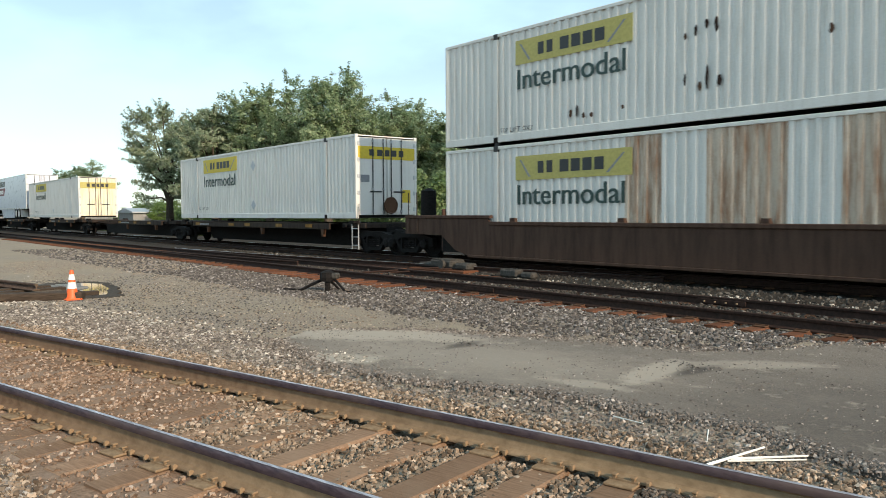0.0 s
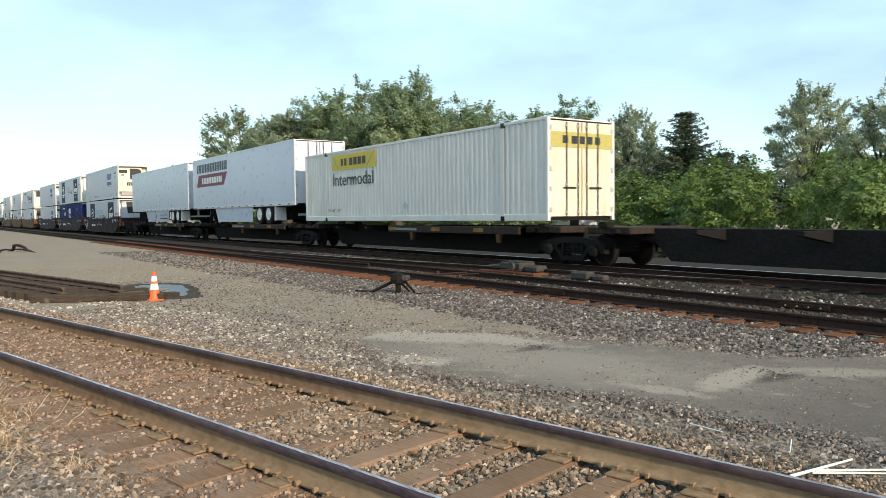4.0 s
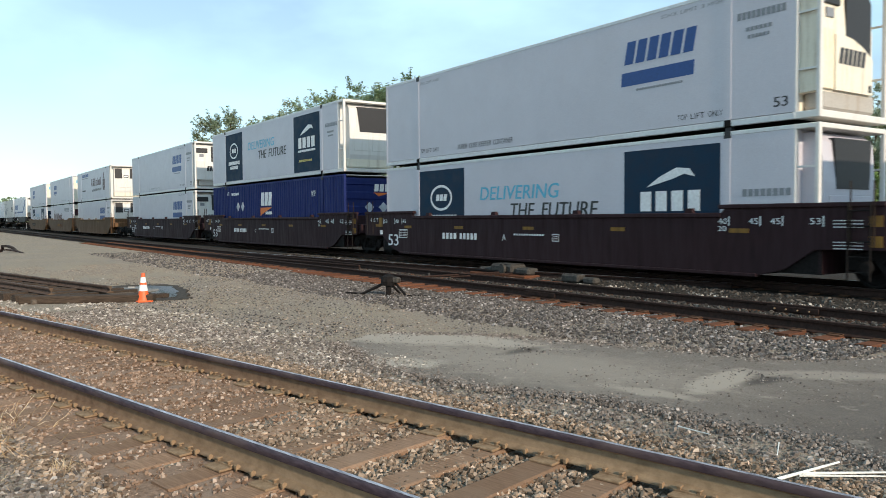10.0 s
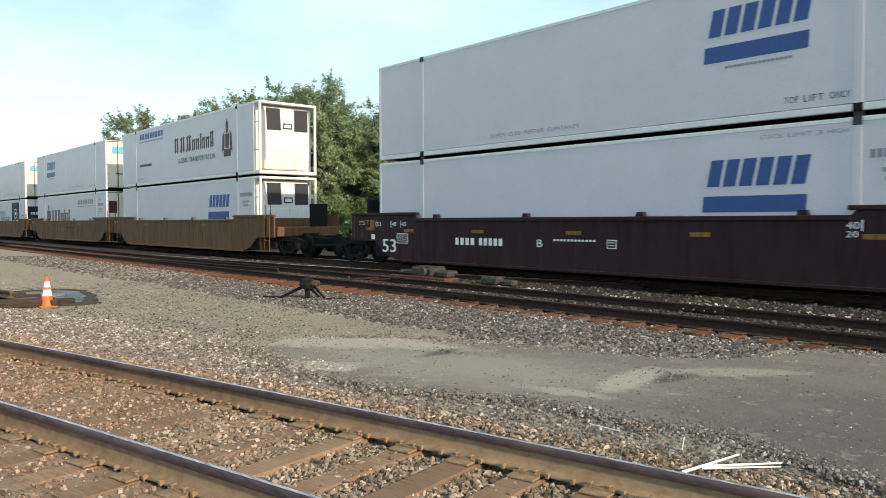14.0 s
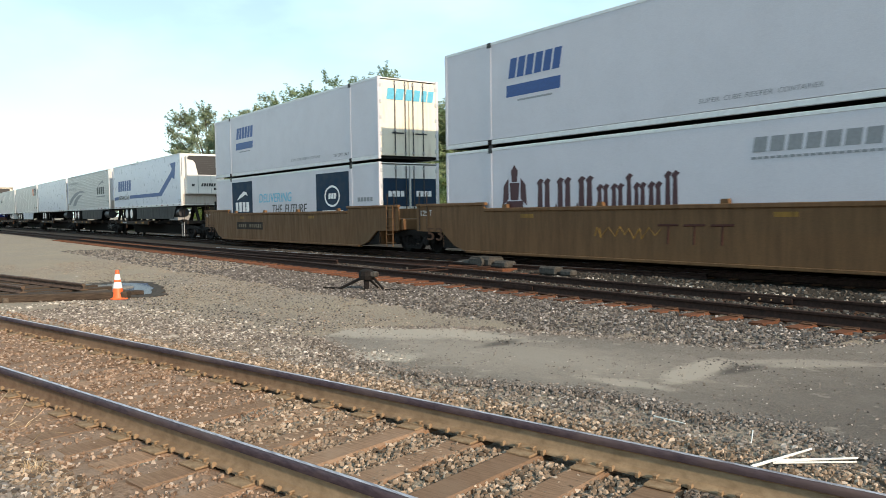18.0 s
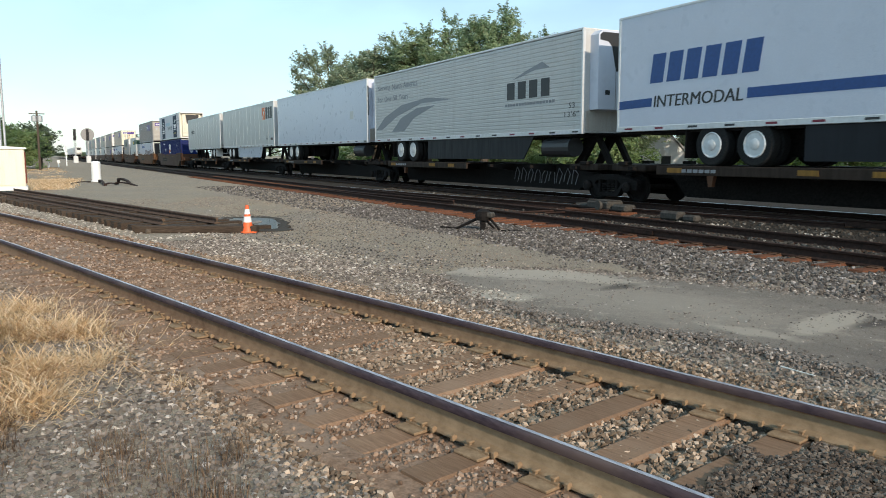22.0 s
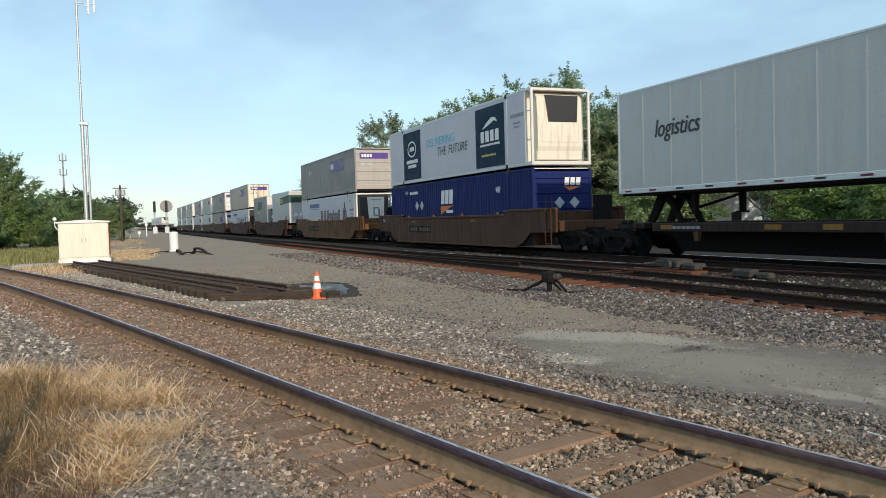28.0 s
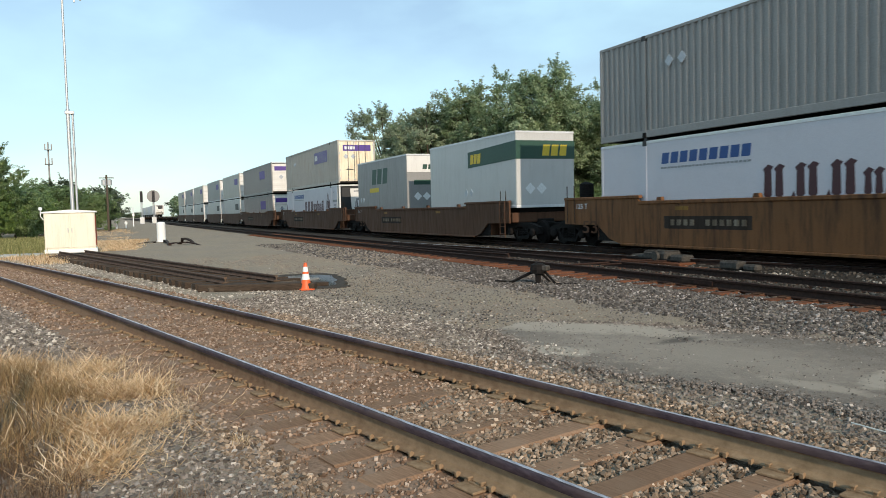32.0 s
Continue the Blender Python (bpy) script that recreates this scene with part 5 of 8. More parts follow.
            for x in (0.05, 0.72, 1.40):
                me.tube((x, y + 0.012, 1.24), (x + 0.55, y + 0.012, 1.25), 0.030, 5).tube((x + 0.28, y + 0.012, 1.24), (x + 0.26, y + 0.012, 0.83), 0.030, 5)
            part("sprayed_scrawl", me, M_BRICKRED_DULL, car, "dull red spray-paint strokes")["kind"] = "stuff"
        for x in (-4.5, 2.8):
            part("reflector", Mesh().box(x, x + 0.5, y - 0.008, y, 1.42, 1.52), M_REFL, car, "yellow reflector")
    return car


def spine_unit(place, label, pitch=17.45, hitch=None, first=False, last=False, side=(-6.4, 6.4), scrawl=False):
    """One platform of a spine car: a slim centre beam, short side sills, arms and a trailer hitch."""
    car = thing("spine_car", label, "rail car", pose(place, TRAIN_Y, 0), "spine cars of the train")
    ROLLING.append((car, place, 0.0))
    e = pitch / 2 - 0.3
    part("centre_sill", Mesh().prism([(-e, 0.95), (-e + 1.5, 0.92), (-e + 2.0, 0.45), (e - 2.0, 0.45), (e - 1.5, 0.92), (e, 0.92), (e, 1.26), (-e, 1.26)], -0.32, 0.32, "y"), M_BLACK, car, "black centre beam")
    for out in (-1, 1):
        y0, y1 = sorted((out * 1.30, out * 1.38))
        part("side_sill", Mesh().box(side[0], side[1], y0, y1, 1.06, 1.29, 0.012), M_SPINE, car, "brown side sill with reflectors")
        y0, y1 = sorted((out * 0.55, out * 1.32))
        part("wheel_tread", Mesh().box(side[0], side[1], y0, y1, 1.24, 1.285, 0.008), M_SPINE, car, "steel tread plate")
    for x in (-7.4, -5.0, -2.5, 0.0, 2.5, 5.0, 7.4):
        part("cross_arm", Mesh().prism([(-1.36, 1.16), (-0.32, 1.00), (0.32, 1.00), (1.36, 1.16), (1.36, 1.25), (-1.36, 1.25)], x - 0.09, x + 0.09, "x"), M_BLACK, car)
    for s in (-1, 1):
        part("end_platform", Mesh().box(min(s * 7.0, s * e), max(s * 7.0, s * e), -1.2, 1.2, 1.12, 1.30, 0.02), M_SPINE, car)
        for out in (-1, 1):
            part("pedestal", Mesh().box(s * 7.8 - 0.16, s * 7.8 + 0.16, out * 1.2 - 0.12, out * 1.2 + 0.12, 1.28, 1.385, 0.015), M_BLACK, car)
    for x in [q for q in (-6.0, -2.2, -0.55, 2.3, 4.7) if side[0] < q < side[1] - 0.5]:
        part("reflector", Mesh().box(x, x + 0.5, -1.388, -1.378, 1.12, 1.24), M_REFL, car, "yellow reflector")
    for x in [q for q in (-4.6, 1.0, 5.9) if side[0] < q < side[1]]:
        part("winch_bracket", Mesh().prism([(x - 0.1, 1.08), (x + 0.12, 1.08), (x + 0.06, 0.80), (x - 0.04, 0.80)], -1.37, -1.26, "y"), M_DUNCAR, car, "brown tie-down bracket")
    blocks(car, 8, side[0] + 0.5, side[0] + 2.0, 1.13, 1.21, M_GREYINK, at=-1.381, name="car_mark")
    if scrawl:
        me, rnd = Mesh(), random.Random(77)
        for k in range(9):
            x = 2.6 + 0.42 * k
            pts = [(x, 0.62 + rnd.uniform(0, 0.1)), (x + 0.05, 0.9), (x + rnd.uniform(0.1, 0.3), 1.14), (x + 0.34, 0.95), (x + rnd.uniform(0.15, 0.35), 0.62)]
            for p, q in zip(pts[:-1], pts[1:]):
                me.tube((p[0], -0.323, p[1]), (q[0], -0.323, q[1]), 0.016, 4)
        part("sprayed_scrawl", me, M_GREYINK, car, "grey spray-paint scrawl on the beam")["kind"] = "stuff"
    part("drawbar", Mesh().box(-e - 0.35, -e, -0.25, 0.25, 0.8, 1.15, 0.03), M_BLACK, car)
    for x in (e - 0.3, e - 0.75) if first else ():
        part("grab_iron", Mesh().tube((x, -1.25, 1.2), (x, -1.25, 1.95), 0.015, 8), M_SPINE, car, "dark upright grab iron")
    ladder(car, e - 0.5, -1.28, 0.4, 1.25, M_GALV, 3) if first else None
    truck(car, place, e + 0.3)
    if last:
        truck(car, place, -e - 0.3)
    if hitch is not None:
        h = part("hitch_stand", Mesh().prism([(hitch - 0.75, 1.28), (hitch - 0.5, 1.28), (hitch + 0.12, 2.05), (hitch + 0.7, 1.28), (hitch + 0.9, 1.28), (hitch + 0.25, 2.2), (hitch - 0.2, 2.2)], -0.42, -0.30, "y")
                 .prism([(hitch - 0.75, 1.28), (hitch - 0.5, 1.28), (hitch + 0.12, 2.05), (hitch + 0.7, 1.28), (hitch + 0.9, 1.28), (hitch + 0.25, 2.2), (hitch - 0.2, 2.2)], 0.30, 0.42, "y")
                 .box(hitch - 0.35, hitch + 0.35, -0.55, 0.55, 2.12, 2.21, 0.02), M_BLACK, car, "black folding trailer hitch")
        part("hitch_brace", Mesh().tube((hitch + (0.9 if hitch < 0 else -0.9), -0.35, 1.3), (hitch, -0.35, 2.1), 0.06, 8), M_BLACK, h)
    return car


TYRE = Mesh().lathe([(0.28, -0.12), (0.46, -0.135), (0.505, -0.10), (0.51, 0.10), (0.46, 0.135), (0.28, 0.12)], 24, "y").done("tyre", True)
TYRE.materials.append(M_TYRE)
RIM = Mesh().lathe([(0.31, -0.128), (0.29, -0.146), (0.255, -0.13), (0.235, -0.085), (0.14, -0.075), (0.125, -0.15), (0.06, -0.165), (0.0, -0.165)], 20, "y").done("rim", True)
RIM.materials.append(M_ALU)


def trailer(place, label, nose, skin=None, cooler=False, slats=False, seams=False, skirt=None, end_skin=None, bogie=2.9):
    """A 53-foot road trailer on a spine car; nose +1 points ahead."""
    skin = skin or M_TRAILER
    z = 1.285
    tr = thing("semi_trailer", label, "trailer", pose(place, TRAIN_Y, z), "trailers on the train")
    ROLLING.append((tr, place, z))
    b0, b1 = 0.90, 3.96
    h1 = HX - (0.38 if cooler and nose > 0 else 0.0)
    for out in (-1, 1):
        y = out * HY
        if slats:
            me, k, n = Mesh(), 0, 22
            pts = []
            for k in range(n):
                za = b0 + 0.12 + k * (b1 - b0 - 0.2) / n
                zb = b0 + 0.12 + (k + 1) * (b1 - b0 - 0.2) / n
                pts += [(y - out * 0.012, za), (y, za + 0.03), (y, zb - 0.012)]
            pts += [(y - out * 0.06, b1 - 0.08), (y - out * 0.06, b0 + 0.12)]
            part("side_panel", Mesh().prism(pts, -HX + 0.05, h1 - 0.05, "x"), skin, tr, "side of narrow horizontal slats")
        else:
            w = part("side_panel", Mesh().box(-HX + 0.05, h1 - 0.05, min(y, y - out * 0.05), max(y, y - out * 0.05), b0 + 0.1, b1 - 0.06, 0.006), skin, tr, "smooth side panel")
            if seams and out < 0:
                for x in np.arange(-HX + 1.22, h1 - 0.3, 1.22):
                    part("panel_joint", Mesh().box(x - 0.02, x + 0.02, y - 0.006, y, b0 + 0.14, b1 - 0.1), skin, w)
        part("bottom_rail", Mesh().box(-HX, h1, min(y + out * 0.012, y - out * 0.1), max(y + out * 0.012, y - out * 0.1), b0, b0 + 0.14, 0.01), M_ALU, tr)
        part("top_rail", Mesh().box(-HX, h1, min(y + out * 0.010, y - out * 0.1), max(y + out * 0.010, y - out * 0.1), b1 - 0.07, b1, 0.012), M_ALU, tr)
        for x in (-HX + 0.0, h1 - 0.1):
            part("corner_post", Mesh().box(x, x + 0.1, min(y + out * 0.012, y - out * 0.1), max(y + out * 0.012, y - out * 0.1), b0, b1, 0.02), M_ALU, tr)
    for x in np.arange(-HX + 0.35, HX - 0.8, 1.15):
        part("marker_strip", Mesh().box(x, x + 0.3, -HY - 0.016, -HY - 0.012, b0 + 0.045, b0 + 0.095), M_MAR if int(x * 10) % 2 else M_INK, tr, "dark reflective strip")
    part("roof", Mesh().box(-HX + 0.05, h1, -HY + 0.04, HY - 0.04, b1 - 0.04, b1 - 0.01), M_WHITE, tr)
    part("underframe", Mesh().box(-HX + 0.05, HX - 0.6, -HY + 0.1, HY - 0.1, b0 - 0.06, b0 + 0.04), M_BLACK, tr)
    part("rear_wall", Mesh().box(-HX + 0.01, -HX + 0.06, -HY + 0.06, HY - 0.06, b0 + 0.05, b1 - 0.05), end_skin or skin, tr)
    if nose > 0:
        part("front_wall", Mesh().box(h1 - 0.06, h1, -HY + 0.05, HY - 0.05, b0 + 0.02, b1 - 0.03, 0.02), end_skin or skin, tr)
        if cooler:
            me = Mesh().prism([(-1.05, b0 + 0.70), (1.05, b0 + 0.70), (1.05, b1 - 0.22), (0.92, b1 - 0.10), (-0.92, b1 - 0.10), (-1.05, b1 - 0.22)], h1, HX, "x")
            c = part("cooling_unit", me, end_skin or M_TRAILER, tr, "white nose-mounted cooling unit")
            part("grille", Mesh().prism([(-1.00, b1 - 0.24), (-0.90, b1 - 0.16), (0.90, b1 - 0.16), (1.00, b1 - 0.26), (0.92, b1 - 1.26), (-0.40, b1 - 1.26), (-0.56, b1 - 0.56), (-0.70, b1 - 0.42), (-1.00, b1 - 0.38)], HX - 0.02, HX + 0.006, "x"), M_DARK, c, "dark condenser grille")
            for z in np.arange(b1 - 1.15, b1 - 0.35, 0.11):
                part("grille_bar", Mesh().box(HX + 0.004, HX + 0.012, -0.30, 0.84, z, z + 0.015), M_SWDK, c)
            for y in (-0.40, 0.36):
                part("panel_line", Mesh().box(HX, HX + 0.004, y - 0.009, y + 0.009, b0 + 0.72, b1 - 1.27), M_GREYINK, c)
            for y, z in ((-0.70, b0 + 1.12), (0.60, b0 + 0.92)):
                part("latch", Mesh().box(HX, HX + 0.02, y - 0.08, y + 0.08, z, z + 0.13), M_DARK, c)
            part("nose_panel", Mesh().box(h1, h1 + 0.02, -1.18, 1.18, b0 + 0.08, b0 + 0.66, 0.006), M_TAN, tr, "grimy grey lower nose panel")
            part("hose_bundle", Mesh().tube((h1 + 0.06, 0.75, b0 + 0.66), (h1 + 0.10, 0.82, b0 + 0.10), 0.05, 8).tube((h1 + 0.06, 0.92, b0 + 0.62), (h1 + 0.08, 0.88, b0 + 0.2), 0.035, 8), M_DARK, tr, "dark air hoses")
            part("fuel_tank", Mesh().tube((HX - 2.6, -0.9, b0 - 0.38), (HX - 1.2, -0.9, b0 - 0.38), 0.3, 16), M_SWDK, tr, "dark grey fuel tank")
    else:
        door_end(tr, end_skin or skin, HX, b0 + 0.1, b1 - 0.08)
        part("rear_bumper", Mesh().box(HX - 0.12, HX - 0.02, -1.1, 1.1, 0.42, 0.52).box(HX - 0.12, HX - 0.04, -0.7, -0.6, 0.5, b0).box(HX - 0.12, HX - 0.04, 0.6, 0.7, 0.5, b0), M_GALV, tr)
    # wheels towards the tail, legs towards the nose
    for k, d in enumerate((bogie, bogie + 1.25)):
        x = nose * (-HX + d)
        part("axle", Mesh().tube((x, -1.0, 0.51), (x, 1.0, 0.51), 0.07, 10), M_BLACK, tr)
        for out in (-1, 1):
            for y in (1.15, 0.82):
                w = placed("wheel", TYRE, tr, Matrix.LocRotScale((x, out * y, 0.51), Euler((0, 0, 0 if out < 0 else math.pi)), None))
                placed("rim", RIM, w, Matrix.Identity(4))["label"] = "pale aluminium rim"
    xb = nose * (-HX + bogie + 0.62)
    part("bogie_frame", Mesh().box(xb - 1.5, xb + 1.5, -0.62, -0.48, 0.62, b0 - 0.04).box(xb - 1.5, xb + 1.5, 0.48, 0.62, 0.62, b0 - 0.04).box(xb - 0.1, xb + 0.1, -0.6, 0.6, 0.55, 0.8), M_BLACK, tr)
    # added black block that stands for the shadowed far side behind the wheels
    part("shade_backing_box", Mesh().box(xb - 1.55, xb + 1.55, -0.44, 0.44, 0.22, b0 - 0.05, 0.03), M_BLACK, tr, "added black box for the shade behind the wheels")
    xm = xb - nose * 1.45
    for out in (-1, 1):
        part("mud_flap", Mesh().box(xm - 0.02, xm + 0.02, out * 0.98 - 0.3, out * 0.98 + 0.3, 0.2, b0), M_PALE if nose < 0 else M_BLACK, tr)
    xl = nose * (HX - 2.9)
    for y in (-0.85, 0.85):
        part("landing_leg", Mesh().box(xl - 0.08, xl + 0.08, y - 0.08, y + 0.08, 0.30, b0, 0.015).box(xl - 0.16, xl + 0.16, y - 0.12, y + 0.12, 0.25, 0.30, 0.01), M_BLACK, tr, "black landing leg")
    part("leg_brace", Mesh().tube((xl, -0.85, 0.4), (xl, 0.85, b0 - 0.1), 0.04, 8).tube((xl + nose * 0.9, -0.8, b0 - 0.05), (xl, -0.85, 0.5), 0.04, 8), M_BLACK, tr)
    part("king_pin_plate", Mesh().box(nose * (HX - 0.95) - 0.6, nose * (HX - 0.95) + 0.6, -0.6, 0.6, b0 - 0.03, b0 + 0.03, 0.01), M_BLACK, tr)
    if skirt:
        x0, x1, m = skirt
        q = [(u(x0), 0.86 + 0.04), (u(x1), 0.9), (u(x1) + (-0.05 if nose > 0 else 0.0), 0.12), (u(x0) + 0.55, 0.12)] if nose < 0 else [(u(x0), 0.9), (u(x1), 0.9), (u(x1) - 0.6, 0.14), (u(x0), 0.14)]
        part("side_skirt", Mesh().prism(q, -HY + 0.06, -HY + 0.09, "y"), m, tr, "side fairing below the body")
    return tr


def panel_pair(box, z, left, right, both=True):
    """The twin dark panels and slogan of a cold box; left and right are their kinds."""
    for kind, x0, x1 in ((left, 2.2, 4.75), (right, 11.3, 13.98)):
        p = sheet(box, "dark_panel", rect(u(x0), u(x1), z + 0.17, z + 2.66), M_TEAL, label="dark teal printed panel", proud=0.003)
        cx, w = (u(x0) + u(x1)) / 2, x1 - x0
        if kind == "ring":
            me = Mesh()
            r = 0.42
            for k in range(24):
                a, b = 2 * math.pi * k / 24, 2 * math.pi * (k + 1) / 24
                me.prism([(cx + 0.62 * math.cos(a), z + 1.75 + r * math.sin(a)), (cx + 0.62 * math.cos(b), z + 1.75 + r * math.sin(b)),
                          (cx + 0.54 * math.cos(b), z + 1.75 + (r - 0.08) * math.sin(b)), (cx + 0.54 * math.cos(a), z + 1.75 + (r - 0.08) * math.sin(a))], -HY - 0.007, -HY - 0.003, "y")
            part("ring_mark", me, M_PALE, p, "white ring emblem")
            blocks(p, 3, cx - 0.32, cx + 0.32, z + 1.65, z + 1.86, M_PALE, lean=0.2, at=-HY - 0.003)
            blocks(p, 10, cx - 0.85, cx + 0.85, z + 1.02, z + 1.2, M_PALE, lean=0.15, at=-HY - 0.003)
            blocks(p, 7, cx - 0.6, cx + 0.6, z + 0.78, z + 0.95, M_PALE, lean=0.15, at=-HY - 0.003)
        else:
            sheet(p, "swoosh_mark", [(cx - 0.65, z + 1.78), (cx - 0.3, z + 2.0), (cx + 0.2, z + 2.2), (cx + 0.55, z + 2.16), (cx + 0.7, z + 1.98), (cx + 0.4, z + 2.05), (cx + 0.1, z + 1.95), (cx - 0.2, z + 1.88)], M_PALE, at=-HY - 0.003)
            blocks(p, 4, cx - 0.9, cx + 0.9, z + 1.22, z + 1.68, M_PALE, at=-HY - 0.003, gap=0.3)
            blocks(p, 17, cx - 0.9, cx + 0.9, z + 1.05, z + 1.14, M_PALE, at=-HY - 0.003)
            blocks(p, 12, cx - 0.8, cx + 0.55, z + 0.62, z + 0.71, M_YELDK, lean=0.2, at=-HY - 0.003)
    lettering(box, "DELIVERING", u(5.6), u(9.0), z + 1.62, z + 2.02, M_CYAN, lean=0.15)
    lettering(box, "THE FUTURE", u(7.0), u(10.42), z + 1.10, z + 1.50, M_INK, lean=0.15)


def blue_mark(box, x0, x1, z, w=True):
    """A row of six slanted blue blocks over a blue bar."""
    blocks(box, 6, u(x0), u(x1) - 0.1, z + 1.75, z + 2.28, M_ROYAL, lean=0.2)
    sheet(box, "blue_bar", rect(u(x0) - 0.06, u(x1) - 0.12, z + 1.24, z + 1.56, 0.08), M_ROYAL, label="royal blue bar")
    blocks(box, 16, u(x0) + 0.4, u(x1) - 0.4, z + 1.10, z + 1.15, M_GREYINK)


def number_rows(box, x, z, n=10):
    blocks(box, n, u(x), u(x) + 1.1, z, z + 0.15, M_GREYINK, name="number_line")
    blocks(box, 6, u(x) + 0.2, u(x) + 0.8, z - 0.25, z - 0.17, M_GREYINK, name="number_line")
    blocks(box, 6, u(x) + 0.25, u(x) + 0.75, z - 0.4, z - 0.33, M_GREYINK, name="number_line")


def cold_box_print(box, z=0, side="left"):
    lettering(box, "TOP LIFT ONLY", u(12.85), u(14.03), z + 0.26, z + 0.38, M_INK)
    lettering(box, "53", u(15.2), u(15.5), z + 0.28, z + 0.48, M_INK)
    lettering(box, "STACK LIMIT 3 HIGH", u(12.4), u(14.0), z + 2.62, z + 2.70, M_GREYINK)
    number_rows(box, 14.35, z + 2.15)


def gothic_mark(box, x0, x1, z0, z1, crest_x, zc0, zc1, material):
    """A long dark mark of heavy blocks beside a crest."""
    x, step = u(x0), (x1 - x0) / 23.0
    for k, (w, tall) in enumerate(((3, 1.0), (0.6, 0.2), (3, 1.0), (0.6, 0.2), (3, 1.0), (2.2, 0.72), (2.2, 0.72), (1.1, 1.0), (2.0, 0.72), (2.2, 0.72), (2.2, 1.0))):
        a, b, zt = x, x + w * step * 0.86, z0 + (z1 - z0) * tall
        if w < 1:
            part("letter_block", Mesh().prism([(a, z0), (b, z0), ((a + b) / 2, zt)], -HY - 0.006, -HY, "y"), material, box)
        else:
            n = 1 if w < 1.5 else 2
            for j in range(n):
                c0 = a + (b - a) * j / n
                c1 = c0 + (b - a) / n * 0.66
                part("letter_block", Mesh().prism([(c0 - 0.02, z0 + 0.05), ((c0 + c1) / 2, z0 - 0.02), (c1, z0 + 0.06), (c1 - 0.02, zt - 0.1), (c1 + 0.05, zt - 0.03), ((c0 + c1) / 2, zt + 0.03), (c0 - 0.05, zt - 0.08), (c0, zt - 0.16)], -HY - 0.006, -HY, "y"), material, box)
        x += w * step
    me = Mesh()
    cx, h = u(crest_x), zc1 - zc0
    for q in ([(cx - 0.32, zc0), (cx + 0.32, zc0), (cx + 0.36, zc0 + h * 0.2), (cx - 0.36, zc0 + h * 0.2)], [(cx - 0.16, zc0 + h * 0.22), (cx + 0.16, zc0 + h * 0.22), (cx + 0.2, zc0 + h * 0.6), (cx - 0.2, zc0 + h * 0.6)],
              [(cx - 0.5, zc0 + h * 0.1), (cx - 0.25, zc0 + h * 0.25), (cx - 0.25, zc0 + h * 0.7), (cx - 0.45, zc0 + h * 0.55)], [(cx + 0.5, zc0 + h * 0.1), (cx + 0.25, zc0 + h * 0.25), (cx + 0.25, zc0 + h * 0.7), (cx + 0.45, zc0 + h * 0.55)],
              [(cx - 0.1, zc0 + h * 0.62), (cx + 0.1, zc0 + h * 0.62), (cx + 0.14, zc0 + h * 0.86), (cx, zc0 + h), (cx - 0.14, zc0 + h * 0.86)]):
        me.prism(q, -HY - 0.006, -HY, "y")
    part("crest", me, material, box, "dark crest emblem")


def yellow_mark(box, x0, z, faded=False, dx=3.7):
    """A yellow panel with dark blocks, over the word Intermodal."""
    p = sheet(box, "yellow_panel", rect(u(x0), u(x0 + dx), z + 2.08, z + 2.70), M_YELDK if faded else M_YEL, label="yellow printed panel", proud=0.006)
    blocks(p, 2, u(x0) + 0.75, u(x0) + 1.35, z + 2.24, z + 2.54, M_INK, at=-HY - 0.006, gap=0.35)
    blocks(p, 4, u(x0) + 1.5, u(x0) + 2.95, z + 2.24, z + 2.54, M_INK, at=-HY - 0.006)
    for a, b in ((0.15, 0.55), (3.45, 3.05)):
        sheet(p, "corner_scroll", [(u(x0) + a, z + 2.60), (u(x0) + a + 0.06, z + 2.60), (u(x0) + b, z + 2.16), (u(x0) + b - 0.08, z + 2.16)], M_GREYINK, at=-HY - 0.006)
    lettering(box, "Intermodal", u(x0) + 0.08, u(x0) + 3.5, z + 1.44, z + 1.95, M_GREEN)
    lettering(box, "TOP LIFT ONLY", u(2.3), u(3.5), z + 0.38, z + 0.50, M_INK)


def diamonds(box, x, z, face="near", n=2, s=0.22):
    for k in range(n):
        c = x + k * s * 3.0
        sheet(box, "placard", [(c - s, z), (c, z - s), (c + s, z), (c, z + s)], M_PLACARD, face, label="white diamond placard", proud=0.012)


LO, HI, SP = 0.53, 3.51, 1.455


def mid_of(rear):
    return rear + HX


def flag_mark(box, x, z):
    """Three white blocks over an orange wedge."""
    blocks(box, 3, u(x), u(x) + 1.45, z + 1.75, z + 2.4, M_PALE, lean=0.12)
    sheet(box, "orange_wedge", [(u(x), z + 1.66), (u(x) + 1.5, z + 1.66), (u(x) + 0.6, z + 1.45), (u(x), z + 1.25)], M_ORANGE, label="orange wedge")
    blocks(box, 7, u(x) + 0.65, u(x) + 1.45, z + 1.32, z + 1.46, M_PALE)


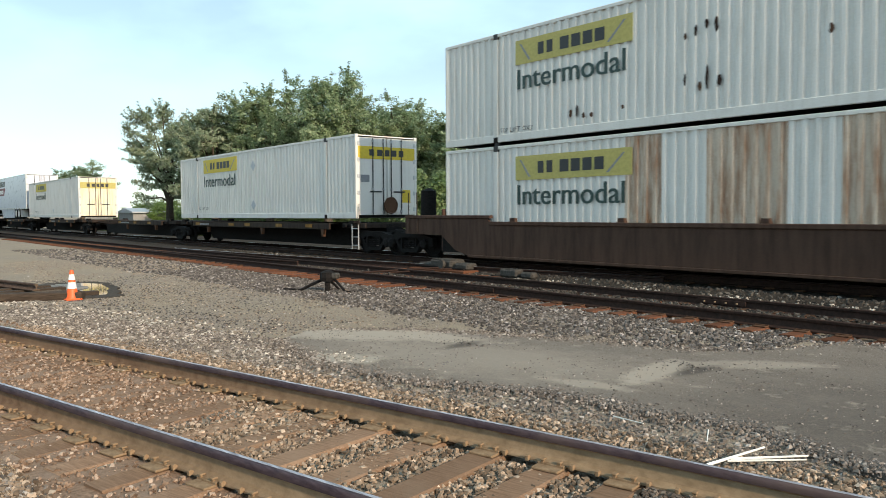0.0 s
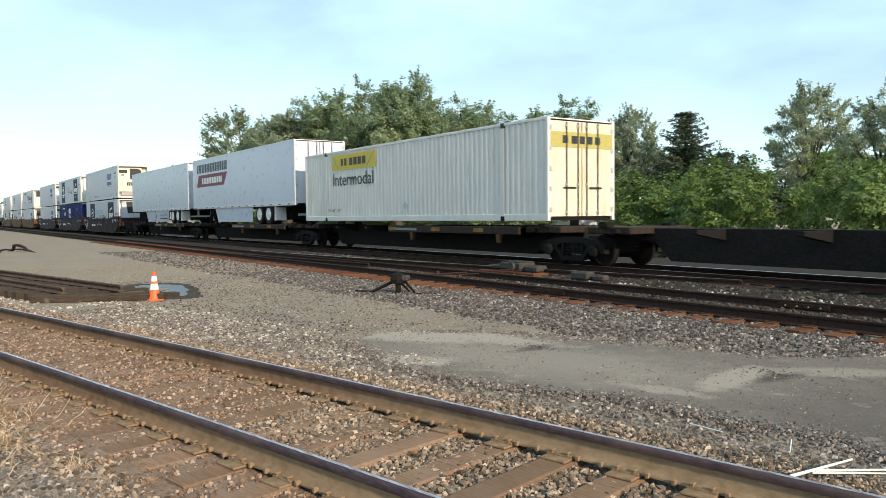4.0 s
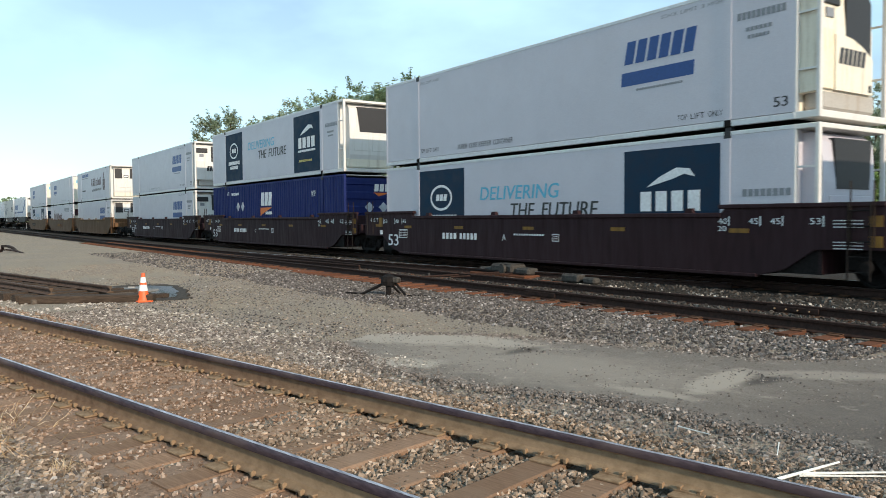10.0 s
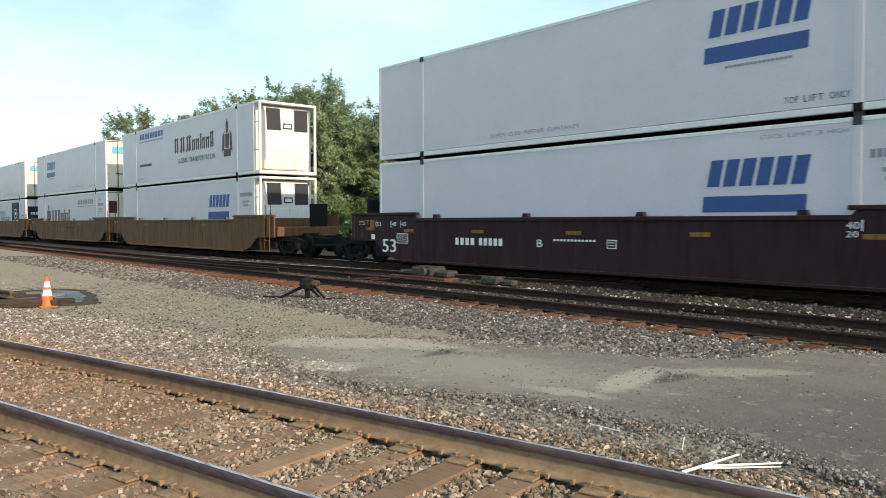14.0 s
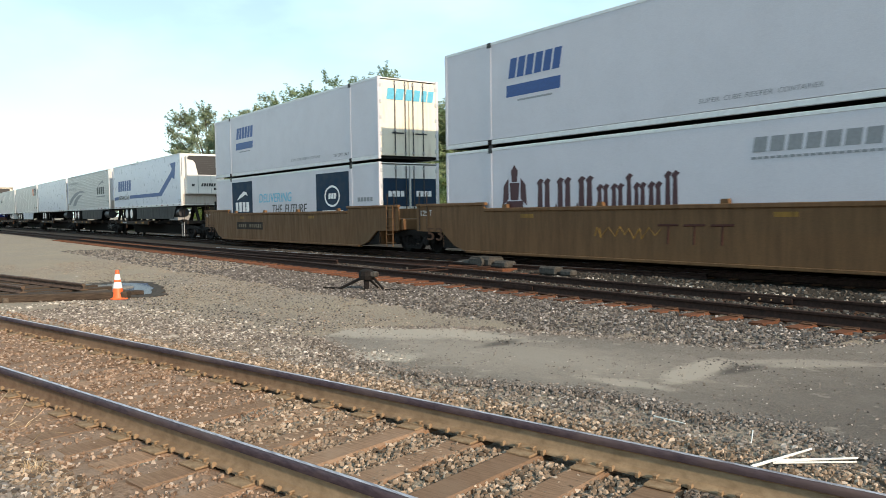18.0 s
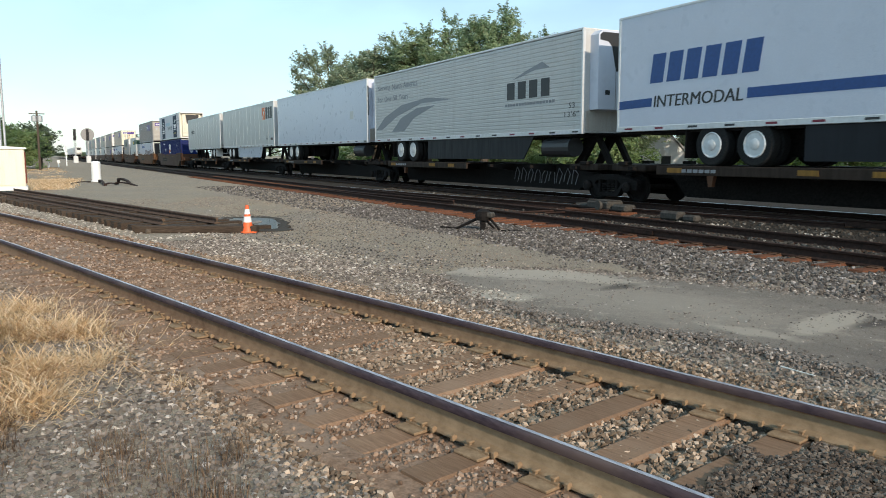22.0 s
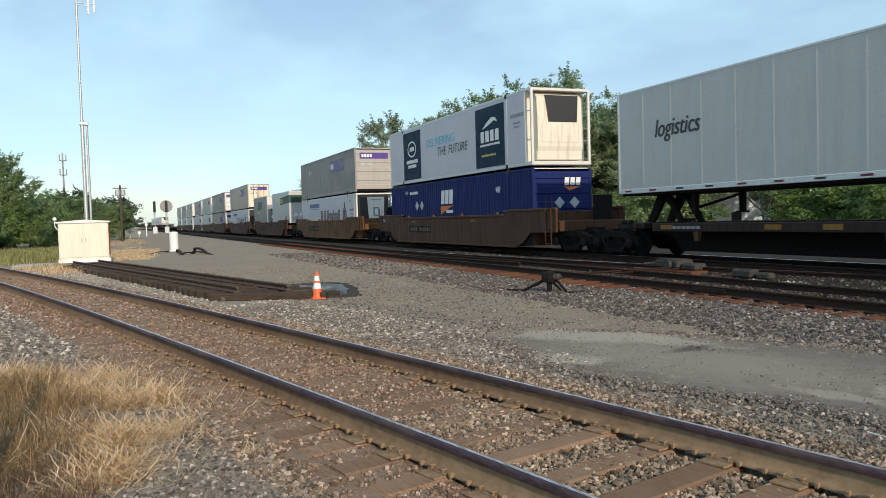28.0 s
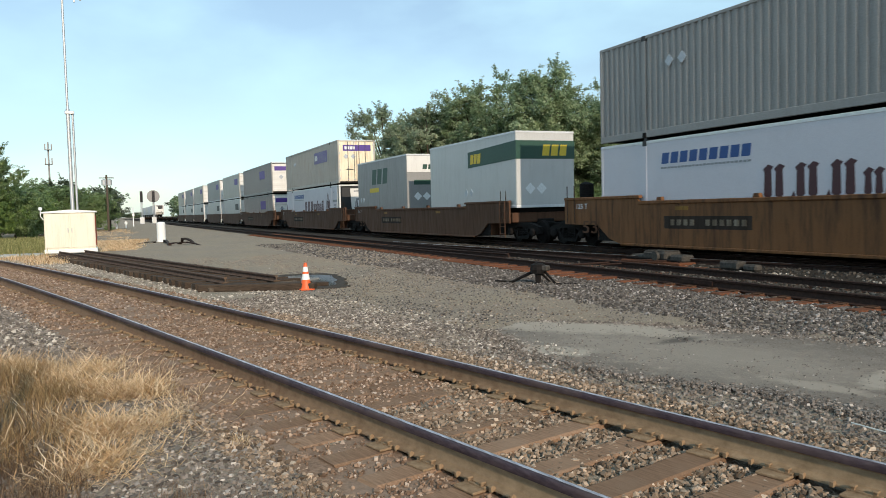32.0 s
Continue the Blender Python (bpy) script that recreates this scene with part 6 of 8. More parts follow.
# A: stacked ribbed boxes in a brown well
a = mid_of(-17.24)
well_unit(a, M_DIRTYWELL, "brown double-stack well car with dirt-streaked sides", last=True, pitch=20.4, drop=0.31)
c = container(a, LO, "white ribbed container with rust-streaked panels, in a well car", M_WHITE, True, "plain", rusted=True)
yellow_mark(c, 2.87, -0.14, True)
c = container(a, HI, "dirty white ribbed container stacked on another", M_WHITE, True, "plain")
yellow_mark(c, 2.87, -0.14, True)
rs = random.Random(8)
for x, z, h in ((7.9, 1.7, 0.16), (8.15, 1.75, 0.24), (8.4, 1.85, 0.22), (8.62, 1.75, 0.34), (7.9, 0.75, 0.26), (8.25, 0.62, 0.2), (8.42, 0.62, 0.5), (8.7, 0.65, 0.24), (4.75, 0.42, 0.18), (4.95, 0.40, 0.3), (5.15, 0.36, 0.14), (5.4, 0.36, 0.12), (10.9, 1.3, 0.2), (13.2, 0.5, 0.2), (6.3, 0.45, 0.1)):
    w = rs.uniform(0.03, 0.055)
    ring = [(u(x) + w * rs.uniform(0.6, 1.2) * math.cos(q * math.pi / 6), z + h / 2 + h / 2 * rs.uniform(0.75, 1.1) * math.sin(q * math.pi / 6)) for q in range(12)]
    sheet(c, "rust_stain", ring, M_RAILDK if h > 0.2 else M_UMBER, at=-HY + 0.002, label="dark rust stain")

# spine set with two ribbed boxes and two trailers
for k, (rear, hitch) in enumerate(((-38.2, None), (-55.9, None), (-73.84, None), (-91.2, -7.1), (-108.5, -7.1))):
    spine_unit(mid_of(rear), "brown-black spine car with yellow reflectors" + (", empty" if k == 1 else ""), 17.55, hitch, k == 0, k == 4, (-6.4, 6.4) if k == 0 else (-0.6, 6.9))
c = container(mid_of(-38.2), SP, "white ribbed container with door end, on a spine car", M_WHITE, True)
yellow_mark(c, 2.95, 0)
diamonds(c, u(8.25), 0.55, n=1), diamonds(c, u(8.25), 2.2, n=1)
sheet(c, "yellow_door_panel", rect(-1.2, 1.2, 2.05, 2.48), M_YEL, "front", label="yellow printed panel across the doors", proud=0.002)
for k, (y0, y1) in enumerate(((-0.75, -0.55), (-0.42, -0.2), (-0.1, 0.1), (0.2, 0.4), (0.5, 0.7))):
    sheet(c, "word_mark", rect(y0, y1, 2.16, 2.38), M_INK, "front", proud=0.006)
sheet(c, "door_label", rect(-1.1, -0.75, 1.25, 1.5), M_GREYINK, "front", proud=0.003)
sheet(c, "door_label", rect(0.65, 1.0, 0.55, 1.0), M_YEL, "front", proud=0.003)
part("hand_wheel", Mesh().lathe([(0.27, 0.03), (0.30, 0.05), (0.27, 0.07), (0.25, 0.05)], 20, "x", (HX + 0.1, 0.05, 0.45)).tube((HX, 0.05, 0.45), (HX + 0.16, 0.05, 0.45), 0.05).box(HX + 0.12, HX + 0.16, -0.2, 0.3, 0.42, 0.48), M_DUNCAR, c, "rusty brake wheel")
c = container(mid_of(-73.84), SP, "white ribbed container with rust-stained cream doors, on a spine car", M_WHITE, True, end_skin=M_CREAM, doors_stain=M_YELLOWED)
yellow_mark(c, 2.75, 0)
sheet(c, "yellow_door_panel", rect(-1.2, 1.2, 2.05, 2.48), M_YELDK, "front", label="faded yellow panel across the doors", proud=0.002)
for y0, y1 in ((-0.75, -0.55), (-0.42, -0.2), (-0.1, 0.1), (0.2, 0.4), (0.5, 0.7)):
    sheet(c, "word_mark", rect(y0, y1, 2.16, 2.38), M_INK, "front", proud=0.006)
diamonds(c, u(8.6), 0.55, n=1, s=0.15)

c = trailer(mid_of(-91.2), "smooth white trailer with a maroon band", -1, skirt=(4.2, 10.4, M_TRAILER), bogie=3.4)
blocks(c, 18, u(0.85), u(6.6), 3.10, 3.62, M_INK, lean=0.12, gap=0.28)
sheet(c, "maroon_band", [(u(0.8), 2.25), (u(6.0), 2.25), (u(6.65), 2.98), (u(1.25), 2.98)], M_MAR, label="slanted maroon band", proud=0.005)
blocks(c, 12, u(1.85), u(5.7), 2.42, 2.78, M_PALE, lean=0.1, at=-HY - 0.005, gap=0.3)
c = trailer(mid_of(-108.5), "plain white trailer with a printed side skirt", -1, skirt=(4.4, 11.0, M_TRAILER), bogie=2.7)
sheet(c, "sprig_mark", [(u(7.22), 0.62), (u(7.36), 0.60), (u(7.42), 0.72), (u(7.34), 0.92), (u(7.27), 0.95), (u(7.20), 0.78)], M_YELDK, at=-HY + 0.058, label="small yellow printed mark")
sheet(c, "curl_mark", [(u(7.30), 0.28), (u(7.42), 0.26), (u(7.46), 0.42), (u(7.56), 0.50), (u(7.54), 0.62), (u(7.42), 0.60), (u(7.30), 0.46)], M_INK, at=-HY + 0.057, label="small dark printed mark")
blocks(c, 4, u(6.95), u(7.55), 0.17, 0.25, M_GREYINK, at=-HY + 0.06, name="small_print")
lettering(c, "Driving Opportunities", u(8.62), u(10.62), 0.50, 0.68, M_INK, at=-HY + 0.058)
blocks(c, 17, u(8.60), u(10.66), 0.30, 0.39, M_INK, at=-HY + 0.06)

# maroon well set
for k, (rear, mk) in enumerate(((-130.2, "A"), (-149.7, "C"), (-169.3, "B"))):
    well_unit(mid_of(rear), M_MAROON, "maroon double-stack well car with white stencils and yellow reflectors", k == 0, k == 2, mk)
c = container(mid_of(-130.2), LO, "white cold container with dark teal panels, in a well car", M_SMOOTH, False, "nose", "grille")
panel_pair(c, 0, "ring", "swoosh"), number_rows(c, 14.5, 1.5, 8)
c = container(mid_of(-130.2), HI, "white cold container with blue bar mark and cream nose", M_SMOOTH, False, "nose", "curved", end_skin=M_CREAM)
blue_mark(c, 11.25, 13.4, 0), cold_box_print(c)
lettering(c, "TOP LIFT ONLY", u(2.28), u(3.36), 0.30, 0.43, M_INK)
lettering(c, "SUPER CUBE REEFER CONTAINER", u(4.42), u(7.12), 0.27, 0.42, M_INK, lean=0.15)
lettering(c, "STACK LIMIT 3 HIGH", u(2.28), u(3.4), 2.58, 2.67, M_GREYINK)
c = container(mid_of(-149.7), LO, "dark blue ribbed container in a well car", M_BLUE, True, "plain")
flag_mark(c, 7.17, 0), diamonds(c, u(4.0), 1.75, s=0.23), lettering(c, "WTP", u(2.32), u(2.66), 2.36, 2.56, M_PALE), blocks(c, 10, u(3.0), u(4.15), 2.36, 2.50, M_PALE, gap=0.4)
lettering(c, "WTP", u(13.1), u(13.5), 2.05, 2.3, M_PALE)
blocks(c, 3, 0.05, 0.8, 2.2, 2.5, M_PALE, "front", 0.1), diamonds(c, -0.15, 1.55, "front"), sheet(c, "orange_wedge", [(0.05, 2.15), (0.8, 2.15), (0.3, 2.0)], M_ORANGE, "front")
c = container(mid_of(-149.7), HI, "white cold container with teal panels on a blue one", M_SMOOTH, False, "nose", "grille", end_skin=M_WHITE)
panel_pair(c, 0, "ring", "swoosh"), number_rows(c, 14.5, 1.9, 8)
c = container(mid_of(-169.3), LO, "white cold container with blue bar mark, in a well car", M_SMOOTH, False, "nose", "curved", end_skin=M_WHITE)
blue_mark(c, 11.25, 13.4, 0.0), cold_box_print(c)
c = container(mid_of(-169.3), HI, "white cold container with blue bar mark, stacked on another", M_SMOOTH, False, "nose", "curved", end_skin=M_WHITE)
blue_mark(c, 11.25, 13.4, 0), cold_box_print(c)
lettering(c, "SUPER CUBE REEFER CONTAINER", u(5.0), u(8.0), 0.28, 0.38, M_GREYINK, lean=0.2)

# ochre well set
for k, rear in enumerate((-193.5, -212.7, -232.8)):
    well_unit(mid_of(rear), M_OCHRE, "ochre-brown double-stack well car" + (" with faded scrawls" if k == 1 else " with dirt-streaked sides"), k == 0, k == 2, None, 19.7, ("bare", "scrawl", "numbered")[k])
c = container(mid_of(-193.5), LO, "white cold container with blue bar mark, in a well car", M_SMOOTH, False, "nose", "twin", end_skin=M_WHITE)
blue_mark(c, 11.3, 13.45, -0.05), number_rows(c, 14.4, 2.1)
c = container(mid_of(-193.5), HI, "white cold container with dark red gothic mark and crest", M_SMOOTH, False, "nose", "twin", end_skin=M_WHITE)
gothic_mark(c, 7.5, 12.2, 1.35, 2.05, 13.25, 0.85, 2.45, M_RED)
lettering(c, "GLOBAL TRANSPORTATION", u(7.85), u(12.05), 0.85, 1.08, M_INK)
blocks(c, 9, u(2.67), u(6.0), 2.36, 2.64, M_ROYAL, lean=0.15), blocks(c, 24, u(2.67), u(6.0), 2.2, 2.26, M_GREYINK)
blocks(c, 13, u(2.66), u(4.4), 0.95, 1.08, M_INK)
lettering(c, "TOP LIFT ONLY", u(2.25), u(3.25), 0.26, 0.38, M_INK)
c = container(mid_of(-212.7), LO, "white cold container with dark gothic mark, in a well car", M_SMOOTH, False, "doors", end_skin=M_WHITE, doors_stain=M_CREAM)
gothic_mark(c, 4.09, 8.85, 1.12, 1.9, 3.15, 1.1, 2.35, M_RED)
blocks(c, 9, u(10.28), u(13.55), 2.18, 2.48, M_GREYINK, lean=0.15), blocks(c, 24, u(10.28), u(13.5), 2.04, 2.09, M_GREYINK)
lettering(c, "WTP", u(14.75), u(15.1), 2.3, 2.42, M_INK), number_rows(c, 14.5, 2.05)
sheet(c, "red_poster", rect(-1.15, -0.7, 1.6, 2.3), M_RED, "front", proud=0.004)
for rear, lo in ((-212.7, False), (-232.8, True)):
    c = container(mid_of(rear), HI, "white cold container with blue bar mark and stained door end", M_SMOOTH, False, "doors", end_skin=M_WHITE, doors_stain=M_CREAM)
    blue_mark(c, 2.9, 5.05, 0)
    lettering(c, "TOP LIFT ONLY", u(12.85), u(14.03), 0.26, 0.38, M_INK)
    lettering(c, "SUPER CUBE REEFER CONTAINER", u(9.07), u(11.75), 0.32, 0.42, M_GREYINK, lean=0.2)
    for y0, y1 in ((-0.95, -0.65), (-0.58, -0.25), (-0.15, 0.12), (0.2, 0.45), (0.52, 0.75), (0.8, 1.05)):
        sheet(c, "word_mark", rect(y0, y1, 2.1, 2.5, 0.15), M_CYAN, "front", proud=0.005)
c = container(mid_of(-232.8), LO, "white cold container with dark teal panels and door end", M_SMOOTH, False, "doors", end_skin=M_WHITE)
panel_pair(c, 0, "swoosh", "ring"), number_rows(c, 14.6, 1.5, 5)
for s in (-1, 1):
    sheet(c, "door_panel", rect(min(s * 0.05, s * 1.15), max(s * 0.05, s * 1.15), 1.3, 2.3), M_TEAL, "front", label="dark teal panel on a door", proud=0.004)
    blocks(c, 4, s * 0.6 - 0.35, s * 0.6 + 0.35, 1.65, 1.85, M_PALE, "front", at=HX + 0.004)

# spine set with five trailers
for k, (rear, hitch) in enumerate(((-254.4, 7.1), (-271.7, 7.1), (-288.4, 7.1), (-305.5, 7.1), (-323.0, -7.1))):
    spine_unit(mid_of(rear), "brown-black spine car with yellow reflectors", 17.3, hitch, k == 0, k == 4, (-6.4, 6.4) if k == 4 else (-6.4, 0.9), k == 1)
c = trailer(mid_of(-254.4), "white cold trailer with a bent blue arrow stripe", 1, cooler=True, skirt=(5.9, 14.6, M_NAVY), bogie=3.4, end_skin=M_WHITE)
blocks(c, 6, u(1.2), u(4.75), 2.12, 2.85, M_ROYAL, lean=0.15)
lettering(c, "INTERMODAL", u(1.45), u(4.3), 1.50, 1.80, M_INK, lean=0.1)
s = sheet(c, "blue_stripe", [(u(0.05), 1.5), (u(0.05), 1.72), (u(1.35), 1.75), (u(1.35), 1.53)], M_ROYAL, label="royal blue stripe")
sheet(c, "blue_stripe", [(u(4.4), 1.55), (u(11.9), 1.55), (u(14.4), 2.75), (u(14.0), 2.98), (u(11.4), 1.78), (u(4.4), 1.78)], M_ROYAL, label="bent royal blue stripe")
sheet(c, "arrow_head", [(u(13.7), 2.7), (u(14.6), 2.5), (u(14.9), 3.5), (u(13.8), 3.45), (u(14.15), 3.15)], M_ROYAL, label="royal blue arrow head")
blocks(c, 6, -0.25, 0.62, 2.02, 2.2, M_INK, "front", 0.2, HX + 0.006)
lettering(c, "53", u(15.3), u(15.7), 1.1, 1.28, M_INK)
blocks(c, 6, u(15.95), u(16.05), 2.6, 3.7, M_GREYINK, name="number_line")
c = trailer(mid_of(-271.7), "white slat-sided trailer with grey swooshes on its side", 1, M_SILVER, True, True, skirt=(5.5, 13.2, M_NAVY), bogie=2.9)
lettering(c, "Serving North America", u(0.46), u(4.67), 3.18, 3.45, M_GREYINK)
lettering(c, "For Over 50 Years", u(0.43), u(3.75), 2.70, 2.95, M_GREYINK)
sheet(c, "grey_swoosh", [(u(0.2), 1.45), (u(0.9), 1.45), (u(2.6), 2.0), (u(5.0), 2.42), (u(7.9), 2.42), (u(5.5), 2.62), (u(3.0), 2.45), (u(1.2), 2.0)], M_GREYINK, label="grey swoosh")
sheet(c, "grey_swoosh", [(u(2.0), 1.32), (u(3.3), 1.32), (u(4.3), 1.85), (u(6.3), 2.28), (u(4.6), 2.25), (u(3.0), 1.9)], M_GREYINK, label="grey swoosh")
blocks(c, 4, u(11.55), u(14.2), 2.12, 2.68, M_INK, gap=0.3), blocks(c, 17, u(11.5), u(14.4), 1.90, 1.99, M_GREYINK)
sheet(c, "swoosh_mark", [(u(11.95), 2.76), (u(12.75), 2.99), (u(13.7), 3.2), (u(14.1), 2.99), (u(13.35), 2.99), (u(12.5), 2.84)], M_GREYINK)
lettering(c, "13'6\"", u(14.9), u(15.6), 1.42, 1.58, M_INK), lettering(c, "53", u(15.1), u(15.4), 1.68, 1.84, M_INK)
c = trailer(mid_of(-288.4), "plain white cold trailer, on a spine car", 1, cooler=True, bogie=2.9)
blocks(c, 8, u(15.85), u(15.97), 2.2, 3.6, M_INK, name="number_line")
sheet(c, "hatch_outline", rect(u(13.4), u(13.9), 2.1, 2.5), M_SILVER, proud=0.002)
c = trailer(mid_of(-305.5), "silver seamed trailer with an orange square mark", 1, M_SILVER, False, False, True, skirt=(5.2, 12.8, M_TRAILER), bogie=2.4)
s = sheet(c, "orange_square", rect(u(13.05), u(13.9), 2.78, 3.62), M_ORANGE, label="orange square mark")
sheet(s, "square_line", [(u(13.05), 2.78), (u(13.12), 2.78), (u(13.55), 3.2), (u(13.9), 3.55), (u(13.9), 3.62), (u(13.45), 3.25)], M_PALE, at=-HY - 0.004)
blocks(c, 3, u(13.98), u(15.75), 2.82, 3.6, M_INK, gap=0.2)
sheet(c, "down_arrow", [(u(14.1), 1.5), (u(14.25), 1.3), (u(14.4), 1.5), (u(14.28), 1.5), (u(14.28), 1.9), (u(14.22), 1.9), (u(14.22), 1.5)], M_INK)
blocks(c, 6, u(15.2), u(15.8), 1.35, 1.5, M_RED, name="number_line"), diamonds(c, u(15.0), 1.6, n=1, s=0.16)
c = trailer(mid_of(-323.0), "white trailer with black word mark, on a spine car", -1, M_SILVER, False, False, True, bogie=3.0)
lettering(c, "logistics", u(1.82), u(3.62), 2.3, 2.95, M_INK, lean=0.2)

# brown well set and single wells with mixed boxes
for k, rear in enumerate((-344.5, -367.8, -393.2, -413.6, -436.2)):
    well_unit(mid_of(rear) + (1.6 if rear == -393.2 else 0), M_UMBER if k == 0 else M_FOXY if k == 1 else M_DUNCAR, ("umber" if k == 0 else "orange-brown" if k == 1 else "brown") + " double-stack well car with dirty sides", True, True, None, 20.6, "numbered")
c = container(mid_of(-344.5), LO, "dark blue ribbed container in a well car", M_BLUE, True, "plain")
flag_mark(c, 7.2, 0), diamonds(c, u(4.0), 1.75, s=0.23), lettering(c, "WTP", u(2.32), u(2.66), 2.36, 2.56, M_PALE), blocks(c, 10, u(3.0), u(4.15), 2.36, 2.50, M_PALE, gap=0.4)
lettering(c, "WTP", u(13.1), u(13.5), 2.05, 2.3, M_PALE)
blocks(c, 3, 0.05, 0.8, 2.2, 2.5, M_PALE, "front", 0.1), diamonds(c, -0.15, 1.55, "front"), sheet(c, "orange_wedge", [(0.05, 2.15), (0.8, 2.15), (0.3, 2.0)], M_ORANGE, "front")
c = container(mid_of(-344.5), HI, "white cold container with teal panels on a blue one", M_SMOOTH, False, "nose", "grille", end_skin=M_CREAM)
panel_pair(c, 0, "ring", "swoosh"), number_rows(c, 14.5, 1.9, 8)
for rear, skin, up in ((-367.8, M_GREY, "plain"), (-413.6, M_TAN, "doors")):
    c = container(mid_of(rear), LO, "white cold container with dark red gothic mark, in a well car", M_SMOOTH, False, "nose", "wide", end_skin=M_WHITE)
    gothic_mark(c, 6.5, 12.4, 1.15, 1.9, 13.3, 1.0, 2.45, M_RED)
    blocks(c, 9, u(2.8), u(6.1), 2.18, 2.48, M_ROYAL, lean=0.15), blocks(c, 24, u(2.8), u(6.1), 2.04, 2.09, M_GREYINK)
    lettering(c, "WTP", u(14.6), u(15.0), 2.35, 2.47, M_INK), number_rows(c, 14.5, 1.75)
    c = container(mid_of(rear), HI, ("grey" if skin == M_GREY else "tan-grey") + " ribbed container with a purple panel, stacked on a white one", skin, True, up, end_skin=M_TAN if skin == M_GREY else M_YELLOWED)
    p = sheet(c, "purple_panel", rect(u(9.8), u(13.4), 1.62, 2.42), M_PURPLE, label="purple printed panel", proud=0.006)
    blocks(p, 3, u(9.95), u(10.75), 1.85, 2.2, M_PALE, at=-HY - 0.006)
    for q in np.arange(9.9, 13.3, 0.25):
        sheet(p, "rib_shade", rect(u(q), u(q) + 0.07, 1.64, 2.40), M_GREY, at=-HY - 0.002, proud=0.0045)
    sheet(c, "purple_panel", rect(-0.95, 1.0, 2.15, 2.55), M_PURPLE, "front", label="purple printed panel on the end", proud=0.005)
    blocks(c, 4, -0.85, -0.1, 2.25, 2.45, M_PALE, "front", at=HX + 0.005)
    diamonds(c, u(3.2), 2.0, s=0.17)
    diamonds(c, -0.75, 1.78, "front", s=0.17)


def short_box(place, label, mark):
    """A 28-foot smooth freight box with a dark band round its upper half."""
    box = thing("short_container", label, "shipping container", pose(place, TRAIN_Y, 0.56), "containers of the train")
    ROLLING.append((box, place, 0.56))
    h = 4.2
    part("body", Mesh().box(-h, h, -HY, HY, 1.05, 3.92, 0.03), M_GREY if mark == "plain" else M_SILVER, box, "smooth freight body")
    part("support_frame", Mesh().box(-h + 0.3, h - 0.3, -1.0, 1.0, 0.0, 1.06), M_BLACK, box)
    part("top_rail", Mesh().box(-h - 0.01, h + 0.01, -HY - 0.01, HY + 0.01, 3.86, 3.94, 0.01), M_ALU, box)
    part("bottom_rail", Mesh().box(-h - 0.01, h + 0.01, -HY - 0.01, HY + 0.01, 1.02, 1.12, 0.01), M_ALU, box)
    if mark == "band":
        part("green_band", Mesh().prism([(0.0, 2.75), (h + 0.012, 2.88), (h + 0.012, 3.58), (0.0, 3.42)], -HY - 0.012, HY + 0.012, "y"), M_DKGRN, box, "dark green band round the corner")
        blocks(box, 3, 0.2, 1.2, 2.9, 3.3, M_YEL, lean=0.15, at=-HY - 0.012), blocks(box, 3, -0.2, 0.95, 3.0, 3.42, M_YEL, "front", 0.15, h + 0.012)
    else:
        blocks(box, 3, -1.6, 1.2, 2.55, 3.4, M_DKGRN, lean=0.2), sheet(box, "yellow_mark", rect(-1.9, -0.3, 2.1, 2.35), M_YEL)
        part("white_end", Mesh().box(h, h + 0.015, -HY + 0.02, HY - 0.02, 3.0, 3.84), M_WHITE, box, "white upper end")
        blocks(box, 3, -0.45, 0.5, 3.15, 3.4, M_DKGRN, "front", 0.15, h + 0.015), sheet(box, "dark_label", rect(-0.9, 0.6, 2.35, 2.6), M_DKGRN, "front", at=h)
    diamonds(box, -0.2 if mark == "band" else -3.6, 1.7, s=0.16)
    for y in (-0.7, -0.2):
        sheet(box, "placard", [(y - 0.22, 1.75), (y, 1.53), (y + 0.22, 1.75), (y, 1.97)], M_PALE, "front", at=h, label="white diamond placard", proud=0.012)
    return box


short_box(-377.45, "pale grey freight box with a dark green band", "band")
short_box(-389.0, "grey freight box with a dark green mark and white upper end", "plain")
for rear in (-436.2,):
    for z in (LO, HI):
        c = container(mid_of(rear), z, "grey ribbed container with a purple panel, in a double stack", M_GREY, True, "plain", end_skin=M_WHITE)
        sheet(c, "purple_panel", rect(u(10.0), u(12.7), 1.5, 2.3), M_PURPLE, label="purple printed panel")
        sheet(c, "purple_panel", rect(-1.0, 1.0, 2.1, 2.5), M_PURPLE, "front", label="purple printed panel on the end")
        diamonds(c, -0.4, 1.5, "front")
for k, rear in enumerate((-453.0, -470.0, -490.2, -506.3, -523.3)):
    mid = rear + 6.9
    for z, m in ((LO, M_SILVER), (HI, M_GREY if k % 2 else M_TAN)):
        c = container(mid, z, ("pale" if z == LO else "grey") + " container in a far double stack", m, False, "plain", length=13.8, end_skin=M_WHITE)
        part("dark_mark", Mesh().box(3.2, 5.6, -HY - 0.012, -HY - 0.006, 1.6, 2.3), M_INK if z == LO else M_PURPLE, c)


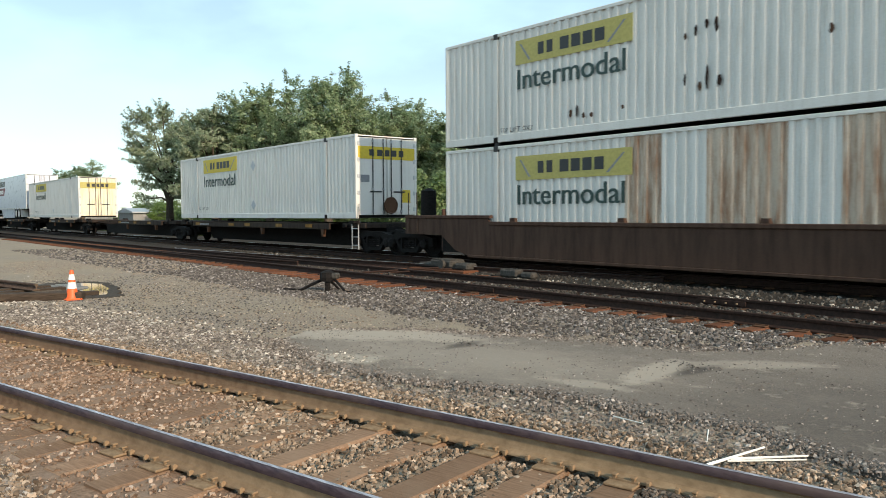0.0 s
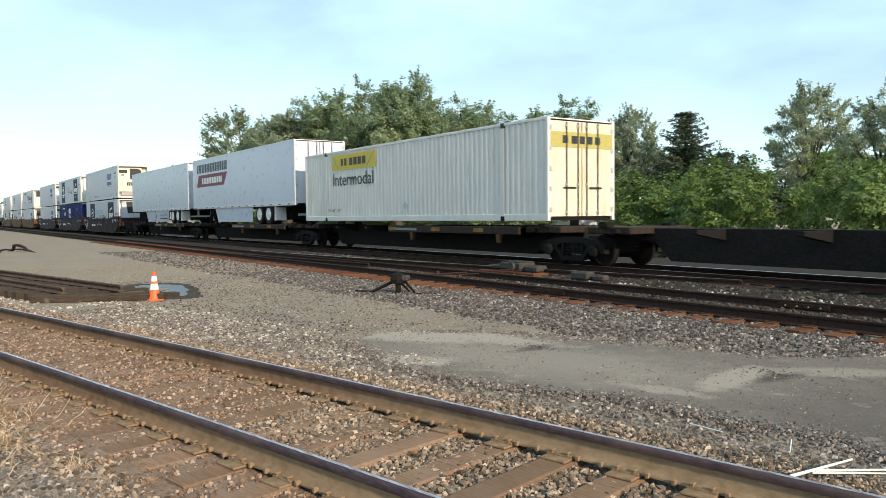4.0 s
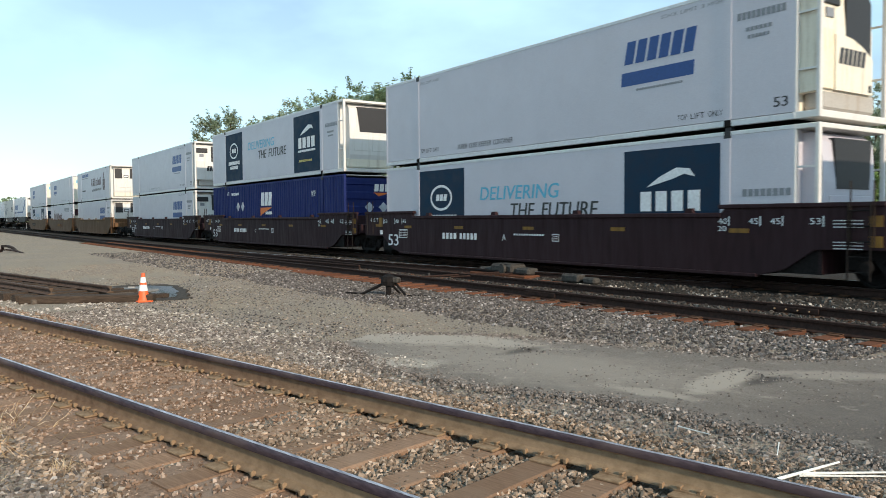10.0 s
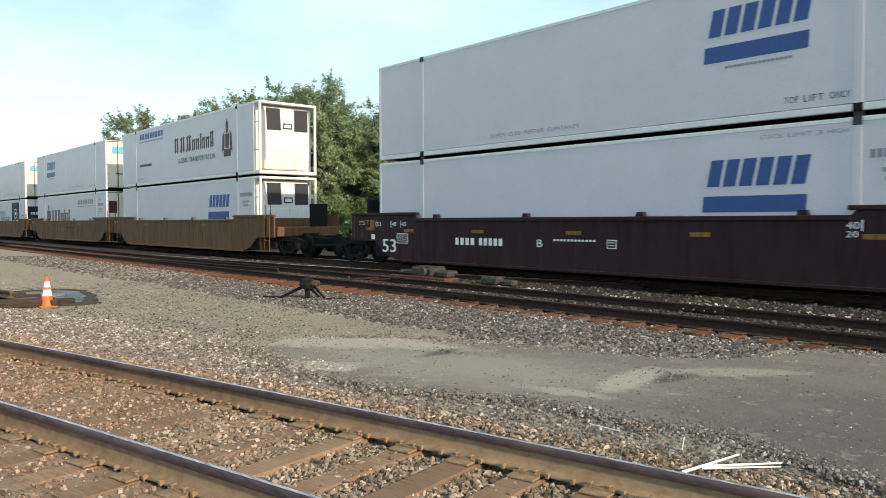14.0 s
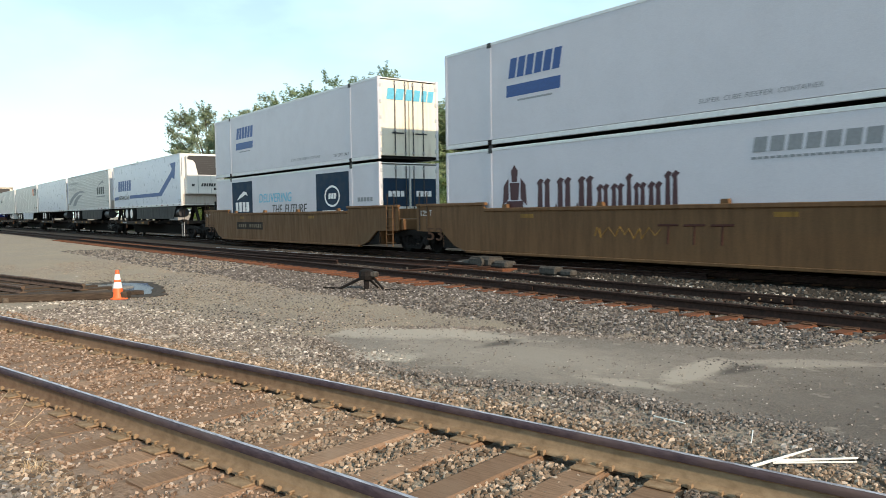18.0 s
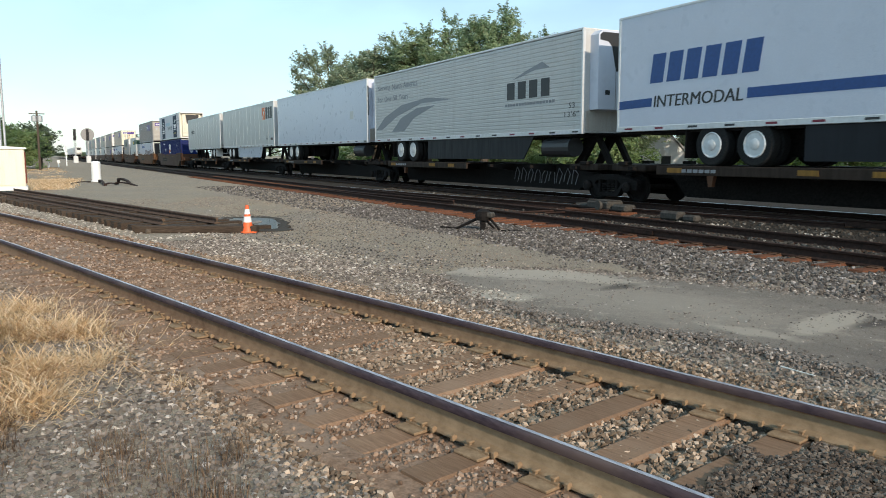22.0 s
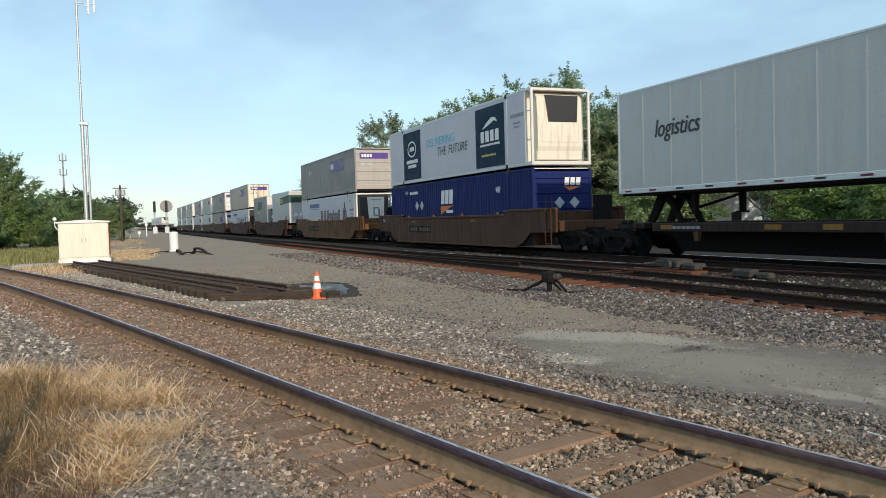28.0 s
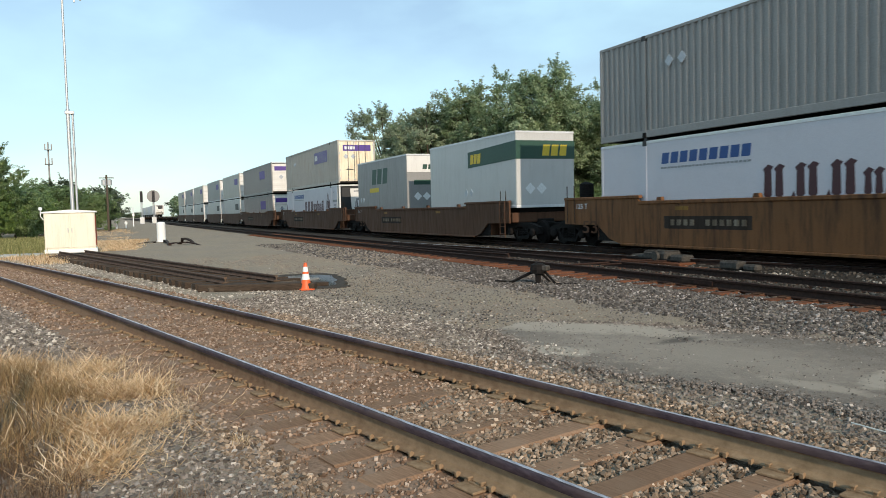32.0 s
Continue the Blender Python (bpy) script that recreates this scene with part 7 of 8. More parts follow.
def far_well(place):
    car = thing("well_car", "dark brown well car far down the line", "rail car", pose(place, TRAIN_Y, 0), "well cars of the train")
    ROLLING.append((car, place, 0.0))
    for out in (-1, 1):
        y0, y1 = sorted((out * 1.40, out * 1.46))
        part("side_wall", Mesh().prism([(-6.2, 0.47), (6.2, 0.47), (7.2, 0.98), (8.1, 1.0), (8.1, 1.7), (-8.1, 1.7), (-8.1, 1.0), (-7.2, 0.98)], y0, y1, "y"), M_DUNCAR, car)
    part("well_floor", Mesh().box(-6.2, 6.2, -1.38, 1.38, 0.44, 0.52), M_BLACK, car)
    truck(car, place, 8.2)


for rear in (-453.0, -470.0, -490.2, -506.3, -523.3):
    far_well(rear + 6.9)
for k in range(11):
    spine_unit(-533.5 - 17.4 * k, "dark spine car far down the line", 17.4, -7.1 if k > 4 else None, k == 0, k == 10)
for k in range(6):
    c = trailer(-533.5 - 17.4 * (k + 5) + 0.3, "white trailer far down the line", 1, M_SMOOTH if k % 2 == 0 else M_SILVER, k == 0, end_skin=M_WHITE)

# ---- vegetation ----
LEAF_MID = islands("mid_green_leaf", [(0.0, (0.142, 0.201, 0.100)), (0.45, (0.254, 0.336, 0.177)), (0.8, (0.342, 0.425, 0.242)), (1.0, (0.472, 0.519, 0.342))], 0.5, 0.4, 0.5)
LEAF_PALE = islands("grey_green_leaf", [(0.0, (0.190, 0.241, 0.146)), (0.5, (0.314, 0.375, 0.235)), (0.85, (0.414, 0.459, 0.308)), (1.0, (0.538, 0.549, 0.403))], 0.5, 0.4, 0.5)
# dark needles of the conifer; on dense trees the same colour paints shade
LEAF_DARK = islands("dark_green_needle_and_shaded_leaf", [(0.0, (0.045, 0.068, 0.040)), (0.6, (0.095, 0.130, 0.072)), (1.0, (0.17, 0.20, 0.115))], 0.55, 0.35, 0.35)
LEAF_GREEN = islands("fresh_green_leaf", [(0.0, (0.10, 0.155, 0.055)), (0.45, (0.185, 0.265, 0.100)), (0.8, (0.255, 0.335, 0.140)), (1.0, (0.34, 0.40, 0.20))], 0.5, 0.4, 0.45)
# near-black green: the shade under and behind the cars is in this colour
LEAF_SHADE = islands("shade_dark_undergrowth", [(0.0, (0.010, 0.015, 0.008)), (0.6, (0.024, 0.034, 0.016)), (1.0, (0.05, 0.062, 0.030))], 0.8, 0.2, 0.1)
LEAF_LIME = islands("bright_green_leaf", [(0.0, (0.075, 0.125, 0.030)), (0.5, (0.155, 0.240, 0.058)), (1.0, (0.26, 0.35, 0.105))], 0.5, 0.4, 0.4)
M_BARK = mottled("grey_brown_bark", (0.055, 0.042, 0.032), (0.13, 0.105, 0.08), 12, 0.95, 0, 0.8, 0.02, (3, 3, 0.6))


def leaf_cloud(rng, centres, radii, count, size, flat=0.75):
    """Loose leaves round the given centres: each a pointed blade."""
    wide = radii ** 1.7
    idx = rng.choice(len(centres), count, p=wide / wide.sum())
    d = rng.normal(0, 1, (count, 3))
    d /= np.linalg.norm(d, axis=1)[:, None]
    r = rng.random(count) ** 0.45
    p = centres[idx] + d * (r * radii[idx])[:, None] * np.array([1, 1, flat])
    out = p - np.array([0, 0, centres[:, 2].mean() - 1.0])
    out /= np.linalg.norm(out, axis=1)[:, None] + 1e-9
    face = 0.75 * out + 0.35 * d + np.array([0, 0, 0.35]) + rng.normal(0, 0.42, (count, 3))
    a = np.cross(face, rng.normal(0, 1, (count, 3)))
    a /= np.linalg.norm(a, axis=1)[:, None] + 1e-9
    b = np.cross(a, face)
    b /= np.linalg.norm(b, axis=1)[:, None] + 1e-9
    s = (size * rng.uniform(0.55, 1.35, count))[:, None]
    v = np.stack([p - a * s * 1.1, p + b * s * 0.62 + a * s * 0.5, p - b * s * 0.62 + a * s * 0.9], 1)
    f = (np.arange(count) * 3)[:, None] + np.array([0, 1, 2])
    return v.reshape(-1, 3), f


TREES = {}


# unit height of each kind of plant model; its unit width is 7
UNIT = {"bush": 5.2, "bushlime": 5.2, "low": 2.6, "dark": 8.0, "far": 5.0}


def conifer_model(rnd, rng):
    """A dark spruce: whorls of long boughs that sag and lift again at their tips, with gaps between them."""
    wood, limbs, centres, radii = Mesh(), Mesh(), [], []
    wood.tube((0, 0, -0.2), (0, 0, 9.9), 0.22, 8, 0.02)
    for k in range(20):
        z = 1.0 + 8.7 * (k / 19) ** 0.9
        reach = 3.5 * (1 - z / 10.4) ** 0.62 + 0.15
        for j in range(6):
            an = 2 * math.pi * (j + 0.37 * k) / 6 + rnd.uniform(-0.35, 0.35)
            r = reach * rnd.uniform(0.62, 1.12)
            c, s = math.cos(an), math.sin(an)
            line = [(0, 0, z), (c * r * 0.55, s * r * 0.55, z - 0.07 * r), (c * r, s * r, z + 0.10 * r)]
            for p, q in zip(line[:-1], line[1:]):
                limbs.tube(p, q, 0.032, 4, 0.016, False)
            for q in np.linspace(0.25, 1.0, max(3, int(r * 3))):
                w = (1 - q) * 0.24 + 0.19
                zz = z - 0.13 * r * math.sin(min(1, q * 1.3) * math.pi / 2) + (0.23 * r * max(0, q - 0.55) / 0.45)
                centres.append((c * r * q, s * r * q, zz))
                radii.append(w)
    v, f = leaf_cloud(rng, np.array(centres), np.array(radii), 24000, 0.10, 0.75)
    return wood, limbs, v, f


def tree_model(kind, seed):
    """A plant of unit height and width: tapered trunk, limbs and a ragged crown of leaf sprays in lobes."""
    rng = np.random.default_rng(seed)
    rnd = random.Random(seed)
    if kind == "conifer":
        wood, limbs, v, f = conifer_model(rnd, rng)
        leaf = LEAF_DARK
    else:
        wood, limbs, centres, radii = Mesh(), Mesh(), [], []
        top = UNIT.get(kind, 10.2)
        bush = top < 6
        lean = rnd.uniform(-0.3, 0.3)
        h0 = 0.3 if bush else 2.4
        wood.tube((0, 0, -0.2), (lean * 0.4, 0, h0), 0.10 if bush else 0.26, 9, 0.07 if bush else 0.19)
        zc, zr = (top * 0.42, top * 0.55) if bush else (top * 0.49, top * 0.50)
        lobes = {"airy": 54, "broad": 64, "bush": 34, "bushlime": 34, "dark": 34, "low": 22, "far": 30, "spiky": 60}[kind]
        for k in range(lobes):
            an = 2.39996 * k + rnd.uniform(-0.4, 0.4)
            sz = -0.85 + 1.83 * (k + 0.5) / lobes + rnd.uniform(-0.12, 0.12)
            el = math.asin(max(-1.0, min(1.0, sz)))
            d = Vector((math.cos(el) * math.cos(an), math.cos(el) * math.sin(an), math.sin(el)))
            env = 0.74 + 0.36 * noise.noise(d * 1.7 + Vector((seed, 0, 0))) + 0.14 * noise.noise(d * 4.0 + Vector((0, seed, 0)))
            r = env * rnd.uniform(0.55, 1.0)
            c = Vector((d.x * 3.3 * r, d.y * 3.3 * r, max(0.25 if bush else 0.9, zc + d.z * zr * r)))
            if not bush and k % 2 == 0:
                m = Vector((c.x * 0.35, c.y * 0.35, h0 + (c.z - h0) * 0.5))
                limbs.tube((lean * 0.3, 0, h0 * rnd.uniform(0.7, 1.0)), m, 0.10, 5, 0.06, False)
                limbs.tube(m, c, 0.06, 5, 0.02, False)
            size = rnd.uniform(0.55, 1.0) * (0.85 if kind == "airy" else 1.0)
            for q in range(14):
                w = Vector((rnd.gauss(0, 1), rnd.gauss(0, 1), rnd.gauss(0.15, 0.9))).normalized()
                w = (w + d * 0.35).normalized()
                e = c + w * size * rnd.uniform(0.25, 1.15)
                centres.append(tuple(e))
                radii.append(rnd.uniform(0.20, 0.42) * (0.85 if kind == "airy" else 1.0))
                if not bush and q % 5 == 0:
                    limbs.tube(c, e, 0.022, 4, 0.008, False)
            # feathery sprigs that stand out of the crown
            for q in range({"airy": 4, "broad": 3, "spiky": 5, "dark": 1}.get(kind, 1)):
                if d.z > -0.2:
                    w = (d + Vector((rnd.gauss(0, 0.35), rnd.gauss(0, 0.35), 0.40))).normalized()
                    a = c + w * size * 0.7
                    b = a + w * rnd.uniform(0.35, 0.95) * (0.5 if bush else 1.0)
                    limbs.tube(a, b, 0.016, 4, 0.005, False)
                    for t in (0.2, 0.45, 0.7, 0.95):
                        centres.append(tuple(a.lerp(b, t)))
                        radii.append(0.24 - 0.13 * t)
        count = {"airy": 34000, "broad": 46000, "bush": 11000, "bushlime": 12000, "dark": 12000, "low": 2500, "far": 8000, "spiky": 30000}[kind]
        size = {"airy": 0.072, "broad": 0.074, "bush": 0.105, "bushlime": 0.095, "dark": 0.12, "low": 0.24, "far": 0.17, "spiky": 0.085}[kind]
        v, f = leaf_cloud(rng, np.array(centres), np.array(radii), count, size)
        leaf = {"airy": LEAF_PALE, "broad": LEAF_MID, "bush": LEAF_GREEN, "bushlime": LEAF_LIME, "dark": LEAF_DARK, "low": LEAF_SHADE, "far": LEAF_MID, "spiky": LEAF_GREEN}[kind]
    # fit the crown to the unit height and width
    high, wide = np.quantile(v[:, 2], 0.998), np.quantile(np.hypot(v[:, 0], v[:, 1]), 0.985)
    fx, fz = 3.5 / wide, UNIT.get(kind, 10.2) / high
    v = v * np.array([fx, fx, fz])
    for me in (wood, limbs):
        me.v = [(p[0] * fx, p[1] * fx, p[2] * fz) for p in me.v]
    out = [("trunk", wood.done("trunk")), ("branching", limbs.done("branching"))]
    for _, me in out:
        me.materials.append(M_BARK)
    return out + [("crown", quick("crown", v, f, leaf))]


def plant(kind, x, y, width, height, seed=0, turn=0.0, name="tree", label="", group="", z=0.0):
    key = (kind, seed % 3)
    if key not in TREES:
        TREES[key] = tree_model(kind, 100 + 7 * (seed % 3) + len(kind))
    t = thing(name, label or "leafy green tree beyond the railway", name if name != "shrub" else "bush", None, group)
    t.matrix_world = Matrix.LocRotScale((x, y, z), Euler((0, 0, turn + seed * 1.3)), None)
    sc = (width / 7.0, width / 7.0, height / UNIT.get(kind, 10.2))
    for nm, me in TREES[key]:
        if len(me.polygons):
            o = new(nm, me)
            o.parent, o.scale = t, sc
            if nm != "trunk":
                o["kind"] = "stuff"
    return t


for k, (kind, x, y, w, h, lab) in enumerate((
        ("airy", -73.0, 26.0, 9.5, 12.1, "tall airy grey-green tree behind the tracks"),
        ("airy", -63.5, 26.5, 9.5, 11.8, "tall airy grey-green tree behind the tracks"),
        ("broad", -60.0, 30.0, 9.5, 13.4, "tall spreading green tree behind the tracks"),
        ("broad", -53.0, 31.5, 9.0, 12.5, "tall spreading green tree behind the tracks"),
        ("broad", -57.0, 36.0, 10.5, 13.5, "tall spreading green tree with ragged top"),
        ("broad", -67.5, 28.5, 9.0, 11.5, "tall spreading green tree behind the tracks"),
        ("airy", -70.0, 36.0, 9.0, 11.5, "tall airy grey-green tree behind the tracks"),
        ("broad", -56.5, 42.0, 9.5, 10.4, "dense green tree behind the tracks"),
        ("broad", -48.0, 42.0, 10.5, 11.0, "dense green tree behind the tracks"),
        ("broad", -62.0, 45.0, 11.5, 12.4, "dense green tree behind the tracks"),
        ("broad", -53.0, 39.0, 9.5, 11.3, "dense green tree behind the tracks"),
        # gap fillers, their leaves coloured as dark as shade
        ("dark", -55.0, 58.0, 9.0, 9.6, "dense tree with shade put into its dark leaf colour"),
        ("dark", -50.5, 62.0, 9.0, 8.7, "dense tree with shade put into its dark leaf colour"),
        ("dark", -46.0, 61.0, 8.0, 7.0, "dense tree with shade put into its dark leaf colour"),
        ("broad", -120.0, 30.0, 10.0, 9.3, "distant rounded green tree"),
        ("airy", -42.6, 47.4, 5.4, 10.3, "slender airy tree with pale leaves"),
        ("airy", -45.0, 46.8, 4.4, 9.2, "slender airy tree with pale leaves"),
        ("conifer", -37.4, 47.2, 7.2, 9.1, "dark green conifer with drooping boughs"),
        ("dark", -40.5, 56.0, 8.0, 7.1, "dense tree with shade put into its dark leaf colour"),
        ("dark", -33.5, 52.0, 8.0, 5.4, "dense tree with shade put into its dark leaf colour"),
        ("dark", -29.0, 54.0, 8.0, 6.1, "dense tree with shade put into its dark leaf colour"),
        ("airy", -27.5, 47.0, 5.8, 9.9, "upright grey-green tree behind the tracks"),
        ("airy", -21.0, 43.0, 6.2, 8.5, "upright grey-green tree behind the tracks"),
        ("broad", -17.0, 44.0, 6.5, 8.5, "upright green tree behind the tracks"),
        ("broad", -12.0, 42.0, 6.5, 8.9, "upright green tree behind the tracks"))):
    plant(kind, x, y, w, h, k, 0.7 * k, "tree", lab, "trees behind the tracks")
rnd = random.Random(5)
for k, (x, y, w, h) in enumerate(((-22.0, 31.0, 6.0, 4.2), (-25.5, 34.0, 6.0, 4.0), (-15.2, 29.5, 5.0, 4.1), (-11.0, 30.0, 5.0, 3.9), (-18.5, 34.5, 6.0, 3.8))):
    plant("bushlime", x, y, w, h, k, k, "shrub", "bright green bush behind the tracks", "bushes behind the tracks")
for k in range(20):
    x = -29 - k * 4.6
    y = 30 + 0.06 * abs(x) + rnd.uniform(-1.5, 4.0)
    if abs(math.degrees(math.atan2(-x, y)) - 46.5) < 4.4:
        y += 18
    plant("bush" if k % 3 else "bushlime", x, y, rnd.uniform(5, 8), rnd.uniform(2.6, 4.4), k, k, "shrub", "leafy green bush behind the tracks", "bushes behind the tracks")
# low bushes whose leaf colour already holds the shade behind the train
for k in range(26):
    plant("low", -4 - k * 4.0, 25.0 + rnd.uniform(-0.8, 1.6), rnd.uniform(4.5, 6.5), rnd.uniform(1.6, 2.3), k, k, "shrub", "low bush below the embankment, with shade put into its leaf colour", "low bushes below the embankment", -1.15)
# the wooded side of the line to the west
for k, (kind, x, y, w, h) in enumerate((("spiky", -64.0, -13.6, 7.0, 7.8), ("spiky", -69.5, -11.6, 6.0, 8.2), ("spiky", -72.0, -9.2, 6.0, 8.1), ("broad", -60.0, -20.0, 8.0, 7.7), ("broad", -56.0, -27.0, 8.0, 7.3), ("bush", -78.0, -8.8, 8.0, 5.5),
                                        ("bush", -88.0, -7.5, 8.0, 5.6), ("bush", -104.0, -6.0, 9.0, 6.0), ("dark", -118.0, -5.5, 8.0, 7.3), ("spiky", -96.0, -4.6, 7.0, 5.1), ("bush", -106.0, -1.6, 6.0, 5.1), ("dark", -112.0, 0.2, 5.5, 6.0))):
    plant(kind, x, y, w, h, k + 1, k * 0.9, "tree", "green tree in the thicket beside the line", "thicket beside the line")
for k in range(22):
    t = k / 21
    x, y = -55 - 52 * t + rnd.uniform(-1, 1), -11.2 + 9.6 * t + rnd.uniform(-1.2, 0.6) - (1.5 if k % 2 else 0)
    if x > -64 and y > -11.5:
        x, y = x - 5.0, y - 2.6
    plant("bush" if k % 3 else "bushlime", x, y, rnd.uniform(4.0, 6.0), rnd.uniform(2.6, 4.6), k, k, "shrub", "green bush in the thicket beside the line", "thicket beside the line")
for k, (x, y, w, h) in enumerate(((-300, 27, 16, 9.5), (-318, 30, 18, 9.8), (-335, 31, 18, 9.5), (-250, 32, 14, 7.5), (-800, 30, 40, 6.0), (-790, 5, 30, 6.0), (-420, -6, 26, 6.5), (-360, -12, 24, 7), (-300, -14, 20, 8), (-240, -13, 16, 8), (-190, -12, 12, 8), (-155, -10, 10, 7))):
    plant("dark" if k % 2 else "far", x, y, w, h, k, k, "tree", "distant green tree along the line", "distant trees")


# ---- dry grass ----
def blades(name, spots, hmin, hmax, width, material, label, seed, lean=0.6, sweep_to=None, lying=False):
    """Thin stalks that rise, lean out and bend over under their weight."""
    rng = np.random.default_rng(seed)
    n, segs = len(spots), 5 if name == "dry_grass" else 2
    an, length = rng.uniform(0, 2 * np.pi, n), hmin + (hmax - hmin) * rng.random(n) ** 1.3
    if sweep_to is not None:
        an = np.where(rng.random(n) < 0.55, sweep_to + rng.normal(0, 0.7, n), an)
    pitch = np.pi / 2 - rng.uniform(0.05, 0.55, n) * min(1.4, lean)
    curl = rng.uniform(0.2, 1.0, n) * lean * 0.42
    if lying:
        pitch, curl = np.pi / 2 - rng.uniform(0.95, 1.75, n), rng.uniform(-0.06, 0.40, n)
    d = np.stack([np.cos(an), np.sin(an), 0 * an], -1)
    s = np.stack([-np.sin(an), np.cos(an), 0 * an], -1) * width
    z0 = np.array([ground_height(x, y) for x, y in spots]) - 0.01
    p = np.stack([spots[:, 0], spots[:, 1], z0], -1)
    rings = [(p - s, p + s)]
    for k in range(segs):
        p = p + (d * np.cos(pitch)[:, None] + np.array([0, 0, 1]) * np.sin(pitch)[:, None]) * (length / segs)[:, None]
        p[:, 2] = np.maximum(p[:, 2], z0 + 0.02)
        if lying:
            an = an + rng.normal(0, 0.75, n)
            d = np.stack([np.cos(an), np.sin(an), 0 * an], -1)
            pitch = np.clip(pitch + rng.normal(0, 0.36, n), -1.0, 0.9)
        w = 1.0 - 0.75 * (k + 1) / segs
        rings.append((p - s * w, p + s * w))
        pitch = pitch - curl * (5 / segs if segs < 5 else 1) * 0.8
    v = np.stack([q for r in rings for q in r], 1).reshape(-1, 3)
    i = (np.arange(n) * 2 * (segs + 1))[:, None]
    f = np.concatenate([i + np.array([2 * k, 2 * k + 1, 2 * k + 3, 2 * k + 2]) for k in range(segs)])
    ob = new(name, quick(name, v, f, material))
    return tagged(ob, label, "grass", kind="stuff")


STRAW = islands("dry_straw", [(0.0, (0.3000, 0.1724, 0.0821)), (0.45, (0.7000, 0.4702, 0.2554)), (1.0, (0.9500, 0.7579, 0.5415))], 0.7, 0.3, 0.3)
GOLDEN = islands("golden_brown_dry_grass", [(0.0, (0.1558, 0.0901, 0.0407)), (0.5, (0.3269, 0.1995, 0.0913)), (1.0, (0.4826, 0.3306, 0.1672))], 0.8, 0.3, 0.25)
RUSSET = islands("russet_dry_weed", [(0.0, (0.075, 0.046, 0.030)), (0.6, (0.16, 0.10, 0.062)), (1.0, (0.30, 0.20, 0.12))], 0.85, 0.3, 0.1)
GREEN = islands("rough_green_grass", [(0.0, (0.115, 0.125, 0.042)), (0.5, (0.235, 0.235, 0.085)), (1.0, (0.44, 0.38, 0.18))], 0.8, 0.3, 0.2)


def clumps(rng, x0, x1, y0, y1, n, per, spread, keep):
    out = []
    while len(out) < n:
        x, y = rng.uniform(x0, x1), rng.uniform(y0, y1)
        if keep(x, y):
            out.append((x, y))
    c = np.repeat(np.array(out), per, 0)
    return c + rng.normal(0, spread, c.shape)


_g = np.random.default_rng(21)
def verge_edge(x):
    """How far towards the track the dry grass reaches."""
    return float(np.interp(x, [-14.0, -12.5, -11.2, -10.2, -9.6, -9.0, -8.2, -7.2, -6.7, -5.8, -5.2, -4.65, -4.4], [-3.6, -3.2, -2.7, -1.75, -0.85, -0.18, 0.06, 0.25, 0.33, 0.06, -0.2, -0.45, -0.6])) + 0.22 * noise.noise((x * 2.6, 0, 3))


def tufty(x, y, z):
    return noise.noise((x * 1.5, y * 1.5, z)) + 0.6 * noise.noise((x * 4.0, y * 4.0, z))


blades("dry_grass", clumps(_g, -12.0, -4.5, -2.6, 0.8, 360, 44, 0.065, lambda x, y: verge_edge(x) - 0.95 < y < verge_edge(x) + 0.12 and tufty(x, y, 8) > 0.14 and x < -5.15 and not (x > -5.9 and y < verge_edge(x) - 0.25)), 0.12, 0.42, 0.0055, STRAW, "tangled straw-coloured dry grass beside the track", 1, 1.6, None, True)
blades("dry_grass", clumps(_g, -12.0, -4.6, -2.6, 0.4, 190, 20, 0.08, lambda x, y: verge_edge(x) - 1.1 < y < verge_edge(x) - 0.15 and tufty(x, y, 8) > -0.1 and x < -5.5), 0.05, 0.22, 0.0030, GOLDEN, "matted golden-brown dry grass beside the track", 8, 1.8)
blades("dry_grass", clumps(_g, -12.0, -4.2, -3.6, -0.2, 470, 44, 0.10, lambda x, y: y < verge_edge(x) - 0.65 and x < -5.4), 0.12, 0.40, 0.0026, GOLDEN, "soft golden-brown dry weeds in a dense stand", 2, 1.5)
blades("dry_grass", clumps(_g, -6.6, -4.5, -2.4, 0.0, 110, 40, 0.10, lambda x, y: y < verge_edge(x) - (0.6 if x < -5.5 else 0.15)), 0.10, 0.36, 0.0026, RUSSET, "russet dry weeds among straw", 12, 1.2)
blades("dry_grass", clumps(_g, -5.7, -4.15, -1.7, 0.02, 120, 46, 0.075, lambda x, y: y < -0.10 + 0.25 * noise.noise((x * 3, y * 3, 2)) and x < -4.2 - 0.3 * (y + 0.4)), 0.05, 0.19, 0.0022, RUSSET, "low russet weeds at the corner of the dry grass", 37, 0.9)
blades("dry_grass", clumps(_g, -4.6, -3.4, 0.15, 0.85, 22, 40, 0.055, lambda x, y: near_d(x, y) < -1.75), 0.05, 0.20, 0.0018, RUSSET, "low russet weeds on the gravel", 3, 0.7)
blades("dry_grass", clumps(_g, -9.5, -5.0, -0.4, 1.5, 60, 8, 0.07, lambda x, y: verge_edge(x) + 0.02 < y < verge_edge(x) + 0.50 and near_d(x, y) < -1.1), 0.12, 0.45, 0.0042, STRAW, "loose straw lying on the ballast", 24, 1.5, None, True)
blades("dry_grass", clumps(_g, -12, -5.2, -0.8, 1.2, 26, 9, 0.06, lambda x, y: verge_edge(x) < y < verge_edge(x) + 0.32), 0.10, 0.42, 0.0026, STRAW, "sparse straw stalks at the ballast edge", 4, 1.5, 0.9)
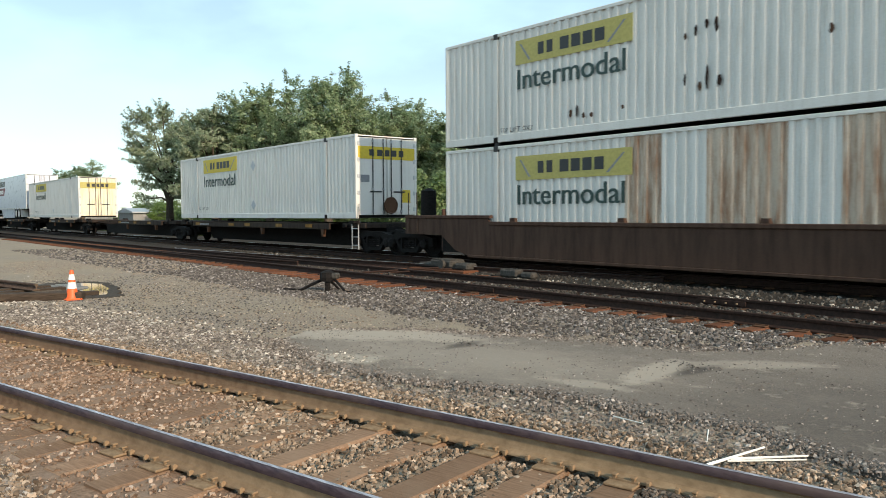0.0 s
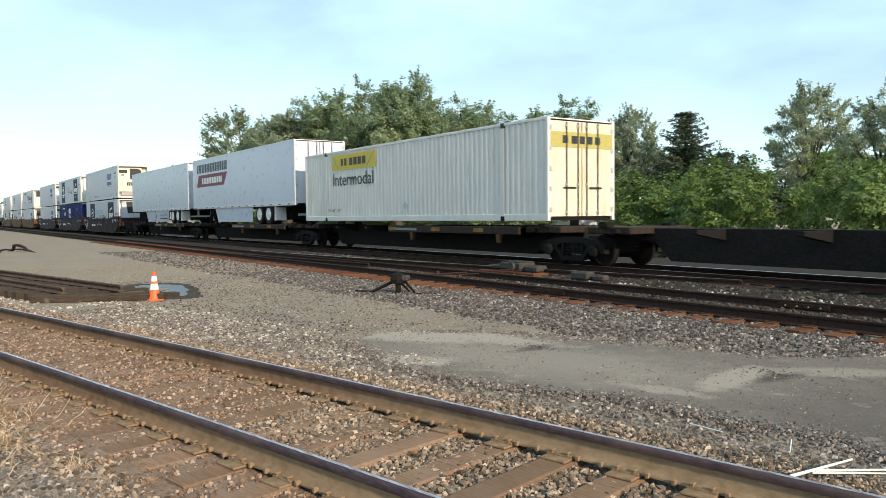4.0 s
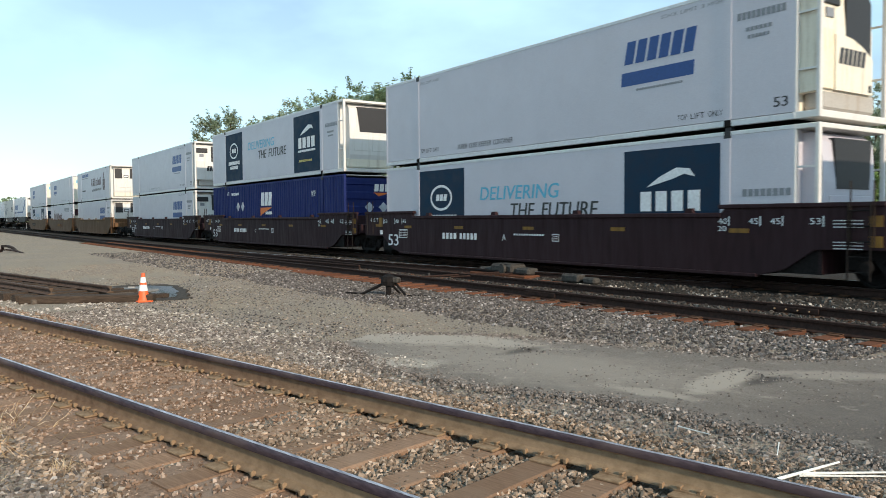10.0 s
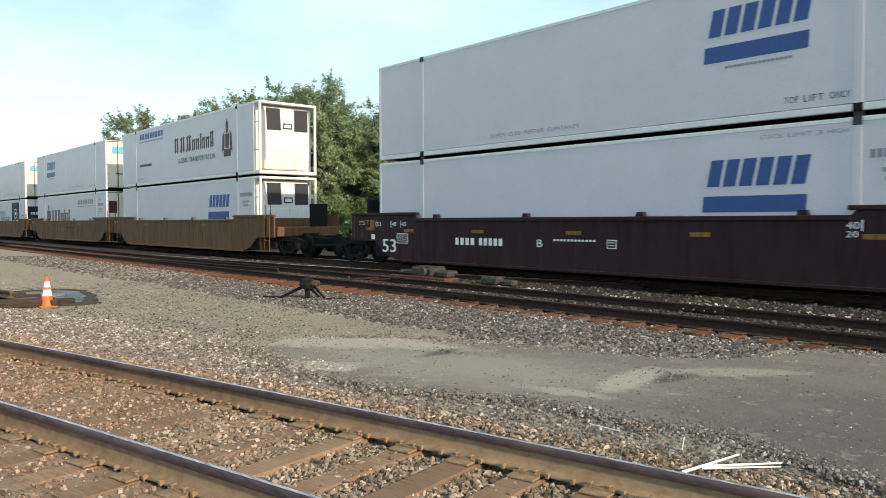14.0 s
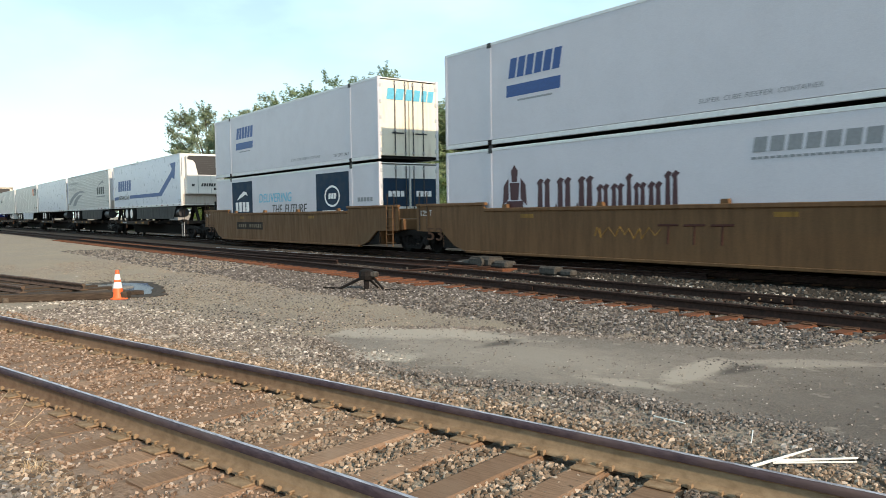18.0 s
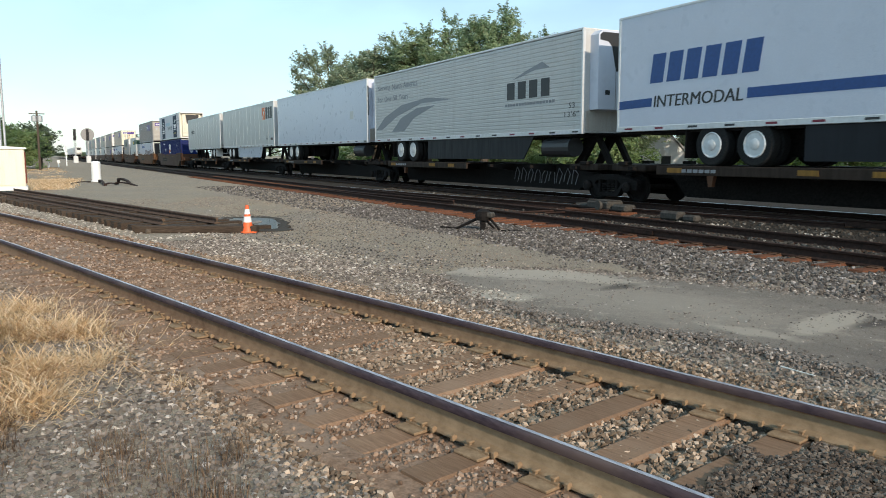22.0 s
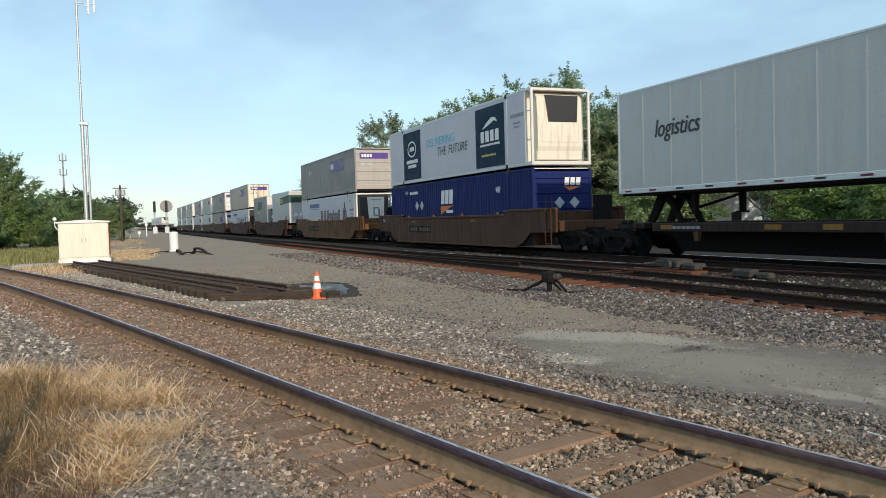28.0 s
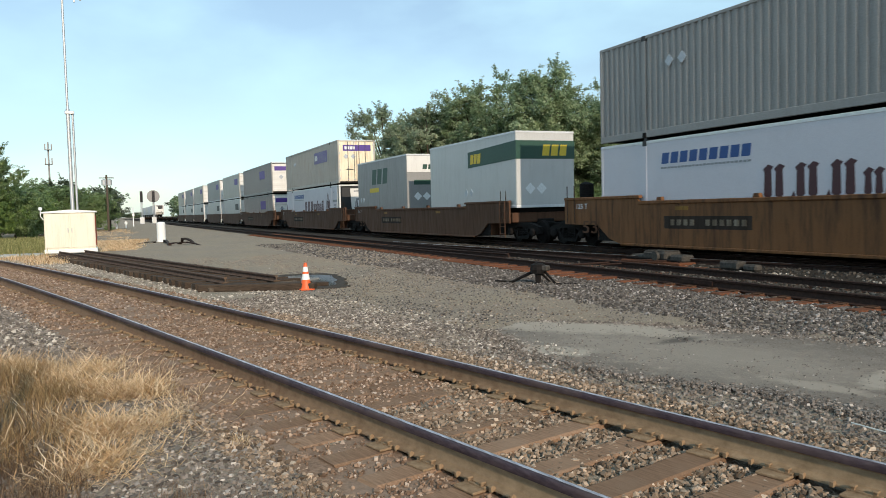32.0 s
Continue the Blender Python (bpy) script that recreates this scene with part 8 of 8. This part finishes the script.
blades("dry_grass", clumps(_g, -5.9, -5.3, 0.65, 0.85, 4, 14, 0.04, lambda x, y: True), 0.08, 0.25, 0.0026, STRAW, "small straw tuft on the ballast", 14, 1.6, 0.6)
blades("verge_grass", clumps(_g, -60, -15, -16, -2.5, 700, 30, 0.35, lambda x, y: -9 < near_d(x, y) < (-2.6 if x < -28 else -3.2)), 0.12, 0.45, 0.010, GREEN, "rough green grass on the verge", 5, 0.7)
blades("verge_grass", clumps(_g, -20, -11, -9, -1.5, 160, 50, 0.25, lambda x, y: near_d(x, y) < -3.2), 0.10, 0.40, 0.006, STRAW, "dry yellow grass on the verge", 6, 0.9)
open_strip = lambda x, y: near_d(x, y) > 2.3 and y < -2.9 - 0.10 * (x + 38) and not (-40.5 < x < -36.8 and y > -5.2)
blades("verge_grass", clumps(_g, -64, -33, -14, -2.6, 800, 32, 0.4, open_strip), 0.12, 0.50, 0.017, GREEN, "rough green grass below the thicket", 9, 0.8)
blades("verge_grass", clumps(_g, -120, -38.5, -6, 2.0, 200, 50, 0.4, lambda x, y: y < 0.6 - 0.035 * (x + 38) and near_d(x, y) > 2.6 and not (-39.6 < x < -37 and -2.9 < y < -0.2)), 0.05, 0.20, 0.012, STRAW, "dry yellow grass round the equipment cabinet", 7, 1.2)
blades("verge_grass", clumps(_g, -58, -40.5, -1.6, 2.6, 230, 40, 0.22, lambda x, y: y < 1.2 - 0.07 * (x + 42) and y > -1.2 - 0.05 * (x + 40) and near_d(x, y) > 2.0), 0.05, 0.17, 0.014, STRAW, "golden dry grass beyond the equipment cabinet", 31, 1.2)
blades("verge_grass", clumps(_g, -37.4, -30.5, -5.0, -1.0, 120, 30, 0.18, lambda x, y: 1.75 < near_d(x, y) < 3.0 + 0.10 * (-30.5 - x)), 0.06, 0.24, 0.010, STRAW, "dry yellow grass before the equipment cabinet", 32, 1.2)

# ---- trackside things ----
M_CABINET = painted("cream_white_cabinet_paint", (0.80, 0.74, 0.62), (0.45, 0.33, 0.2), 0.3, 0.5)
M_SIGNWHITE = painted("plain_white_plastic", (0.82, 0.82, 0.81), (0.5, 0.48, 0.45), 0.15, 0.4)
M_CONE = plain("orange_cone_plastic", (0.80, 0.13, 0.03), 0.5)
M_REDSHADE = plain("dark_red_shaded_side", (0.22, 0.05, 0.03), 0.6)

cabinet = thing("equipment_cabinet", "cream-white steel signal cabinet on short legs", "cabinet", pose(-37.7, -1.58, 0.0))
part("body", Mesh().box(-1.35, 0.0, -1.02, 1.02, 0.26, 1.90, 0.02), M_CABINET, cabinet)
part("roof", Mesh().prism([(-1.10, 1.88), (1.10, 1.88), (1.10, 1.94), (0.0, 2.02), (-1.10, 1.94)], -1.42, 0.07, "x"), M_SIGNWHITE, cabinet, "white low-pitched roof")
part("base_frame", Mesh().box(-1.4, 0.04, -1.08, 1.08, 0.10, 0.27, 0.02), M_SIGNWHITE, cabinet)
for y in (-0.51, 0.51):
    d = part("door", Mesh().box(0.0, 0.03, y - 0.48, y + 0.48, 0.34, 1.82, 0.012), M_CABINET, cabinet, "cream cabinet door")
    part("handle", Mesh().box(0.03, 0.06, y * 0.15 - 0.02, y * 0.15 + 0.02, 1.0, 1.2, 0.008), M_GALV, d)
for y in (-0.85, 0.85):
    for x in (-1.2, -0.15):
        part("leg", Mesh().box(x - 0.07, x + 0.07, y - 0.07, y + 0.07, -0.05, 0.12), M_CONC, cabinet)
# side away from the sun: dark red, its shade put into the colour
part("side_panel", Mesh().box(-1.2, -0.1, 1.02, 1.06, 0.4, 1.75, 0.01), M_REDSHADE, cabinet, "dark red side with shade put into its colour")
part("lamp_arm", Mesh().tube((-0.1, -1.04, 1.6), (-0.1, -1.14, 1.75), 0.02, 6).tube((-0.1, -1.14, 1.75), (-0.1, -1.14, 2.05), 0.02, 6).lathe([(0.02, 2.0), (0.08, 2.03), (0.08, 2.13), (0.02, 2.16)], 12, "z", (-0.1, -1.14, 0)), M_SIGNWHITE, cabinet, "small round lamp on a bent arm")
pad = thing("concrete_pad", "pale cracked concrete pad beside the cabinet", "pad", pose(-38.2, -3.4, 0))
part("slab", Mesh().box(-1.0, 1.0, -1.0, 0.6, -0.05, 0.10, 0.03), M_CONC, pad)

mast = thing("radio_mast", "slim pale grey radio mast behind the cabinet", "mast", pose(-39.6, -1.5, 0))
part("lower_tube", Mesh().tube((0, 0, 0), (0, 0, 6.7), 0.085, 12), M_GALV, mast)
part("upper_tube", Mesh().tube((0, 0, 6.6), (0, 0, 13.6), 0.055, 12), M_GALV, mast)
part("side_tube", Mesh().tube((0, 0.20, 0), (0, 0.20, 6.55), 0.05, 10), M_GALV, mast)
part("collar", Mesh().box(-0.12, 0.12, -0.13, 0.27, 6.45, 6.6, 0.02), M_GALV, mast)
for dy, z in ((0.5, 11.6), (0.75, 11.7), (-0.4, 12.8)):
    a = part("antenna_arm", Mesh().tube((0, 0, z + 0.4), (0, dy, z + 0.4), 0.02, 6), M_GALV, mast)
    part("antenna", Mesh().tube((0, dy, z), (0, dy, z + 0.95), 0.045, 10), M_SIGNWHITE, a, "white upright antenna")

box = thing("utility_pedestal", "plain white plastic pedestal on bare ground", "pedestal", pose(-51.7, 3.05, 0))
part("shell", Mesh().lathe([(0.27, 0.0), (0.27, 1.15), (0.24, 1.22), (0.1, 1.26), (0.0, 1.26)], 24, "z"), M_SIGNWHITE, box)
part("foot_ring", Mesh().lathe([(0.31, -0.03), (0.31, 0.06), (0.27, 0.07)], 24, "z"), M_SIGNWHITE, box)

for x0, y0, x1, y1, h in ((-50.0, 3.1, -44.2, 3.0, 0.22), (-44.1, 3.0, -45.9, 3.75, 0.16), (-49.7, 4.1, -44.9, 4.4, 0.30), (-46.0, 3.7, -43.0, 4.5, 0.16), (-50.4, 2.6, -47.4, 1.3, 0.10)):
    l, a = math.hypot(x1 - x0, y1 - y0) / 2, math.degrees(math.atan2(y1 - y0, x1 - x0))
    s = thing("scrap_bar", "bent dark steel bar lying on the ground", "scrap", pose((x0 + x1) / 2, (y0 + y1) / 2, 0.0, 0, 0, a), "scrap by the pedestal")
    part("bar", Mesh().prism([(-l, 0.0), (-l * 0.95, h * 0.8), (-l * 0.3, h), (l * 0.4, h * 0.75), (l, 0.0), (l * 0.9, 0.0), (l * 0.35, h * 0.45), (-l * 0.3, h * 0.6), (-l * 0.88, h * 0.4), (-l * 0.92, 0.0)], -0.07, 0.07, "y"), M_RAILDK, s)

cone = thing("traffic_cone", "orange traffic cone with two white bands", "traffic cone", pose(-15.78, 3.72, 0.0))
part("foot", Mesh().box(-0.15, 0.15, -0.15, 0.15, 0.0, 0.035, 0.012), M_CONE, cone)
part("cone_body", Mesh().lathe([(0.118, 0.03), (0.112, 0.05), (0.086, 0.22)], 24, "z"), M_CONE, cone, smooth=True)
part("white_band", Mesh().lathe([(0.0865, 0.22), (0.068, 0.34)], 24, "z"), M_SIGNWHITE, cone, "white reflective band", smooth=True)
part("orange_ring", Mesh().lathe([(0.068, 0.34), (0.061, 0.385)], 24, "z"), M_CONE, cone, smooth=True)
part("white_band", Mesh().lathe([(0.0615, 0.385), (0.045, 0.49)], 24, "z"), M_SIGNWHITE, cone, "white reflective band", smooth=True)
part("tip", Mesh().lathe([(0.045, 0.49), (0.032, 0.57), (0.022, 0.575), (0.0, 0.575)], 20, "z"), M_CONE, cone, smooth=True)

M_POST = painted("weathered_cream_plastic", (0.62, 0.58, 0.51), (0.30, 0.24, 0.17), 0.5, 0.6)
post = thing("marker_post", "white fibreglass marker post with a blue band in dry grass", "post", pose(-5.02, -0.905, 0.0, 0, 0, 10))
part("shaft", Mesh().tube((0, 0, -0.1), (0, 0, 1.50), 0.044, 18), M_POST, post, smooth=True)
part("cap", Mesh().lathe([(0.050, 1.49), (0.052, 1.54), (0.046, 1.585), (0.03, 1.61), (0.0, 1.62)], 18, "z"), M_POST, post, "cream rounded cap", smooth=True)
part("blue_band", Mesh().lathe([(0.0475, 1.12), (0.0475, 1.19)], 18, "z"), M_ROYAL, post, "dark blue band")
me = Mesh()
for k in range(10):
    me.box(0.043, 0.0475, -0.007, 0.007, 1.24 + k * 0.024, 1.24 + k * 0.024 + 0.013)
part("small_print", me, M_INK, post, "dark upright print")

pole = thing("utility_pole", "pale weathered wooden utility pole before the thicket", "pole", pose(-61.5, -9.05, 0))
part("shaft", Mesh().tube((0, 0, -0.2), (0.1, 0, 6.7), 0.15, 12, 0.11), M_CONC, pole)
part("stay", Mesh().tube((0.1, 0.05, 1.5), (0.3, 0.9, 2.0), 0.03, 6), M_BARK, pole)
pole = thing("utility_pole", "brown wooden pole with a grey transformer", "pole", pose(-98.0, 0.05, 0))
part("shaft", Mesh().tube((0, 0, -0.2), (0, 0, 6.6), 0.14, 10, 0.11), M_BARK, pole)
part("transformer", Mesh().lathe([(0.05, 5.35), (0.28, 5.4), (0.28, 6.0), (0.05, 6.1)], 14, "z", (0.1, -0.3, 0)), M_GALV, pole, "grey pole transformer")
part("transformer", Mesh().lathe([(0.05, 5.35), (0.28, 5.4), (0.28, 6.0), (0.05, 6.1)], 14, "z", (0.1, 0.3, 0)), M_GALV, pole, "grey pole transformer")
part("cross_arm", Mesh().box(-0.06, 0.06, -0.8, 0.8, 6.2, 6.3), M_BARK, pole)

tower = thing("cell_tower", "far slim steel cell tower with antenna panels", "tower", pose(-329.4, -19.7, 0))
part("shaft", Mesh().tube((0, 0, 0), (0, 0, 31), 0.45, 10, 0.25), M_GREY, tower)
for z in (22.5, 28.0):
    for k in range(3):
        a = 2 * math.pi * k / 3
        part("antenna_panel", Mesh().box(math.cos(a) * 1.1 - 0.12, math.cos(a) * 1.1 + 0.12, math.sin(a) * 1.3 - 0.2, math.sin(a) * 1.3 + 0.2, z, z + 2.4), M_GREY, tower)
    part("platform", Mesh().lathe([(1.4, z - 0.1), (1.4, z + 0.1)], 12, "z"), M_GREY, tower)


def signal(x, y, target):
    s = thing("railway_signal", "black three-light railway signal on a mast" + (" with a round backing plate" if target else ""), "signal", pose(x, y, 0), "line signals")
    part("mast_tube", Mesh().tube((0, 0, 0), (0, 0, 7.0), 0.09, 10), M_GALV, s)
    part("head", Mesh().box(0.1, 0.3, -0.28, 0.28, 4.7, 7.0, 0.05), M_DARK, s, "black signal head")
    for z in (5.0, 5.8, 6.6):
        part("hood", Mesh().lathe([(0.20, 0.3), (0.21, 0.65), (0.18, 0.65), (0.17, 0.32)], 14, "x", (0, 0, z)), M_DARK, s)
    if target:
        part("backing_plate", Mesh().lathe([(1.3, 0.02), (1.3, 0.08)], 28, "x", (0, 0, 5.9)), M_GREY, s, "grey round backing plate")
    part("ladder", Mesh().tube((-0.3, -0.2, 0), (-0.3, -0.2, 6.8), 0.03, 6).tube((-0.3, 0.2, 0), (-0.3, 0.2, 6.8), 0.03, 6), M_GALV, s)
    part("relay_box", Mesh().box(-0.4, 0.3, -0.45, 0.45, 0.1, 1.5, 0.03), M_GALV, s)


signal(-175, 6.7, False)
signal(-175, 9.1, True)
for x, y, h in ((-112.0, 1.05, 1.5), (-122.0, 2.4, 1.0), (-138.0, 3.9, 3.2)):
    s = thing("crossing_post", "small white trackside post with a sign plate", "post", pose(x, y, 0), "white posts down the line")
    part("shaft", Mesh().tube((0, 0, 0), (0, 0, h), 0.09, 8), M_SIGNWHITE, s)
    part("plate", Mesh().box(0.05, 0.12, -0.2, 0.2, h * 0.55, h * 0.55 + 0.4, 0.02), M_SIGNWHITE, s)

# old track panel lying on the ground
panel = thing("track_panel", "old dark track panel of rails and ties lying on the ground", "track panel", Matrix.LocRotScale((-29.37, -0.10, 0.0), Euler((0, 0, 0.22)), None))
M_PANEL = mottled("brown_black_old_timber", (0.04, 0.029, 0.022), (0.115, 0.082, 0.06), 9.0, 0.9, 0, 0.7, 0.012, (0.6, 6, 6), None, 1, 0.4)
M_FILL = mottled("dark_brown_dirt", (0.07, 0.055, 0.042), (0.15, 0.12, 0.095), 25.0, 0.95, 0, 0.8, 0.02)
M_OLDRAIL = mottled("brown_rusted_old_rail", (0.055, 0.034, 0.026), (0.135, 0.088, 0.066), 12.0, 0.8, 0.0, 0.3, 0.003)
part("dirt_fill", Mesh().box(-6.0, 12.9, -0.88, 1.15, -0.05, 0.095, 0.02), M_FILL, panel, "dark dirt between the ties")
for k in range(35):
    placed("tie", tie_shape(k % 6, 2.2, M_PANEL), panel, Matrix.LocRotScale((-5.7 + k * 0.54, 0.14 + rnd.uniform(-0.06, 0.06), 0.150 + rnd.uniform(-0.012, 0.008)), Euler((0, 0, rnd.uniform(-0.02, 0.02))), None))
for y, x1 in ((-0.47, 12.75), (0.50, 13.2)):
    r = part("rail", sweep([(-6.2, y), (0, y), (x1, y)], rail_profile(0.13), 0.150), M_OLDRAIL, panel, "dark rusted rail")
    part("cut_end", sweep([(x1, y), (x1 + 0.006, y)], rail_profile(0.13), 0.150), M_RUSTDIRT, r, "rust-red sawn rail end")
beam = part("end_beam", Mesh().box(-1.25, 1.25, -0.16, 0.16, 0.0, 0.15, 0.02), M_PANEL, panel, "long dark end timber")
beam.location, beam.rotation_euler = (13.35, 0.0, 0.0), (0, 0, radians(50))
for k, (x, y, l) in enumerate(((13.0, 0.75, 1.3), (13.5, 1.1, 0.9))):
    placed("tie", tie_shape(k % 6, 2.2, M_PANEL), panel, Matrix.LocRotScale((x, y, 0.08), Euler((0, 0, 0.02 * k)), (1, l / 2.2, 1)))
M_OLDCONC = mottled("dirty_grey_concrete", (0.15, 0.145, 0.135), (0.25, 0.24, 0.225), 12.0, 0.9)
for x, y, a, l in ((-18.3, 3.95, 48, 0.62),):
    s = thing("concrete_block", "pale grey broken concrete slab beside the pit", "slab", pose(x, y, -0.03, 0, 2, a), "slabs by the pit")
    part("slab", Mesh().box(-l, l, -0.34, 0.34, 0.0, 0.09, 0.03), M_OLDCONC, s)
M_WATER, _n, _l, _b = nodes_of("dark_puddle_water", 0.04)
_b.inputs["Base Color"].default_value = (0.03, 0.03, 0.028, 1)
_b.inputs["IOR"].default_value = 1.33
M_WET = mottled("dark_wet_earth", (0.035, 0.029, 0.024), (0.085, 0.070, 0.057), 14, 0.95)
outline_sheet("wet_earth", [(-19.9, 4.0), (-19.9, 4.9), (-19.1, 5.35), (-17.4, 5.05), (-16.0, 4.65), (-15.8, 4.25), (-16.2, 3.95), (-17.2, 3.75), (-18.6, 3.8)], M_WET, -0.08, 0.006, "dark wet earth round a shallow pit", "mud", 0.20, 0.05)
outline_sheet("puddle", [(-19.5, 4.25), (-19.45, 4.75), (-18.9, 5.1), (-17.5, 4.85), (-16.3, 4.5), (-16.25, 4.22), (-17.2, 3.95), (-18.4, 4.0)], M_WATER, -0.06, 0.010, "still shallow puddle at the pit", "puddle", 0.07, 0.06)

M_SWITCH = mottled("dusty_dark_grey_casing", (0.035, 0.032, 0.029), (0.085, 0.078, 0.07), 14, 0.8)
# switch gear between the tracks
sw = thing("switch_machine", "low grey switch machine between the tracks", "switch machine", pose(-16.3, 13.55, 0.03))
part("case", Mesh().box(-0.55, 0.35, -0.28, 0.28, 0.05, 0.30, 0.04), M_SWITCH, sw)
part("lid", Mesh().box(-0.50, 0.30, -0.24, 0.24, 0.30, 0.325, 0.01), M_SWITCH, sw)
part("conduit", Mesh().tube((-1.2, -0.3, 0.12), (1.0, -0.34, 0.10), 0.03, 8), M_BLACK, sw)
part("crank_cover", Mesh().lathe([(0.12, -0.42), (0.13, -0.34), (0.06, -0.28)], 14, "y", (0.1, 0, 0.2)), M_SWITCH, sw)
part("motor", Mesh().box(0.40, 0.95, -0.20, 0.20, 0.05, 0.24, 0.05), M_SWITCH, sw)
part("gear_box", Mesh().box(-1.15, -0.60, -0.22, 0.22, 0.05, 0.20, 0.04), M_SWITCH, sw)
part("throw_rod", Mesh().tube((0, -3.0, 0.10), (0, -0.2, 0.10), 0.025, 8).tube((0.5, -2.4, 0.10), (0.5, -0.2, 0.10), 0.02, 8), M_RAILDK, sw)
part("base_timber", Mesh().box(-1.3, 1.1, -0.45, 0.45, -0.06, 0.06, 0.02), M_TIEOLD, sw)
sw = thing("switch_fittings", "grey point fittings bolted to long ties", "switch fittings", pose(-13.4, 13.3, 0.03))
part("bracket", Mesh().box(-0.5, 0.1, -0.15, 0.15, 0.0, 0.2, 0.04), M_SWITCH, sw)
part("bracket", Mesh().box(0.2, 0.6, -0.12, 0.12, 0.0, 0.15, 0.04), M_SWITCH, sw)
for x, y in ((-19.5, 10.9), (-17.0, 11.3), (-15.6, 11.0), (-21.5, 11.6)):
    p = thing("rod_peg", "short grey steel peg between the rails", "peg", pose(x, y, 0.0), "pegs in the turnout")
    part("peg", Mesh().box(-0.03, 0.03, -0.03, 0.03, 0.0, 0.15, 0.01), M_SWITCH, p)
    part("lug", Mesh().box(-0.12, 0.12, -0.04, 0.04, 0.02, 0.09, 0.01), M_RAILDK, p)

lump = thing("scrap_heap", "black iron stand with splayed legs on the gravel", "scrap", pose(-13.85, 8.2, 0.0, 0, 0, 38))
part("lump", Mesh().lathe([(0.05, 0.20), (0.15, 0.22), (0.17, 0.30), (0.15, 0.40), (0.07, 0.44), (0.0, 0.44)], 9, "z"), M_BLACK, lump, "black rounded casting")
part("cap", Mesh().box(-0.05, 0.24, -0.10, 0.10, 0.27, 0.39, 0.03), M_SWITCH, lump, "dark grey casing")
part("post", Mesh().box(-0.05, 0.05, -0.06, 0.04, -0.02, 0.26, 0.015), M_BLACK, lump)
for x0, y0, z0, x1, y1, z1, r in ((-0.10, 0.0, 0.26, -0.62, 0.06, 0.02, 0.035), (-0.62, 0.06, 0.02, -1.05, 0.12, 0.03, 0.022), (0.14, 0.0, 0.27, 0.42, -0.10, 0.02, 0.028), (0.42, -0.10, 0.02, 0.85, -0.05, 0.025, 0.018), (0.02, 0.06, 0.24, 0.10, 0.42, 0.0, 0.028)):
    part("leg", Mesh().tube((x0, y0, z0), (x1, y1, z1), r, 8, r * 0.8), M_BLACK, lump, "bent black rod")

M_STICK = plain("bleached_white_wood", (0.78, 0.77, 0.72), 0.6)
for (x0, y0, x1, y1, w) in ((-2.60, 4.23, -2.53, 4.80, 0.011), (-2.57, 4.45, -2.26, 4.84, 0.010), (-2.56, 4.40, -2.23, 4.76, 0.008), (-3.70, 4.71, -3.39, 4.67, 0.006), (-3.02, 4.93, -2.84, 4.62, 0.005)):
    s = thing("stick", "bleached white splinter of wood on the ballast", "stick", None, "white sticks on the ballast")
    part("splinter", Mesh().tube((x0, y0, 0.045), (x1, y1, 0.06), w, 6, w * 0.6), M_STICK, s)

# houses beyond the trees
for k, (x, y, w, d, h, p, a) in enumerate(((-54.2, 50.5, 6.4, 7.0, 1.6, 5.0, 44), (-60.5, 64.0, 9.0, 7.0, 2.6, 4.2, 30))):
    h_ = thing("house", "small white gabled house among the trees" if k == 0 else "pale low house behind trees", "house", pose(x, y, -0.3, 0, 0, a), "houses beyond the trees")
    part("wall", Mesh().prism([(-w / 2, 0), (w / 2, 0), (w / 2, h), (0, p), (-w / 2, h)], -d / 2, d / 2, "y"), M_SIGNWHITE, h_, "white clapboard wall")
    r = part("roof", Mesh().prism([(-w / 2 - 0.3, h - 0.15), (0, p + 0.03), (w / 2 + 0.3, h - 0.15), (w / 2 + 0.3, h), (0, p + 0.2), (-w / 2 - 0.3, h)], -d / 2 - 0.1, d / 2 + 0.3, "y"), M_GREY, h_, "grey shingle roof")
    for xx in (-1.2, 1.2):
        wdw = part("window", Mesh().box(xx - 0.4, xx + 0.4, -d / 2 - 0.04, -d / 2, 0.8, 1.7), M_DARK, h_, "dark window pane")
        part("window_frame", Mesh().box(xx - 0.46, xx + 0.46, -d / 2 - 0.06, -d / 2 - 0.03, 0.72, 0.8), M_SIGNWHITE, wdw)
shed = thing("shed", "low pale grey shed far behind the tracks", "shed", pose(-103, 33, 0))
part("wall", Mesh().box(-3, 3, -2, 2, 0, 1.9), M_GREY, shed)
part("roof", Mesh().prism([(-3.3, 1.85), (3.3, 1.85), (3.3, 2.0), (0, 2.5), (-3.3, 2.0)], -2.2, 2.2, "y"), M_GALV, shed)


def motions():
    for ob, place, z in ROLLING:
        walk(ob, [(t, pose(place + train_way(t), TRAIN_Y, z)) for t in range(0, 33)])
    for w, place, dx in WHEELS:
        seen = [f for f in range(0, 32 * FPS + 1) if -45 < place + train_way(f / FPS) < 2]
        if not seen:
            continue
        times = sorted({0.0, 32.0} | {f / FPS for f in seen})
        start = train_way(seen[0] / FPS)
        rows = []
        for t in times:
            roll = math.degrees((min(max(train_way(t), start), train_way(seen[-1] / FPS)) - start) / 0.42)
            rows.append((t, pose(dx, 0, RAIL_Z + 0.42, 0, roll, 0)))
        walk(w, rows)


motions()
